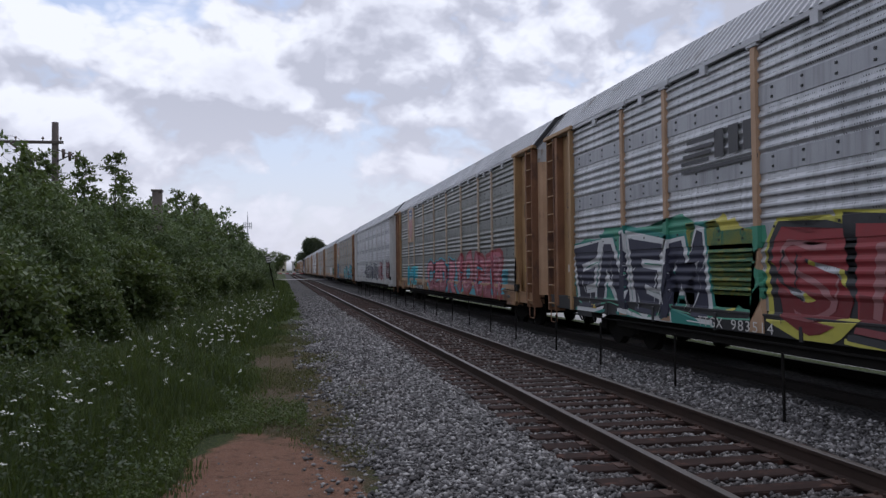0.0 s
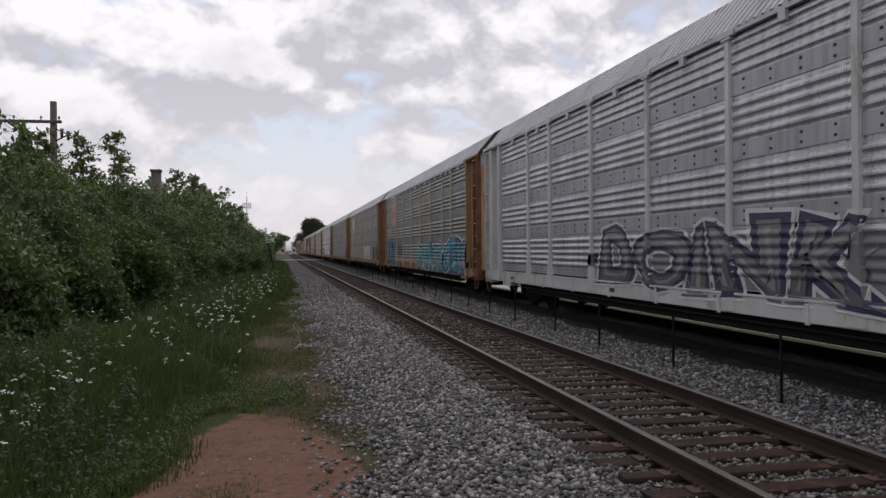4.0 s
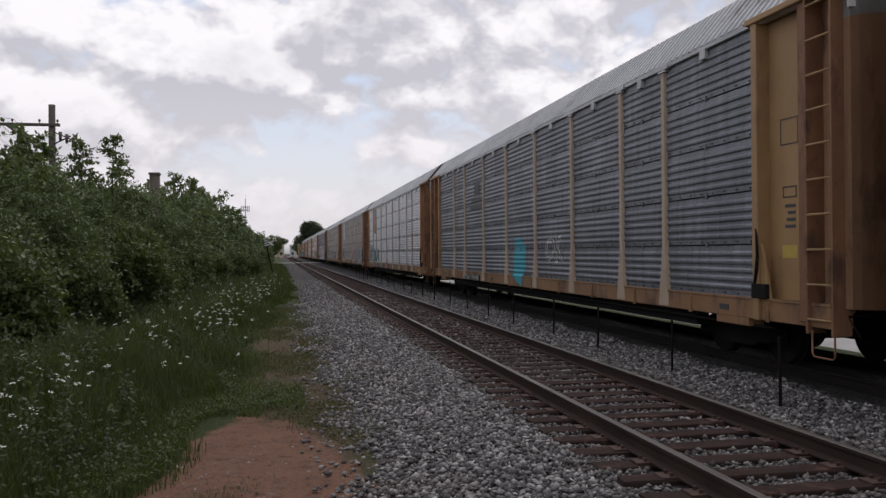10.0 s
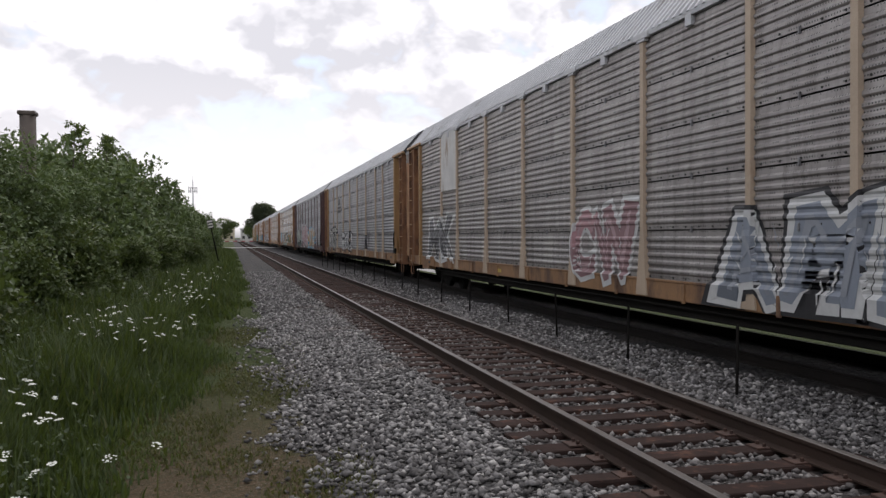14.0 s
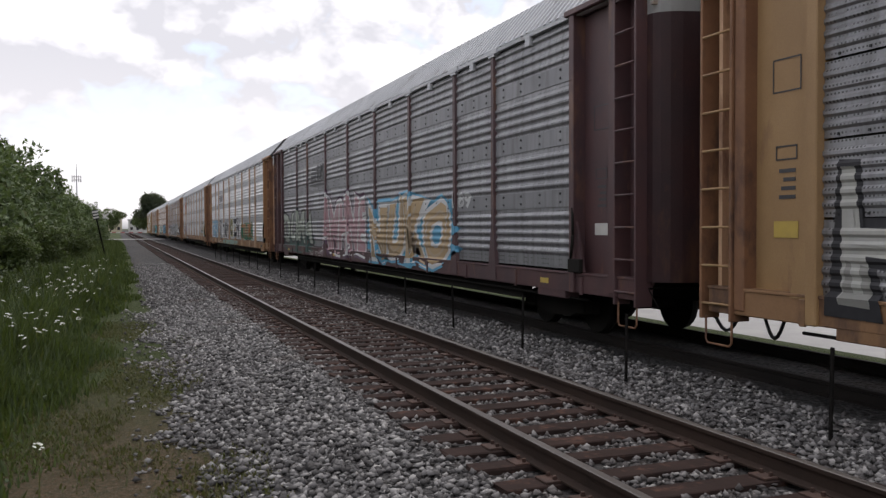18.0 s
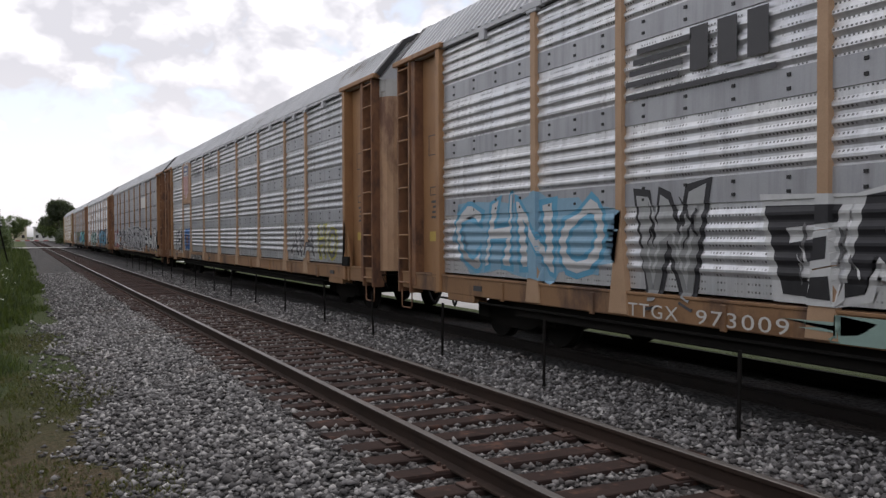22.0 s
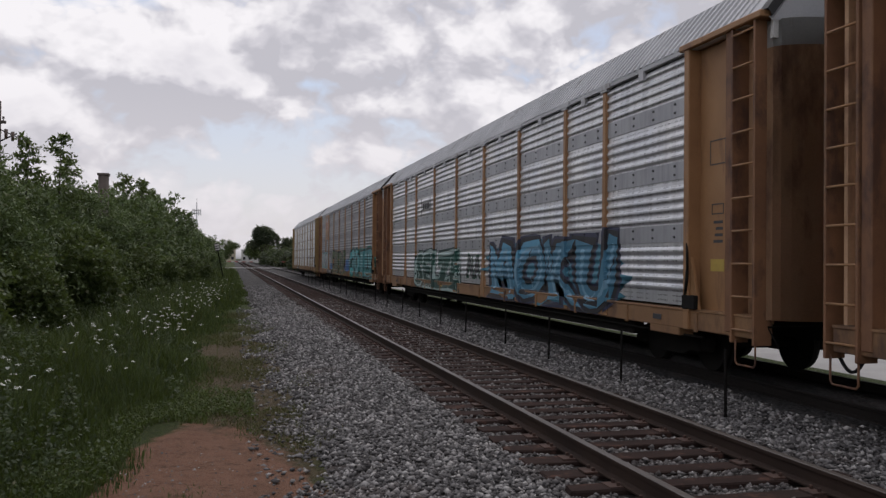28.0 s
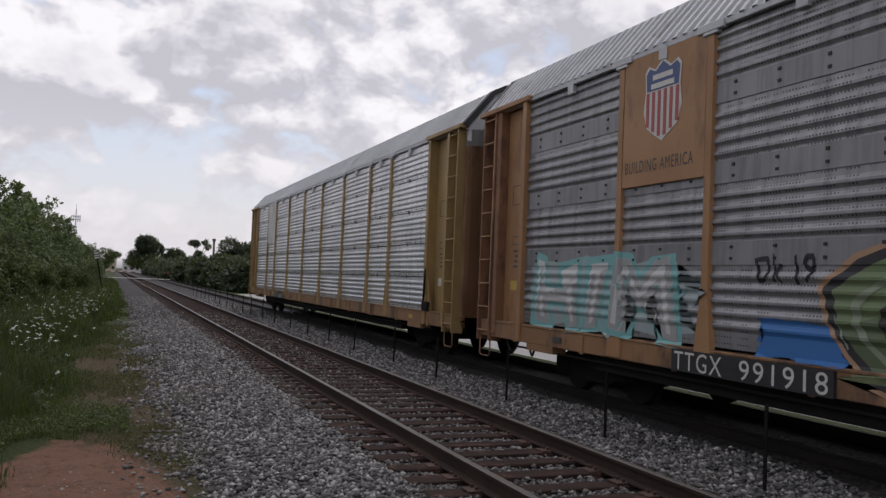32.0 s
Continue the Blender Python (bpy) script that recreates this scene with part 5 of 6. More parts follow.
def make_tree(x, y, height, width, seed, label, mat=None, sprigs=1500, sparse=False, base=0.3):
    rng = np.random.default_rng(seed)
    t = thing("tree", pose(x, y, GROUND_Z - 0.05), label, "tree", "trees in the distance")
    bm = bmesh.new()
    fork = height * base
    rod(bm, (0, 0, -0.2), (0.1, 0, fork), height * 0.022, height * 0.016, 8)
    blobs = []
    for i in range(9 if not sparse else 6):
        a = rng.uniform(0, 6.28)
        rr = width * rng.uniform(0.12, 0.40)
        zz = height * rng.uniform(base + 0.12, 0.86)
        end = (rr * math.cos(a), rr * math.sin(a), zz)
        rod(bm, (0.1, 0, fork * rng.uniform(0.8, 1.0)), end, height * 0.010, height * 0.003, 6)
        blobs.append((*end, width * (rng.uniform(0.16, 0.27) if not sparse else rng.uniform(0.10, 0.16)), rng.uniform(0.6, 0.95)))
    if not sparse:
        blobs.append((0, 0, height * (base + 0.42), width * 0.36, 0.85))
    part("trunk", bm, BARK, t)
    V, F = leaves(shoot_cloud(rng, sprigs, blobs), None, width * 0.05, rng, 5, width * 0.035)
    put("crown", fast_mesh("crown", V, F, [mat or LEAF_HAZED]), t)
    return t


make_tree(9.4, 262, 12.5, 9.0, 1, "round dark tree by the far end of the tracks", sprigs=2600)
make_tree(17.5, 268, 8.5, 8, 2, "dark broad tree beside the far tracks", sprigs=2000)
make_tree(16.2, 176, 9.6, 6.0, 3, "thin ragged tree leaning with sparse leaves", sprigs=520, sparse=True, base=0.45)
make_tree(23.5, 168, 8.0, 8.0, 4, "low spreading tree behind the far bushes", sprigs=2000, base=0.2)
make_tree(-14, 330, 12, 12, 5, "distant tree beyond the road crossing", sprigs=1500)
make_tree(-3.0, 420, 10, 12, 6, "distant pale tree beyond the road crossing", LEAF_LIGHT, sprigs=1500)
make_tree(13, 400, 9, 14, 7, "distant pale tree beyond the road crossing", LEAF_LIGHT, sprigs=1500)


def make_far_bushes():
    kinds = [bush_meshes(70 + i, 3.6, 5.0, 600, 0.46, LEAF_HAZED, 5) for i in range(3)]
    first = [make_bush("far_bush", k, pose(0, 0, 0), "dark green bush on the bank beyond the tracks", "bushes beyond the tracks") for k in kinds]
    r = random.Random(9)
    spots = [(14.5 + r.uniform(-0.8, 0.8) - 0.012 * y, y) for y in range(96, 270, 5)] + [(21 + r.uniform(-2, 2), y) for y in range(90, 240, 6)]
    spots += [(44 + r.uniform(-4, 4), y) for y in range(-10, 120, 6)]
    for i, (x, y) in enumerate(spots):
        s = r.uniform(0.8, 1.25)
        m = pose(x, y, GROUND_Z - 0.3, 0, 0, r.uniform(0, 360)) @ Matrix.Diagonal((s, s, s, 1))
        ob = first[i] if i < 3 else copy_thing(first[i % 3], Matrix())
        ob.matrix_basis = m


make_far_bushes()

# ---- roads and the far end ----


def slab(name, x0, x1, y0, y1, z, mat, label, category):
    bm = bmesh.new()
    nx, ny = 4, max(4, int((y1 - y0) / 20))
    vs = [[bm.verts.new((x0 + (x1 - x0) * i / nx, y0 + (y1 - y0) * j / ny, z)) for i in range(nx + 1)] for j in range(ny + 1)]
    for a, b in zip(vs, vs[1:]):
        for i in range(nx):
            bm.faces.new((a[i], a[i + 1], b[i + 1], b[i]))
    tagged(new(name, mesh_of(name, bm, mat)), label, category, kind="structure")


slab("gravel_road", 11.0, 15.0, -120, 88, -0.50, GRAVEL_ROAD, "pale gravel service road beyond the tracks", "road")
slab("crossing_road", -160, 160, 150, 158, -0.012, GRAVEL_ROAD, "pale level crossing road over the tracks", "road")

# ---- paint on the cars ----
PAINTS = {}


def paint(r, g, b):
    key = (r, g, b)
    if key not in PAINTS:
        PAINTS[key] = flat_paint("spray_paint", key)
    return PAINTS[key]


WHITE, BLACK, NAVY, TEAL, AQUA = (0.55, 0.56, 0.56), (0.018, 0.018, 0.022), (0.03, 0.035, 0.075), (0.02, 0.19, 0.16), (0.10, 0.42, 0.45)
RED, PINK, ROSE, SKY_BLUE, BLUE = (0.24, 0.025, 0.03), (0.44, 0.13, 0.17), (0.42, 0.25, 0.27), (0.10, 0.33, 0.50), (0.03, 0.14, 0.38)
GREEN, OLIVE, ORANGE, LEMON, SMOKE = (0.03, 0.16, 0.09), (0.14, 0.165, 0.075), (0.45, 0.17, 0.04), (0.45, 0.42, 0.07), (0.17, 0.17, 0.18)
SAND, TURQ = (0.42, 0.30, 0.16), (0.03, 0.33, 0.42)


def letters_bm(text, offset, shear=0.0):
    """The outline letters of the built-in font as a flat bmesh, 0..1 wide and 0..1 high; offset fattens them."""
    cu = bpy.data.curves.new("lettering", "FONT")
    cu.body, cu.size, cu.shear, cu.offset, cu.resolution_u = text, 1.0, shear, offset, 3
    cu.fill_mode = "FRONT"
    cu.space_character = 1.16
    ob = bpy.data.objects.new("lettering", cu)
    me = bpy.data.meshes.new_from_object(ob)
    bpy.data.objects.remove(ob)
    bpy.data.curves.remove(cu)
    bm = bmesh.new()
    bm.from_mesh(me)
    bpy.data.meshes.remove(me)
    return bm


def box_of(bm):
    a = np.array([v.co[:2] for v in bm.verts])
    return a.min(0), a.max(0)


def text_mesh(name, text, mat, y0, y1, z0, z1, x, offset=0.0, lo=None, hi=None):
    """Flat lettering on the side: reads from y0 (larger) to y1."""
    bm = letters_bm(text, offset)
    a, b = box_of(bm) if lo is None else (lo, hi)
    for v in bm.verts:
        u, w = (v.co.x - a[0]) / (b[0] - a[0]), (v.co.y - a[1]) / (b[1] - a[1])
        v.co = (x, y0 + (y1 - y0) * u, z0 + (z1 - z0) * w)
    return mesh_of(name, bm, mat)


def with_straps():
    zs = sorted({p[0] for p in PROFILE} | {SILL_Z1 + g * (EAVE_Z - SILL_Z1) / 4 + 0.035 + d for g in (1, 2, 3) for d in (-0.002, 0.0, 0.265, 0.272, 0.274)})
    out = []
    for z in zs:
        o = out_at(z, PROFILE)
        d = (z - SILL_Z1) % ((EAVE_Z - SILL_Z1) / 4) - 0.035
        if z > 1.9 and -0.001 <= d <= 0.273:
            o = max(o, float(np.interp(d, [p[0] for p in STRAP_PTS], [p[1] for p in STRAP_PTS])))
        out.append((z, o))
    return out


SKIN = with_straps()


def drape(bm, slot, lift, kick=False):
    """Cut a flat sheet of paint along the ridges and posts and lay it on them."""
    prof = SLOT_ALL if slot else SKIN
    bmesh.ops.bisect_plane(bm, geom=bm.verts[:] + bm.edges[:] + bm.faces[:], plane_co=(0, 0, 0.712), plane_no=(0, 0, 1), dist=1e-5, clear_inner=True)
    zs = [v.co.z for v in bm.verts]
    ys = [v.co.y for v in bm.verts]
    lo, hi, ylo, yhi = min(zs), max(zs), min(ys), max(ys)
    for z, _ in prof:
        if lo < z < hi:
            bmesh.ops.bisect_plane(bm, geom=bm.verts[:] + bm.edges[:] + bm.faces[:], plane_co=(0, 0, z), plane_no=(0, 0, 1), dist=1e-5)
    cuts = []
    for e in EDGES[1:-1]:
        for d in (-0.20, -0.19, -0.15, -0.14, -0.11, -0.10, -0.078, -0.07, 0.07, 0.078, 0.10, 0.11, 0.14, 0.15, 0.19, 0.20):
            if ylo < e + d < yhi:
                cuts.append(e + d)
    for y in cuts:
        bmesh.ops.bisect_plane(bm, geom=bm.verts[:] + bm.edges[:] + bm.faces[:], plane_co=(0, y, 0), plane_no=(0, 1, 0), dist=1e-5)
    pz, po = [p[0] for p in prof], [p[1] for p in prof]
    for v in bm.verts:
        z = v.co.z
        out = float(np.interp(z, pz, po)) if z > SILL_Z1 else (0.068 if z > SILL_Z1 - 0.04 else 0.056)
        if z > 0.72 and min(abs(v.co.y - e) for e in EDGES[1:-1]) < float(np.interp(z, [0.73, 1.7], [0.195, 0.0745])):
            out = max(out, 0.078 if z < 1.7 else 0.066)
        if kick and SILL_Z1 < z < SILL_Z1 + 0.175:
            out = max(out, 0.052)
        v.co.x = SIDE_X - out - lift


def islands(bm, least=14):
    """The separate letters of a coat, each a bmesh of its own, without the smallest scraps."""
    bm.verts.index_update()
    seen, groups = set(), []
    for v in bm.verts:
        if v.index in seen:
            continue
        stack, own = [v], []
        seen.add(v.index)
        while stack:
            q = stack.pop()
            own.append(q)
            for e in q.link_edges:
                o = e.other_vert(q)
                if o.index not in seen:
                    seen.add(o.index)
                    stack.append(o)
        groups.append(own)
    groups.sort(key=len, reverse=True)
    keep = [g for g in groups if len(g) >= least] or groups[:1]
    out = []
    for g in keep:
        b, at = bmesh.new(), {}
        for v in g:
            at[v.index] = b.verts.new(v.co)
        for f in {f for v in g for f in v.link_faces}:
            b.faces.new([at[v.index] for v in f.verts])
        out.append(b)
    bm.free()
    return out


def graffiti(k, text, y0, y1, z0, z1, fill, line, glow=None, fat=0.05, slot=False, wave=0.05, label="spray-painted letters", seed=1, tone=None):
    """Fat wavy letters: a halo, an outline and a fill, each a coat over the last."""
    r = random.Random(seed + k * 13 + len(text))
    ph, ph2, lean = r.uniform(0, 6), r.uniform(0, 6), r.uniform(-0.10, 0.12)
    base = letters_bm(text, fat + 0.035)
    a, b = box_of(base)
    base.free()
    top = None
    coats = ([(fat + 0.075, glow)] if glow else []) + [(fat + 0.040, line), (fat - 0.018, fill)]
    shade = tuple(0.6 * q for q in fill)
    bright = tuple(min(0.7, 0.75 * q + 0.10) for q in fill)
    coats += [(fat - 0.020, shade)] + ([(-0.022, bright)] if fat > 0.045 and max(fill) > 0.1 else [])
    for n, (off, colour) in enumerate(coats):
        bm = letters_bm(text, off)
        if colour == shade:
            mid = a[1] + (b[1] - a[1]) * r.uniform(0.32, 0.5)
            bmesh.ops.bisect_plane(bm, geom=bm.verts[:] + bm.edges[:] + bm.faces[:], plane_co=(0, mid, 0), plane_no=(r.uniform(-0.5, 0.5), 1, 0), clear_outer=True)
        if len(bm.verts) < 3:
            bm.free()
            continue
        for v in bm.verts:
            u, w = (v.co.x - a[0]) / (b[0] - a[0]), (v.co.y - a[1]) / (b[1] - a[1])
            sway = math.sin(u * 2.3 * max(2, len(text)) + ph)
            peak = 0.24 * max(0.0, w - 0.55) * (abs((u * 1.7 * len(text) + ph) % 1.0 - 0.5) * 2 - 0.5)
            w2 = w * (1 + wave * sway) + peak + 0.03 * math.sin(9 * u + ph2) + 0.02 * math.sin(23 * u + 5 * w)
            u2 = u + lean * (w - 0.5) / max(2, len(text)) + 0.012 * math.sin(5 * w + 11 * u) + 0.30 / max(2, len(text)) * (w - 0.4) * math.sin(math.pi * len(text) * u + ph2)
            v.co = (0, y0 + (y1 - y0) * u2, z0 + (z1 - z0) * w2)
        drape(bm, slot, 0.005 + 0.004 * n, k in (1, 3, 4))
        bmesh.ops.recalc_face_normals(bm, faces=bm.faces)
        for piece in islands(bm):
            top = part("graffiti_letter", piece, paint(*colour), CARS[k], label)
    if fat > 0.045:
        strokes(k, r, len(text), y0, y1, z0, z1, (line, bright), slot, 0.005 + 0.004 * len(coats))
    return top


def strokes(k, r, n, y0, y1, z0, z1, colours, slot, lift):
    """Quick slanting strokes and flecks over the letters."""
    for colour in colours:
        bm = bmesh.new()
        for i in range(n * (3 if colour == colours[0] else 2)):
            u, w0 = r.uniform(0.03, 0.96), r.uniform(0.08, 0.6)
            w1, lean, half = w0 + r.uniform(0.14, 0.36), r.uniform(-0.05, 0.05), r.uniform(0.012, 0.030)
            ya, yb = y0 + (y1 - y0) * u, y0 + (y1 - y0) * (u + lean * 4 / n)
            za, zb = z0 + (z1 - z0) * w0, z0 + (z1 - z0) * w1
            bm.faces.new([bm.verts.new((0, y, z)) for y, z in ((ya + half * 0.4, za), (yb + half * 0.3, zb), (yb - half, zb - 0.03), ((ya + yb) / 2 - half * 1.2, (za + zb) / 2), (ya - half * 0.5, za + 0.02))])
        drape(bm, slot, lift + (0.002 if colour == colours[0] else 0.0), k in (1, 3, 4))
        for piece in islands(bm, 4):
            part("graffiti_stroke", piece, paint(*colour), CARS[k])


def splash(k, y0, y1, z0, z1, colour, seed, slot=False, lobes=5, label="spray-painted patch"):
    """A ragged patch of paint under or beside the letters."""
    r = random.Random(seed)
    bm = bmesh.new()
    n = 40
    pts = []
    for i in range(n):
        a = 2 * math.pi * i / n
        q = 1 + 0.10 * math.sin(lobes * a + seed) + 0.07 * math.sin(2 * lobes * a + 2 * seed) + r.uniform(-0.05, 0.05)
        c, s = math.cos(a), math.sin(a)
        m = max(abs(c), abs(s)) ** -0.6
        pts.append(bm.verts.new((0, (y0 + y1) / 2 + (y0 - y1) / 2 * c * q * m * 0.95, (z0 + z1) / 2 + (z1 - z0) / 2 * s * q * m * 0.95)))
    bm.faces.new(pts)
    bmesh.ops.triangulate(bm, faces=bm.faces[:])
    drape(bm, slot, 0.0035, k in (1, 3, 4))
    return part("graffiti", bm, paint(*colour), CARS[k], label)


def letters_on(k, me, mat, label):
    """Each letter of a text a part of its own."""
    bm = bmesh.new()
    bm.from_mesh(me)
    bpy.data.meshes.remove(me)
    for piece in islands(bm, 3):
        part("letter", piece, mat, CARS[k], label)


def number(k, mark, digits, y0, y1, z0=0.73, z1=0.91, dark=True):
    """The car's mark and number in white on a black field of the sill."""
    x = SIDE_X - 0.088
    if dark:
        bm = bmesh.new()
        bevel_box(bm, x - 0.003, x + 0.045, y1 - 0.06, y0 + 0.06, z0 - 0.02, z1 - 0.01, 0.001)
        part("number_field", bm, BLACK_PAINT, CARS[k], "black painted field")
    w = y0 - y1
    letters_on(k, text_mesh("lettering", mark, LETTER, y0, y0 - 0.36 * w, z0, z1 - 0.03, x - 0.008), LETTER, "white stencilled letter")
    letters_on(k, text_mesh("lettering", digits, LETTER, y1 + 0.52 * w, y1, z0, z1 - 0.03, x - 0.008), LETTER, "white stencilled digit")


SHIELD_BLUE, SHIELD_RED = flat_paint("faded_blue_enamel", (0.06, 0.09, 0.20)), flat_paint("faded_red_enamel", (0.36, 0.08, 0.08))


def shield_outline(s=1.0):
    pts = [(-0.50, 0.42), (-0.40, 0.50), (-0.22, 0.44), (0.0, 0.56), (0.22, 0.44), (0.40, 0.50), (0.50, 0.42), (0.47, 0.16), (0.52, -0.12), (0.42, -0.36), (0.20, -0.47), (0.0, -0.56), (-0.20, -0.47), (-0.42, -0.36), (-0.52, -0.12), (-0.47, 0.16)]
    return [(u * s, v * s) for u, v in pts]


def emblem(k, cy, cz, w, h, faded=False):
    """A plain shield: blue above, red and white stripes below."""
    x = SIDE_X - 0.062
    bm = bmesh.new()
    bm.faces.new([bm.verts.new((x, cy - u * w, cz + v * h)) for u, v in shield_outline()])
    plate = part("shield", bm, LETTER, CARS[k], "painted shield with blue top and red stripes")
    bm = bmesh.new()
    bm.faces.new([bm.verts.new((x - 0.004, cy - u * w * 0.92, cz + v * h * 0.93)) for u, v in shield_outline() if v > 0.05] + [bm.verts.new((x - 0.004, cy - 0.92 * u * w, cz + 0.07 * h)) for u in (0.47, -0.47)][:0])
    part("shield_top", bm, SHIELD_BLUE, plate)
    for i in range(6):
        u = -0.40 + 0.16 * i
        bm = bmesh.new()
        low = -0.34 if abs(u) > 0.3 else (-0.42 if abs(u) > 0.15 else -0.49)
        box(bm, x - 0.006, x - 0.003, cy - (u + 0.04) * w, cy - (u - 0.04) * w, cz + low * h, cz + 0.13 * h)
        part("stripe", bm, SHIELD_RED, plate)
    for v, n in ((0.33, 0.27), (0.21, 0.31)):
        bm = bmesh.new()
        box(bm, x - 0.008, x - 0.005, cy - n * w, cy + n * w, cz + (v - 0.04) * h, cz + (v + 0.03) * h)
        part("bar", bm, LETTER, plate)


def sign_panel(k, mat, z0=3.02, z1=4.76, bay=1):
    y0, y1 = EDGES[bay] - 0.07, EDGES[bay + 1] + 0.07
    bm = bmesh.new()
    bevel_box(bm, SIDE_X - 0.056, SIDE_X, y1, y0, z0, z1, 0.006)
    part("sign_panel", bm, mat, CARS[k], "flat painted panel between two posts")
    return (y0 + y1) / 2


def bars_logo(k, cy, z, w, h, kind=0):
    """A railway's mark as plain dark shapes."""
    x = SIDE_X - 0.044
    def bar(y0, y1, z0, z1, m=INK):
        bm = bmesh.new()
        box(bm, x - 0.004, x, min(y0, y1), max(y0, y1), z0, z1)
        part("painted_mark", bm, m, CARS[k], "faded dark painted mark")
    if kind == 0:
        for i in range(4):
            bar(cy + w * (0.50 - 0.03 * i), cy + w * (0.10 - 0.03 * i), z + h * (0.22 + 0.18 * i), z + h * (0.32 + 0.18 * i))
        for y in (0.02, -0.16, -0.34):
            bar(cy + w * y, cy + w * (y - 0.12), z + h * 0.25, z + h * 0.95)
        bar(cy + w * 0.5, cy - w * 0.5, z, z + h * 0.09)
    elif kind == 1:
        bar(cy + w * 0.14, cy - w * 0.16, z + h * 0.55, z + h)
        bar(cy + w * 0.34, cy - w * 0.34, z + h * 0.30, z + h * 0.42)
        bar(cy + w * 0.40, cy - w * 0.40, z, z + h * 0.18)
    else:
        bar(cy + w * 0.36, cy + w * 0.14, z + h * 0.3, z + h * 0.7)
        bar(cy + w * 0.08, cy - w * 0.10, z + h * 0.3, z + h * 0.7)
        bar(cy - w * 0.15, cy - w * 0.36, z + h * 0.3, z + h * 0.7)
        bar(cy + w * 0.5, cy + w * 0.46, z, z + h)
        bar(cy - w * 0.46, cy - w * 0.5, z, z + h)


def slogan(k, text, y0, y1, z0, z1, x=SIDE_X - 0.05):
    me = text_mesh("lettering", text, INK, y0, y1, z0, z1, x)
    if z0 > 3.9:
        bm = bmesh.new()
        bm.from_mesh(me)
        drape(bm, False, 0.006)
        me = mesh_of("lettering", bm, INK)
    letters_on(k, me, INK, "dark painted letter of a slogan")


STICKER = flat_paint("yellow_sticker", (0.50, 0.36, 0.08))


def end_marks(k):
    """Stencils and labels on the two end plates, the lever at the foot and small plates on the sill."""
    car = CARS[k]
    x = SIDE_X + 0.0965
    for y in (-12.45, 12.45):
        for z0, z1, w in ((3.05, 3.40, 0.40), (2.35, 2.50, 0.30)):
            for a, b, c, d in ((-w / 2, w / 2, z0, z0 + 0.015), (-w / 2, w / 2, z1 - 0.015, z1), (-w / 2, -w / 2 + 0.015, z0, z1), (w / 2 - 0.015, w / 2, z0, z1)):
                bm = bmesh.new()
                box(bm, x - 0.003, x, y + a, y + b, c, d)
                part("stencil_line", bm, INK, car)
        for i in range(4):
            bm = bmesh.new()
            box(bm, x - 0.003, x, y - 0.13, y + 0.10 - 0.03 * (i % 3), 1.95 + 0.09 * i, 1.99 + 0.09 * i)
            part("stencil_bar", bm, INK, car)
        bm = bmesh.new()
        box(bm, x - 0.004, x, y - 0.17, y + 0.17, 1.55, 1.72)
        part("sticker", bm, STICKER if k % 3 else LETTER, car, "small yellow notice")
    lever = bmesh.new()
    rod(lever, (SIDE_X - 0.09, -11.95, 1.95), (SIDE_X - 0.14, -12.05, 1.55), 0.02, n=6)
    rod(lever, (SIDE_X - 0.14, -12.05, 1.55), (SIDE_X - 0.09, -11.9, 1.15), 0.025, n=6)
    bevel_box(lever, SIDE_X - 0.12, SIDE_X - 0.05, -12.2, -11.85, 1.0, 1.2, 0.01)
    part("lever", lever, DARK_STEEL, car, "black handbrake lever")
    for i, y in enumerate((-11.0, -4.2, 3.1, 10.6)):
        bm = bmesh.new()
        box(bm, SIDE_X - 0.060, SIDE_X - 0.05, y - 0.13, y + 0.13, 0.79, 0.87)
        part("sill_plate", bm, STICKER if (i + k) % 3 == 0 or k in (0, 9) else INK, car, "small notice on the sill")
    put("lettering", text_mesh("lettering", "EXCESS HEIGHT", INK, 0, 1.5, 4.88, 5.02, 0), car, pose(-0.9, -13.68, 0, 0, 0, -90) @ pose(0, 0, 0), label="dark painted warning") if k in (0, 12, 13, 14) else None


for k in range(16):
    end_marks(k)

# car by car, from the first to the last
splash(0, 12.0, 4.0, 0.80, 2.45, (0.05, 0.24, 0.15), 3, lobes=9)
splash(0, 6.5, 4.3, 1.0, 2.4, (0.50, 0.45, 0.08), 8, lobes=7)
graffiti(0, "ENEM", 11.7, 5.6, 0.75, 2.25, (0.018, 0.02, 0.045), WHITE, TEAL, 0.07, label="navy graffiti letters with white outline")
graffiti(0, "SP", 4.0, 0.4, 0.75, 2.2, RED, BLACK, LEMON, 0.09, label="fat red graffiti letters with black outline")
graffiti(0, "ONE", 0.0, -6.0, 0.8, 2.1, RED, BLACK, None, 0.09, label="fat red graffiti letters with black outline")
bars_logo(0, 5.35, 3.15, 2.3, 0.6)
number(0, "TTGX", "983514", 5.92, 3.82, dark=False)

sign_panel(1, OCHRE_OLD)
emblem(1, 8.05, 3.95, 1.15, 1.55)
splash(1, 3.4, -10.9, 0.72, 1.75, (0.06, 0.30, 0.38), 4, lobes=14)
graffiti(1, "CEDR", 3.3, -3.6, 0.66, 2.0, PINK, (0.13, 0.02, 0.03), TURQ, 0.07, label="pink bubble graffiti with red outline")
graffiti(1, "SOGER", -3.5, -10.6, 0.66, 2.25, PINK, RED, None, 0.06, label="pink bubble graffiti with red outline")
graffiti(1, "ME", 9.2, 6.1, 0.85, 1.8, TURQ, AQUA, None, 0.04, label="turquoise graffiti tag")
number(1, "TTGX", "995545", 6.34, 4.25)

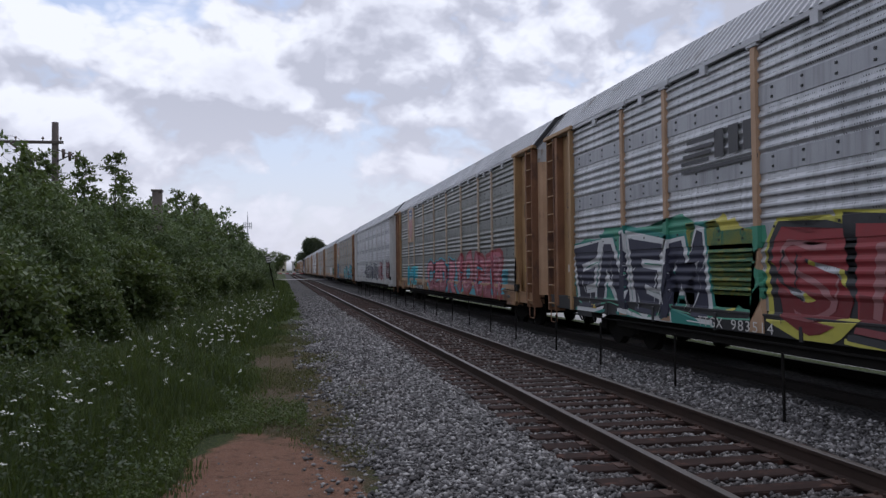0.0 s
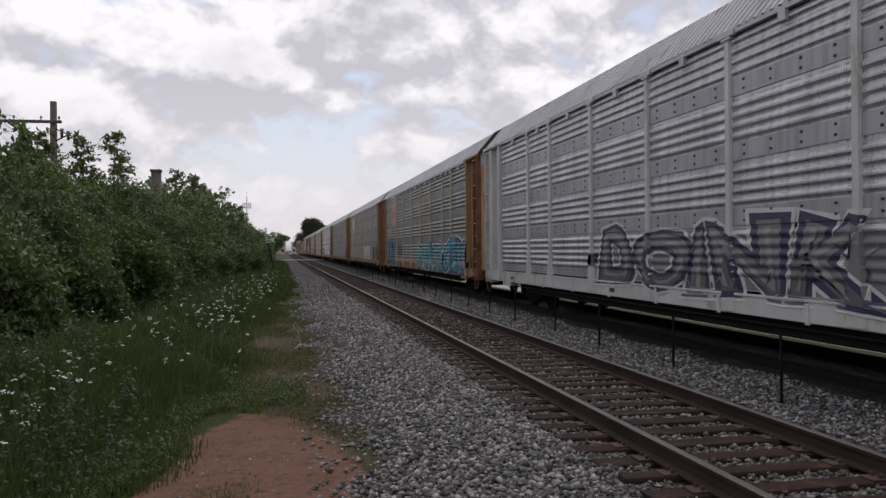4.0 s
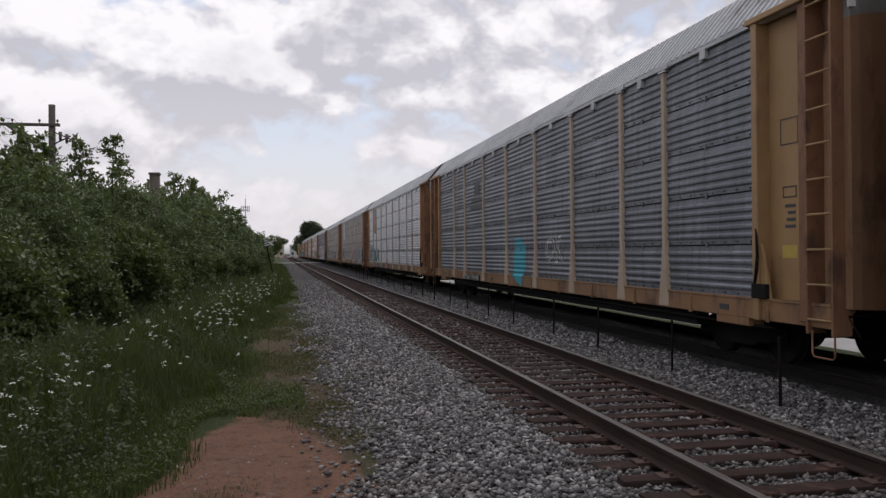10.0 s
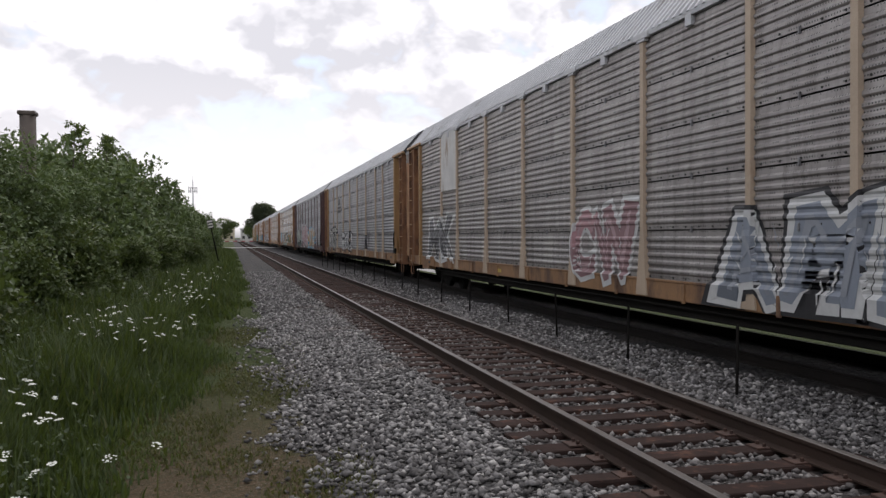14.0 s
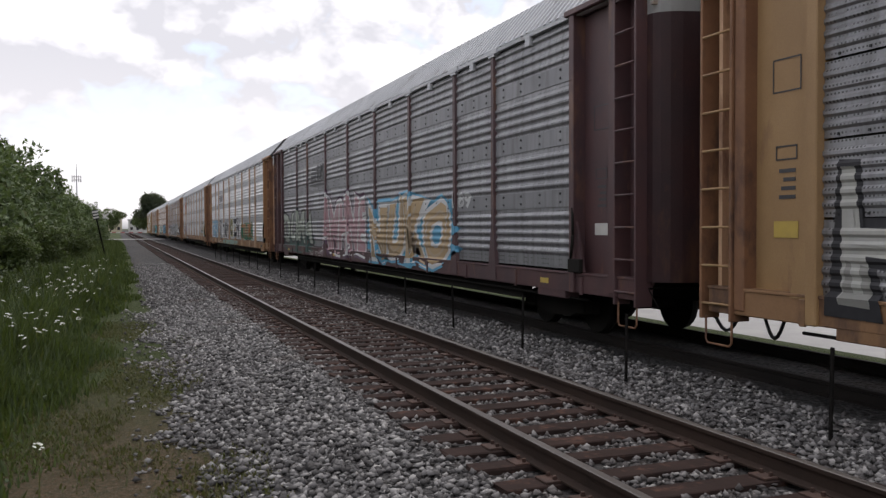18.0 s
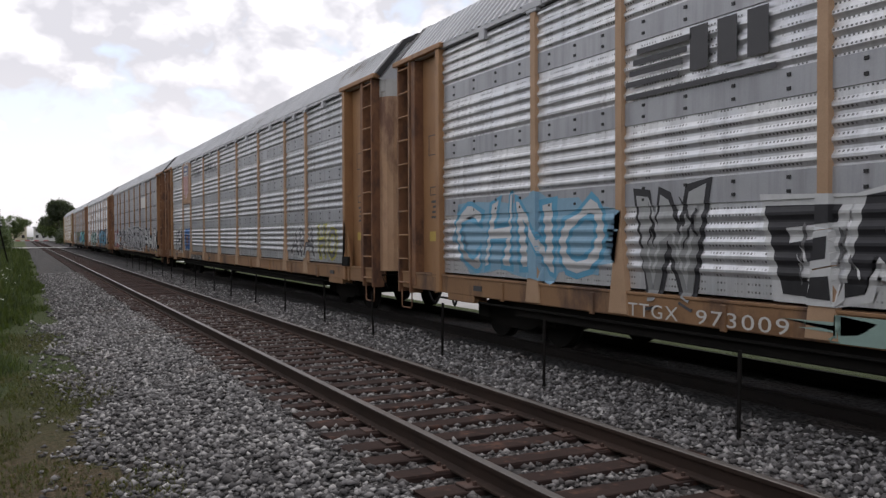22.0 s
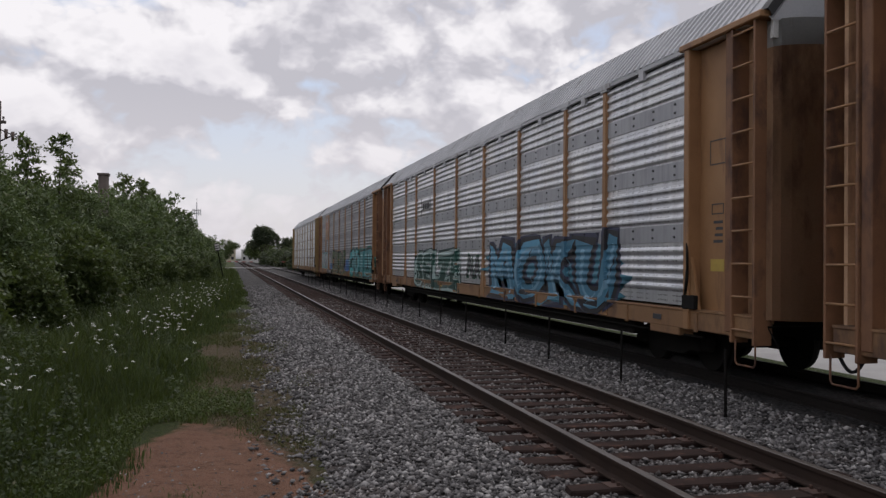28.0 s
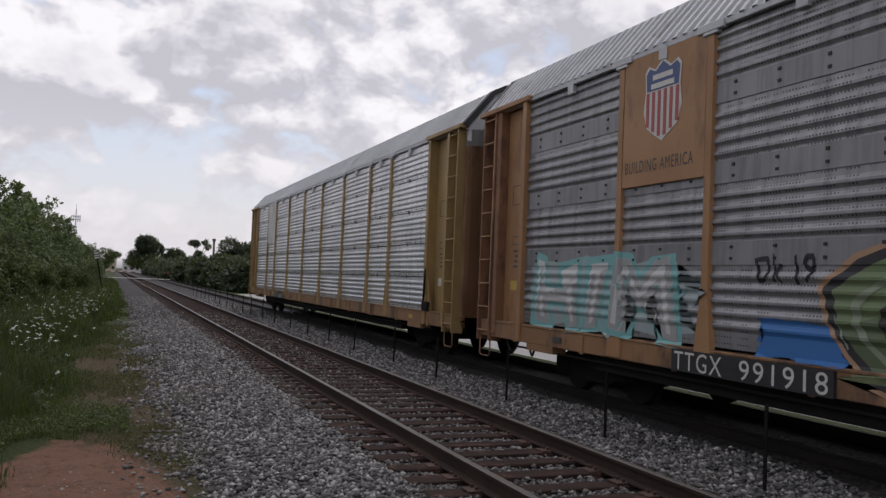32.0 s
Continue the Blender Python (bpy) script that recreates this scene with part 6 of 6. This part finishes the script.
splash(2, 4.0, -7.6, 1.0, 1.9, SMOKE, 5, lobes=12)
graffiti(2, "DOINK", 3.8, -4.9, 0.9, 2.05, SMOKE, NAVY, WHITE, 0.05, label="dark blue graffiti letters")
graffiti(2, "AEZ", -5.0, -7.8, 0.95, 2.1, ROSE, RED, None, 0.05, label="red outlined graffiti letters")
graffiti(2, "OZIE", -9.3, -11.8, 1.05, 2.1, RED, (0.12, 0.02, 0.02), None, 0.06, label="dark red graffiti letters")

sign_panel(3, OCHRE_OLD)
emblem(3, 8.05, 4.0, 1.15, 1.5)
splash(3, 0.0, -12.0, 0.75, 1.7, (0.16, 0.19, 0.20), 6, lobes=14)
graffiti(3, "DANO", -0.6, -6.2, 0.72, 2.0, AQUA, NAVY, WHITE, 0.07, label="turquoise graffiti with dark outline")
graffiti(3, "LOEK", -6.3, -11.7, 0.72, 2.05, TURQ, NAVY, WHITE, 0.08, label="turquoise graffiti with dark outline")
graffiti(3, "ATK", 11.4, 7.2, 0.72, 2.3, NAVY, SKY_BLUE, BLACK, 0.10, label="navy graffiti with bright blue outline")
graffiti(3, "ESON", 6.8, 4.9, 1.3, 2.0, SMOKE, BLACK, None, 0.03, label="black graffiti tag")
number(3, "TTGX", "996675", 6.71, 4.82)

mid = sign_panel(4, OCHRE_OLD)
bm = bmesh.new()
edge = [(8.59, 3.62), (8.56, 4.05), (8.60, 4.40), (8.30, 4.44), (8.05, 4.36), (7.75, 4.40), (7.45, 4.33), (7.40, 3.95), (7.33, 3.55), (7.6, 3.48), (7.9, 3.53), (8.25, 3.46)]
front, back = [bm.verts.new((SIDE_X - 0.064, y, z)) for y, z in edge], [bm.verts.new((SIDE_X - 0.055, y, z)) for y, z in edge]
bm.faces.new(front)
bm.faces.new(back[::-1])
for i in range(12):
    bm.faces.new((front[i], front[(i + 1) % 12], back[(i + 1) % 12], back[i]))
bmesh.ops.recalc_face_normals(bm, faces=bm.faces)
part("paper_sheet", bm, LETTER, CARS[4], "weathered white sheet pasted on the panel")
letters_on(4, text_mesh("lettering", "VLK", paint(*GREEN), 8.5, 7.5, 3.55, 3.98, SIDE_X - 0.067, 0.0), paint(*GREEN), "green scrawled letter")
graffiti(4, "MTHK", -1.7, -6.3, 1.02, 1.9, WHITE, (0.40, 0.46, 0.48), WHITE, 0.10, label="white block graffiti")
splash(4, -8.7, -11.7, 1.0, 1.95, (0.10, 0.15, 0.07), 7, lobes=9)
graffiti(4, "EGRA", -8.8, -11.6, 1.02, 1.9, GREEN, BLACK, (0.35, 0.38, 0.33), 0.05, label="dark green graffiti letters")
number(4, "TTGX", "995897", 6.67, 4.62)

splash(5, 0.75, -0.45, 0.75, 2.05, TURQ, 9, True, 4, label="turquoise streak of spray paint")
graffiti(5, "OK", -2.2, -3.6, 1.4, 2.0, SMOKE, WHITE, None, 0.0, True, label="white graffiti tag")
bars_logo(5, 5.2, 3.1, 2.3, 0.85, 1)
number(5, "TTGX", "159978", 6.9, 4.8)

sign_panel(6, OCHRE)
emblem(6, 8.05, 4.1, 0.75, 0.95)
graffiti(6, "AKY", 11.6, 9.1, 0.95, 2.3, TEAL, WHITE, None, 0.05, True, label="teal graffiti with white outline")
graffiti(6, "MA", 8.7, 5.6, 1.1, 1.95, (0.10, 0.17, 0.18), TEAL, None, 0.04, True, label="dark teal graffiti tag")
number(6, "TTGX", "991874", 6.7, 4.4)

sign_panel(7, WHITE_PAINT)
graffiti(7, "MK", 10.9, 7.2, 0.9, 2.3, SMOKE, WHITE, None, 0.05, True, label="white outlined graffiti letters")
graffiti(7, "CW", -1.3, -4.1, 0.82, 2.25, ROSE, WHITE, None, 0.09, True, label="pale pink graffiti letters")
graffiti(7, "AMK", -6.3, -10.9, 0.76, 2.05, (0.22, 0.25, 0.30), WHITE, BLACK, 0.07, True, label="white and grey graffiti letters")

graffiti(8, "HVEY", 11.7, 6.9, 0.8, 2.25, (0.40, 0.40, 0.37), BLACK, None, 0.05, True, label="pale graffiti letters with black outline")
graffiti(8, "EOEL", 4.5, 0.4, 0.86, 1.95, WHITE, BLACK, None, 0.07, True, label="white bubble graffiti with black outline")
graffiti(8, "ICY", -4.0, -5.4, 1.05, 1.85, SMOKE, BLACK, None, 0.03, True, label="dark graffiti tag")
bars_logo(8, 6.0, 3.1, 2.2, 0.8, 1)

splash(9, 11.8, 6.0, 0.75, 1.5, (0.03, 0.07, 0.06), 11, lobes=9)
graffiti(9, "DUMA", 11.7, 6.2, 1.05, 2.35, (0.38, 0.42, 0.36), BLACK, None, 0.06, label="pale green graffiti letters with black outline")
graffiti(9, "AMHNE", 4.9, -0.5, 0.85, 2.6, ROSE, WHITE, (0.10, 0.05, 0.09), 0.07, label="pink graffiti letters with white outline")
splash(9, -0.6, -7.2, 0.75, 2.3, SKY_BLUE, 13, lobes=11)
graffiti(9, "NUKO", -0.9, -6.9, 0.8, 2.4, SAND, WHITE, SKY_BLUE, 0.08, label="sand yellow graffiti letters over blue paint")
graffiti(9, "189", -7.0, -7.9, 2.05, 2.35, WHITE, WHITE, None, 0.0, label="small white painted digits")
bars_logo(9, 5.4, 3.1, 2.2, 0.7)
number(9, "TTGX", "979259", 6.66, 4.48, dark=False)

splash(10, 11.5, 7.2, 1.05, 2.2, (0.22, 0.38, 0.50), 14, lobes=7)
graffiti(10, "CHNO", 11.4, 7.4, 1.1, 2.2, WHITE, SKY_BLUE, None, 0.03, label="white graffiti letters over pale blue")
graffiti(10, "W", 7.0, 5.6, 0.85, 2.2, (0.35, 0.36, 0.36), BLACK, None, 0.08, label="black and white graffiti figure")
graffiti(10, "ERPE", 4.9, 1.5, 1.05, 2.05, BLACK, WHITE, None, 0.06, label="black graffiti letters with white outline")
graffiti(10, "C", 1.2, -0.1, 1.15, 2.25, BLACK, LEMON, WHITE, 0.10, label="black graffiti letter with yellow edge")
graffiti(10, "ZH", -0.3, -3.0, 1.1, 2.3, BLACK, WHITE, None, 0.06, label="black graffiti letters with white outline")
splash(10, -3.6, -8.2, 1.05, 1.95, GREEN, 15, lobes=10)
graffiti(10, "STARK", -3.7, -8.1, 1.1, 1.95, ORANGE, GREEN, None, 0.05, label="orange and green graffiti letters")
splash(10, 4.5, -2.5, 0.70, 0.97, (0.25, 0.36, 0.32), 16, lobes=12)
bars_logo(10, 5.9, 3.2, 2.2, 0.65)
number(10, "TTGX", "973009", 6.9, 4.6, dark=False)

sign_panel(11, OCHRE)
emblem(11, 8.05, 4.0, 1.1, 1.45)
slogan(11, "BUILDING", 6.63, 4.90, 4.0, 4.4)
slogan(11, "AMERICA", 4.0, 2.0, 4.0, 4.4)
graffiti(11, "VEM", 11.3, 8.9, 0.92, 2.0, BLACK, WHITE, None, 0.03, label="black and white striped graffiti letters")
splash(11, 8.68, 7.5, 1.05, 2.0, BLUE, 17, lobes=4, label="blue painted square")
splash(11, 8.40, 7.80, 1.15, 1.75, ORANGE, 18, lobes=3, label="orange painted blob")
graffiti(11, "ARA", -7.6, -9.7, 1.1, 1.9, SMOKE, WHITE, None, 0.03, label="white graffiti tag")
graffiti(11, "HO", -9.9, -11.3, 1.1, 1.9, SMOKE, LEMON, None, 0.03, label="yellow graffiti tag")
number(11, "TTGX", "971718", 6.79, 4.53)

graffiti(12, "OTRA", 7.6, 2.2, 0.85, 2.1, SMOKE, BLACK, WHITE, 0.04, True, label="grey graffiti letters with white edges")
graffiti(12, "DRER", 1.8, -6.0, 0.85, 2.15, (0.34, 0.34, 0.35), BLACK, WHITE, 0.05, True, label="grey graffiti letters with white edges")
graffiti(12, "ANR", -6.3, -11.6, 0.85, 2.1, WHITE, BLACK, None, 0.04, True, label="white graffiti letters")
splash(12, 11.7, 7.6, 0.80, 2.1, (0.28, 0.06, 0.06), 19, True, 8)
graffiti(12, "AEG", 11.5, 7.8, 0.9, 2.05, WHITE, BLACK, RED, 0.07, True, label="white graffiti letters with black outline")
bm = bmesh.new()
bevel_box(bm, SIDE_X - 0.03, SIDE_X, -6.86, -4.9, 3.28, 3.9, 0.003)
part("paper_sheet", bm, LETTER, CARS[12], "pale rectangular sheet on the louvres")
number(12, "TTGX", "990217", 7.5, 5.2)

graffiti(13, "SELZE", 7.1, 1.0, 0.70, 1.95, (0.012, 0.085, 0.065), (0.40, 0.52, 0.50), (0.01, 0.045, 0.04), 0.08, label="dark green graffiti with white outline")
graffiti(13, "NA", 0.2, -1.2, 1.2, 1.8, SMOKE, BLACK, GREEN, 0.02, label="small black graffiti tag")
splash(13, -1.7, -9.8, 0.75, 2.1, (0.05, 0.20, 0.28), 20, lobes=12)
graffiti(13, "MOKU", -2.0, -9.5, 0.72, 2.2, SKY_BLUE, BLACK, NAVY, 0.08, label="bright blue graffiti with black outline")
bars_logo(13, 5.5, 3.25, 1.4, 0.55, 2)
number(13, "TTGX", "942153", 6.6, 4.4, dark=False)

sign_panel(14, OCHRE)
emblem(14, 8.05, 4.10, 0.78, 0.95)
slogan(14, "BUILDING AMERICA", 8.85, 7.40, 3.20, 3.36, SIDE_X - 0.06)
splash(14, 11.7, 7.3, 1.02, 2.1, (0.30, 0.36, 0.37), 21, lobes=8)
graffiti(14, "HIM", 11.5, 7.6, 1.0, 2.1, WHITE, (0.18, 0.40, 0.40), None, 0.06, label="white and mint graffiti letters")
splash(14, 5.0, -1.9, 0.72, 1.15, OLIVE, 22, lobes=12)
splash(14, 6.3, 5.0, 0.98, 1.42, BLUE, 29, lobes=4)
graffiti(14, "CUEDE", 5.3, -1.6, 0.78, 2.2, (0.13, 0.18, 0.085), BLACK, (0.36, 0.22, 0.13), 0.10, label="olive green bubble graffiti with black outline")
splash(14, -1.5, -3.3, 0.95, 1.7, BLUE, 23, lobes=5)
splash(14, -3.2, -12.4, 0.75, 2.25, (0.02, 0.14, 0.10), 24, lobes=14)
graffiti(14, "GOFER", -3.4, -12.3, 0.75, 2.2, AQUA, BLACK, TEAL, 0.10, label="aqua graffiti letters with heavy black outline")
graffiti(14, "Dk 19", 6.3, 5.5, 1.78, 2.08, BLACK, BLACK, None, -0.02, label="thin black graffiti scrawl")
number(14, "TTGX", "991918", 7.60, 5.21, 0.72, 0.97)

sign_panel(15, WHITE_PAINT)
number(15, "TTGX", "965402", 6.7, 4.5)

# ---- poles and other things along the line ----
CERAMIC = plain("brown_glazed_insulator", (0.10, 0.06, 0.045), (0.07, 0.045, 0.035), 6.0, 0.3, 0.0, 40)


def utility_pole():
    t = thing("utility_pole", pose(-9.3, 38.0, GROUND_Z), "old wooden utility pole with crossarm and insulators in the hedge", "utility pole")
    bm = bmesh.new()
    rod(bm, (0, 0, -0.3), (0, 0, 8.25), 0.17, 0.135, 12)
    part("pole", bm, POLE_WOOD, t)
    bm = bmesh.new()
    bevel_box(bm, -3.2, 0.35, -0.20, -0.09, 7.33, 7.45, 0.01)
    part("crossarm", bm, POLE_WOOD, t)
    bm = bmesh.new()
    rod(bm, (-1.7, -0.15, 7.33), (-0.14, -0.15, 6.2), 0.05, n=6)
    part("brace", bm, POLE_WOOD, t)
    for x in (-2.9, -2.2, -1.5, -0.45, 0.25):
        bm = bmesh.new()
        rod(bm, (x, -0.145, 7.45), (x, -0.145, 7.55), 0.02, n=6)
        rod(bm, (x, -0.145, 7.53), (x, -0.145, 7.62), 0.055, 0.035, 8)
        part("insulator", bm, CERAMIC, t)
    bm = bmesh.new()
    rod(bm, (0.1, -0.1, 6.6), (0.75, -0.1, 6.95), 0.03, n=6)
    rod(bm, (0.1, -0.1, 7.1), (0.9, -0.1, 6.75), 0.025, n=6)
    part("bracket", bm, DARK_STEEL, t)
    for x, z in ((0.35, 6.95), (0.6, 6.85), (0.85, 6.72)):
        bm = bmesh.new()
        rod(bm, (x, -0.12, z - 0.22), (x, -0.12, z + 0.16), 0.055, 0.075, 8)
        part("cutout", bm, CERAMIC, t, "dark fuse holder")
    for x in (-2.9, -2.2, -1.5):
        bm = bmesh.new()
        prev = None
        for i in range(13):
            s = i / 12
            p = (x - 1.6 * s, 40 * s, 7.62 - 1.3 * 4 * s * (1 - s) + 0.2 * s)
            if prev:
                rod(bm, prev, p, 0.008, n=4)
            prev = p
        part("wire", bm, DARK_STEEL, t)
        bm = bmesh.new()
        prev = None
        for i in range(13):
            s = i / 12
            p = (x - 3.5 * s, -42 * s, 7.62 - 1.3 * 4 * s * (1 - s) + 0.6 * s)
            if prev:
                rod(bm, prev, p, 0.008, n=4)
            prev = p
        part("wire", bm, DARK_STEEL, t)


utility_pole()


def pole_stub():
    bm = bmesh.new()
    rod(bm, (0, 0, -0.3), (0, 0, 5.45), 0.235, 0.215, 12)
    bevel_box(bm, -0.23, 0.23, -0.23, 0.23, 5.36, 5.47, 0.02)
    ob = new("pole_stub", mesh_of("pole_stub", bm, POLE_WOOD))
    ob.matrix_basis = pose(-5.25, 38.2, GROUND_Z)
    tagged(ob, "thick cut-off wooden pole standing in the hedge", "pole")


pole_stub()


def leaning_sign():
    t = thing("leaning_sign", pose(-0.5, 67, GROUND_Z, 0, -11.5, 0), "leaning dark post with a striped marker plate in the grass", "sign")
    bm = bmesh.new()
    bevel_box(bm, -0.04, 0.04, -0.03, 0.03, -0.3, 2.75, 0.006)
    part("post", bm, POST_STEEL, t)
    for i in range(3):
        bm = bmesh.new()
        bevel_box(bm, -0.16, 0.16, -0.05, -0.032, 2.62 + 0.17 * i, 2.72 + 0.17 * i, 0.004)
        part("stripe", bm, LETTER, t, "white stripe")
    bm = bmesh.new()
    bevel_box(bm, -0.17, 0.17, -0.03, -0.01, 2.55, 3.12, 0.004)
    part("plate", bm, BLACK_PAINT, t)
    s = bmesh.new()
    bevel_box(s, -0.03, 0.03, -0.03, 0.03, -0.2, 2.0, 0.006)
    ob = new("stake", mesh_of("stake", s, POLE_WOOD))
    ob.matrix_basis = pose(-2.0, 66, GROUND_Z, 0, 1, 0)
    tagged(ob, "thin grey wooden stake in the grass by the hedge", "stake")


leaning_sign()


def cell_tower():
    t = thing("cell_tower", pose(-11.6, 300, GROUND_Z), "grey steel cell tower with antennas above the trees", "tower")
    bm = bmesh.new()
    rod(bm, (0, 0, -0.3), (0, 0, 20.6), 0.32, 0.16, 10)
    part("mast", bm, ROOF_METAL, t)
    bm = bmesh.new()
    for z in (16.9, 17.9):
        bevel_box(bm, -1.3, 1.3, -0.1, 0.1, z, z + 0.14, 0.01)
        bevel_box(bm, -0.1, 0.1, -1.3, 1.3, z, z + 0.14, 0.01)
    part("platform", bm, DARK_STEEL, t)
    for x in (-1.25, -0.65, 0.65, 1.25):
        bm = bmesh.new()
        bevel_box(bm, x - 0.14, x + 0.14, -0.35, -0.15, 16.3, 18.4, 0.02)
        part("antenna", bm, ROOF_METAL, t)
    bm = bmesh.new()
    rod(bm, (0, 0, 20.5), (0, 0, 22.0), 0.04, n=6)
    part("lightning_rod", bm, DARK_STEEL, t)


cell_tower()


def line_pole(x, y, h, arm):
    t = thing("line_pole", pose(x, y, GROUND_Z), "distant wooden pole with one long arm beyond the tracks", "utility pole")
    bm = bmesh.new()
    rod(bm, (0, 0, -0.3), (0, 0, h), 0.24, 0.19, 8)
    bevel_box(bm, -0.32, 0.32, -0.3, 0.3, h - 0.1, h + 0.35, 0.03)
    part("pole", bm, POLE_WOOD, t)
    bm = bmesh.new()
    rod(bm, (0, 0, h - 2.0), (arm, 0, h - 2.3), 0.07, n=6)
    part("arm", bm, POLE_WOOD, t)


line_pole(18.4, 172, 8.0, 4.5)


def crossing_signal(x, y, s):
    t = thing("crossing_signal", pose(x, y, -0.05), "railway crossing signal with white crossbuck and gate arm", "crossing signal", "signals at the crossing")
    bm = bmesh.new()
    rod(bm, (0, 0, -0.3), (0, 0, 3.9), 0.07, n=8)
    part("mast", bm, ROOF_METAL, t)
    for a in (-40, 40):
        bm = bmesh.new()
        bevel_box(bm, -0.65, 0.65, -0.09, -0.07, -0.11, 0.11, 0.004)
        ob = part("crossbuck", bm, LETTER, t)
        ob.matrix_basis = pose(0, 0.002 * a, 3.5, 0, a, 0)
    for dx in (-0.38, 0.38):
        bm = bmesh.new()
        rod(bm, (dx, -0.10, 2.6), (dx, -0.16, 2.6), 0.18, n=12)
        part("lamp", bm, BLACK_PAINT, t)
    for i in range(8):
        bm = bmesh.new()
        bevel_box(bm, s * (0.3 + 0.6 * i), s * (0.3 + 0.6 * i) + 0.598, -0.04, 0.04, 1.05, 1.18, 0.004) if s > 0 else bevel_box(bm, -(0.3 + 0.6 * i) - 0.598, -(0.3 + 0.6 * i), -0.04, 0.04, 1.05, 1.18, 0.004)
        part("arm_piece", bm, SHIELD_RED if i % 2 else LETTER, t)


crossing_signal(-1.6, 147, 1)
crossing_signal(14.2, 161, -1)


def far_building(x, y, w, d, h, mat, label):
    t = thing("building", pose(x, y, GROUND_Z), label, "building", "buildings beyond the crossing")
    bm = bmesh.new()
    bevel_box(bm, -w / 2, w / 2, 0, d, -0.3, h, 0.03)
    part("wall", bm, mat, t)
    bm = bmesh.new()
    bevel_box(bm, -w / 2 - 0.4, w / 2 + 0.4, -0.4, d + 0.4, h, h + 0.5, 0.05)
    part("roof", bm, ROOF_METAL, t)
    n = int(w / 2.6)
    for i in range(n):
        for z in (1.2, 4.2):
            if z + 1.5 < h:
                bm = bmesh.new()
                bx = -w / 2 + (i + 0.5) * w / n
                bevel_box(bm, bx - 0.6, bx + 0.6, -0.03, 0.05, z, z + 1.4, 0.01)
                part("window", bm, BLACK_PAINT, t)


far_building(-4, 440, 12, 10, 7, plain("cream_wall", (0.55, 0.50, 0.36), (0.46, 0.42, 0.31), 0.5, 0.9, 0.0, 10), "pale cream building beyond the crossing")
far_building(12, 455, 14, 10, 6, plain("white_wall", (0.62, 0.62, 0.60), (0.52, 0.52, 0.5), 0.5, 0.9, 0.0, 10), "white low building beyond the crossing")


def motions():
    for k, car in enumerate(CARS):
        walk(car, [(t, pose(TRACK_2, car_y(k, t), 0)) for t in (0.0, 8.0, 16.0, 24.0, 32.0)])


motions()
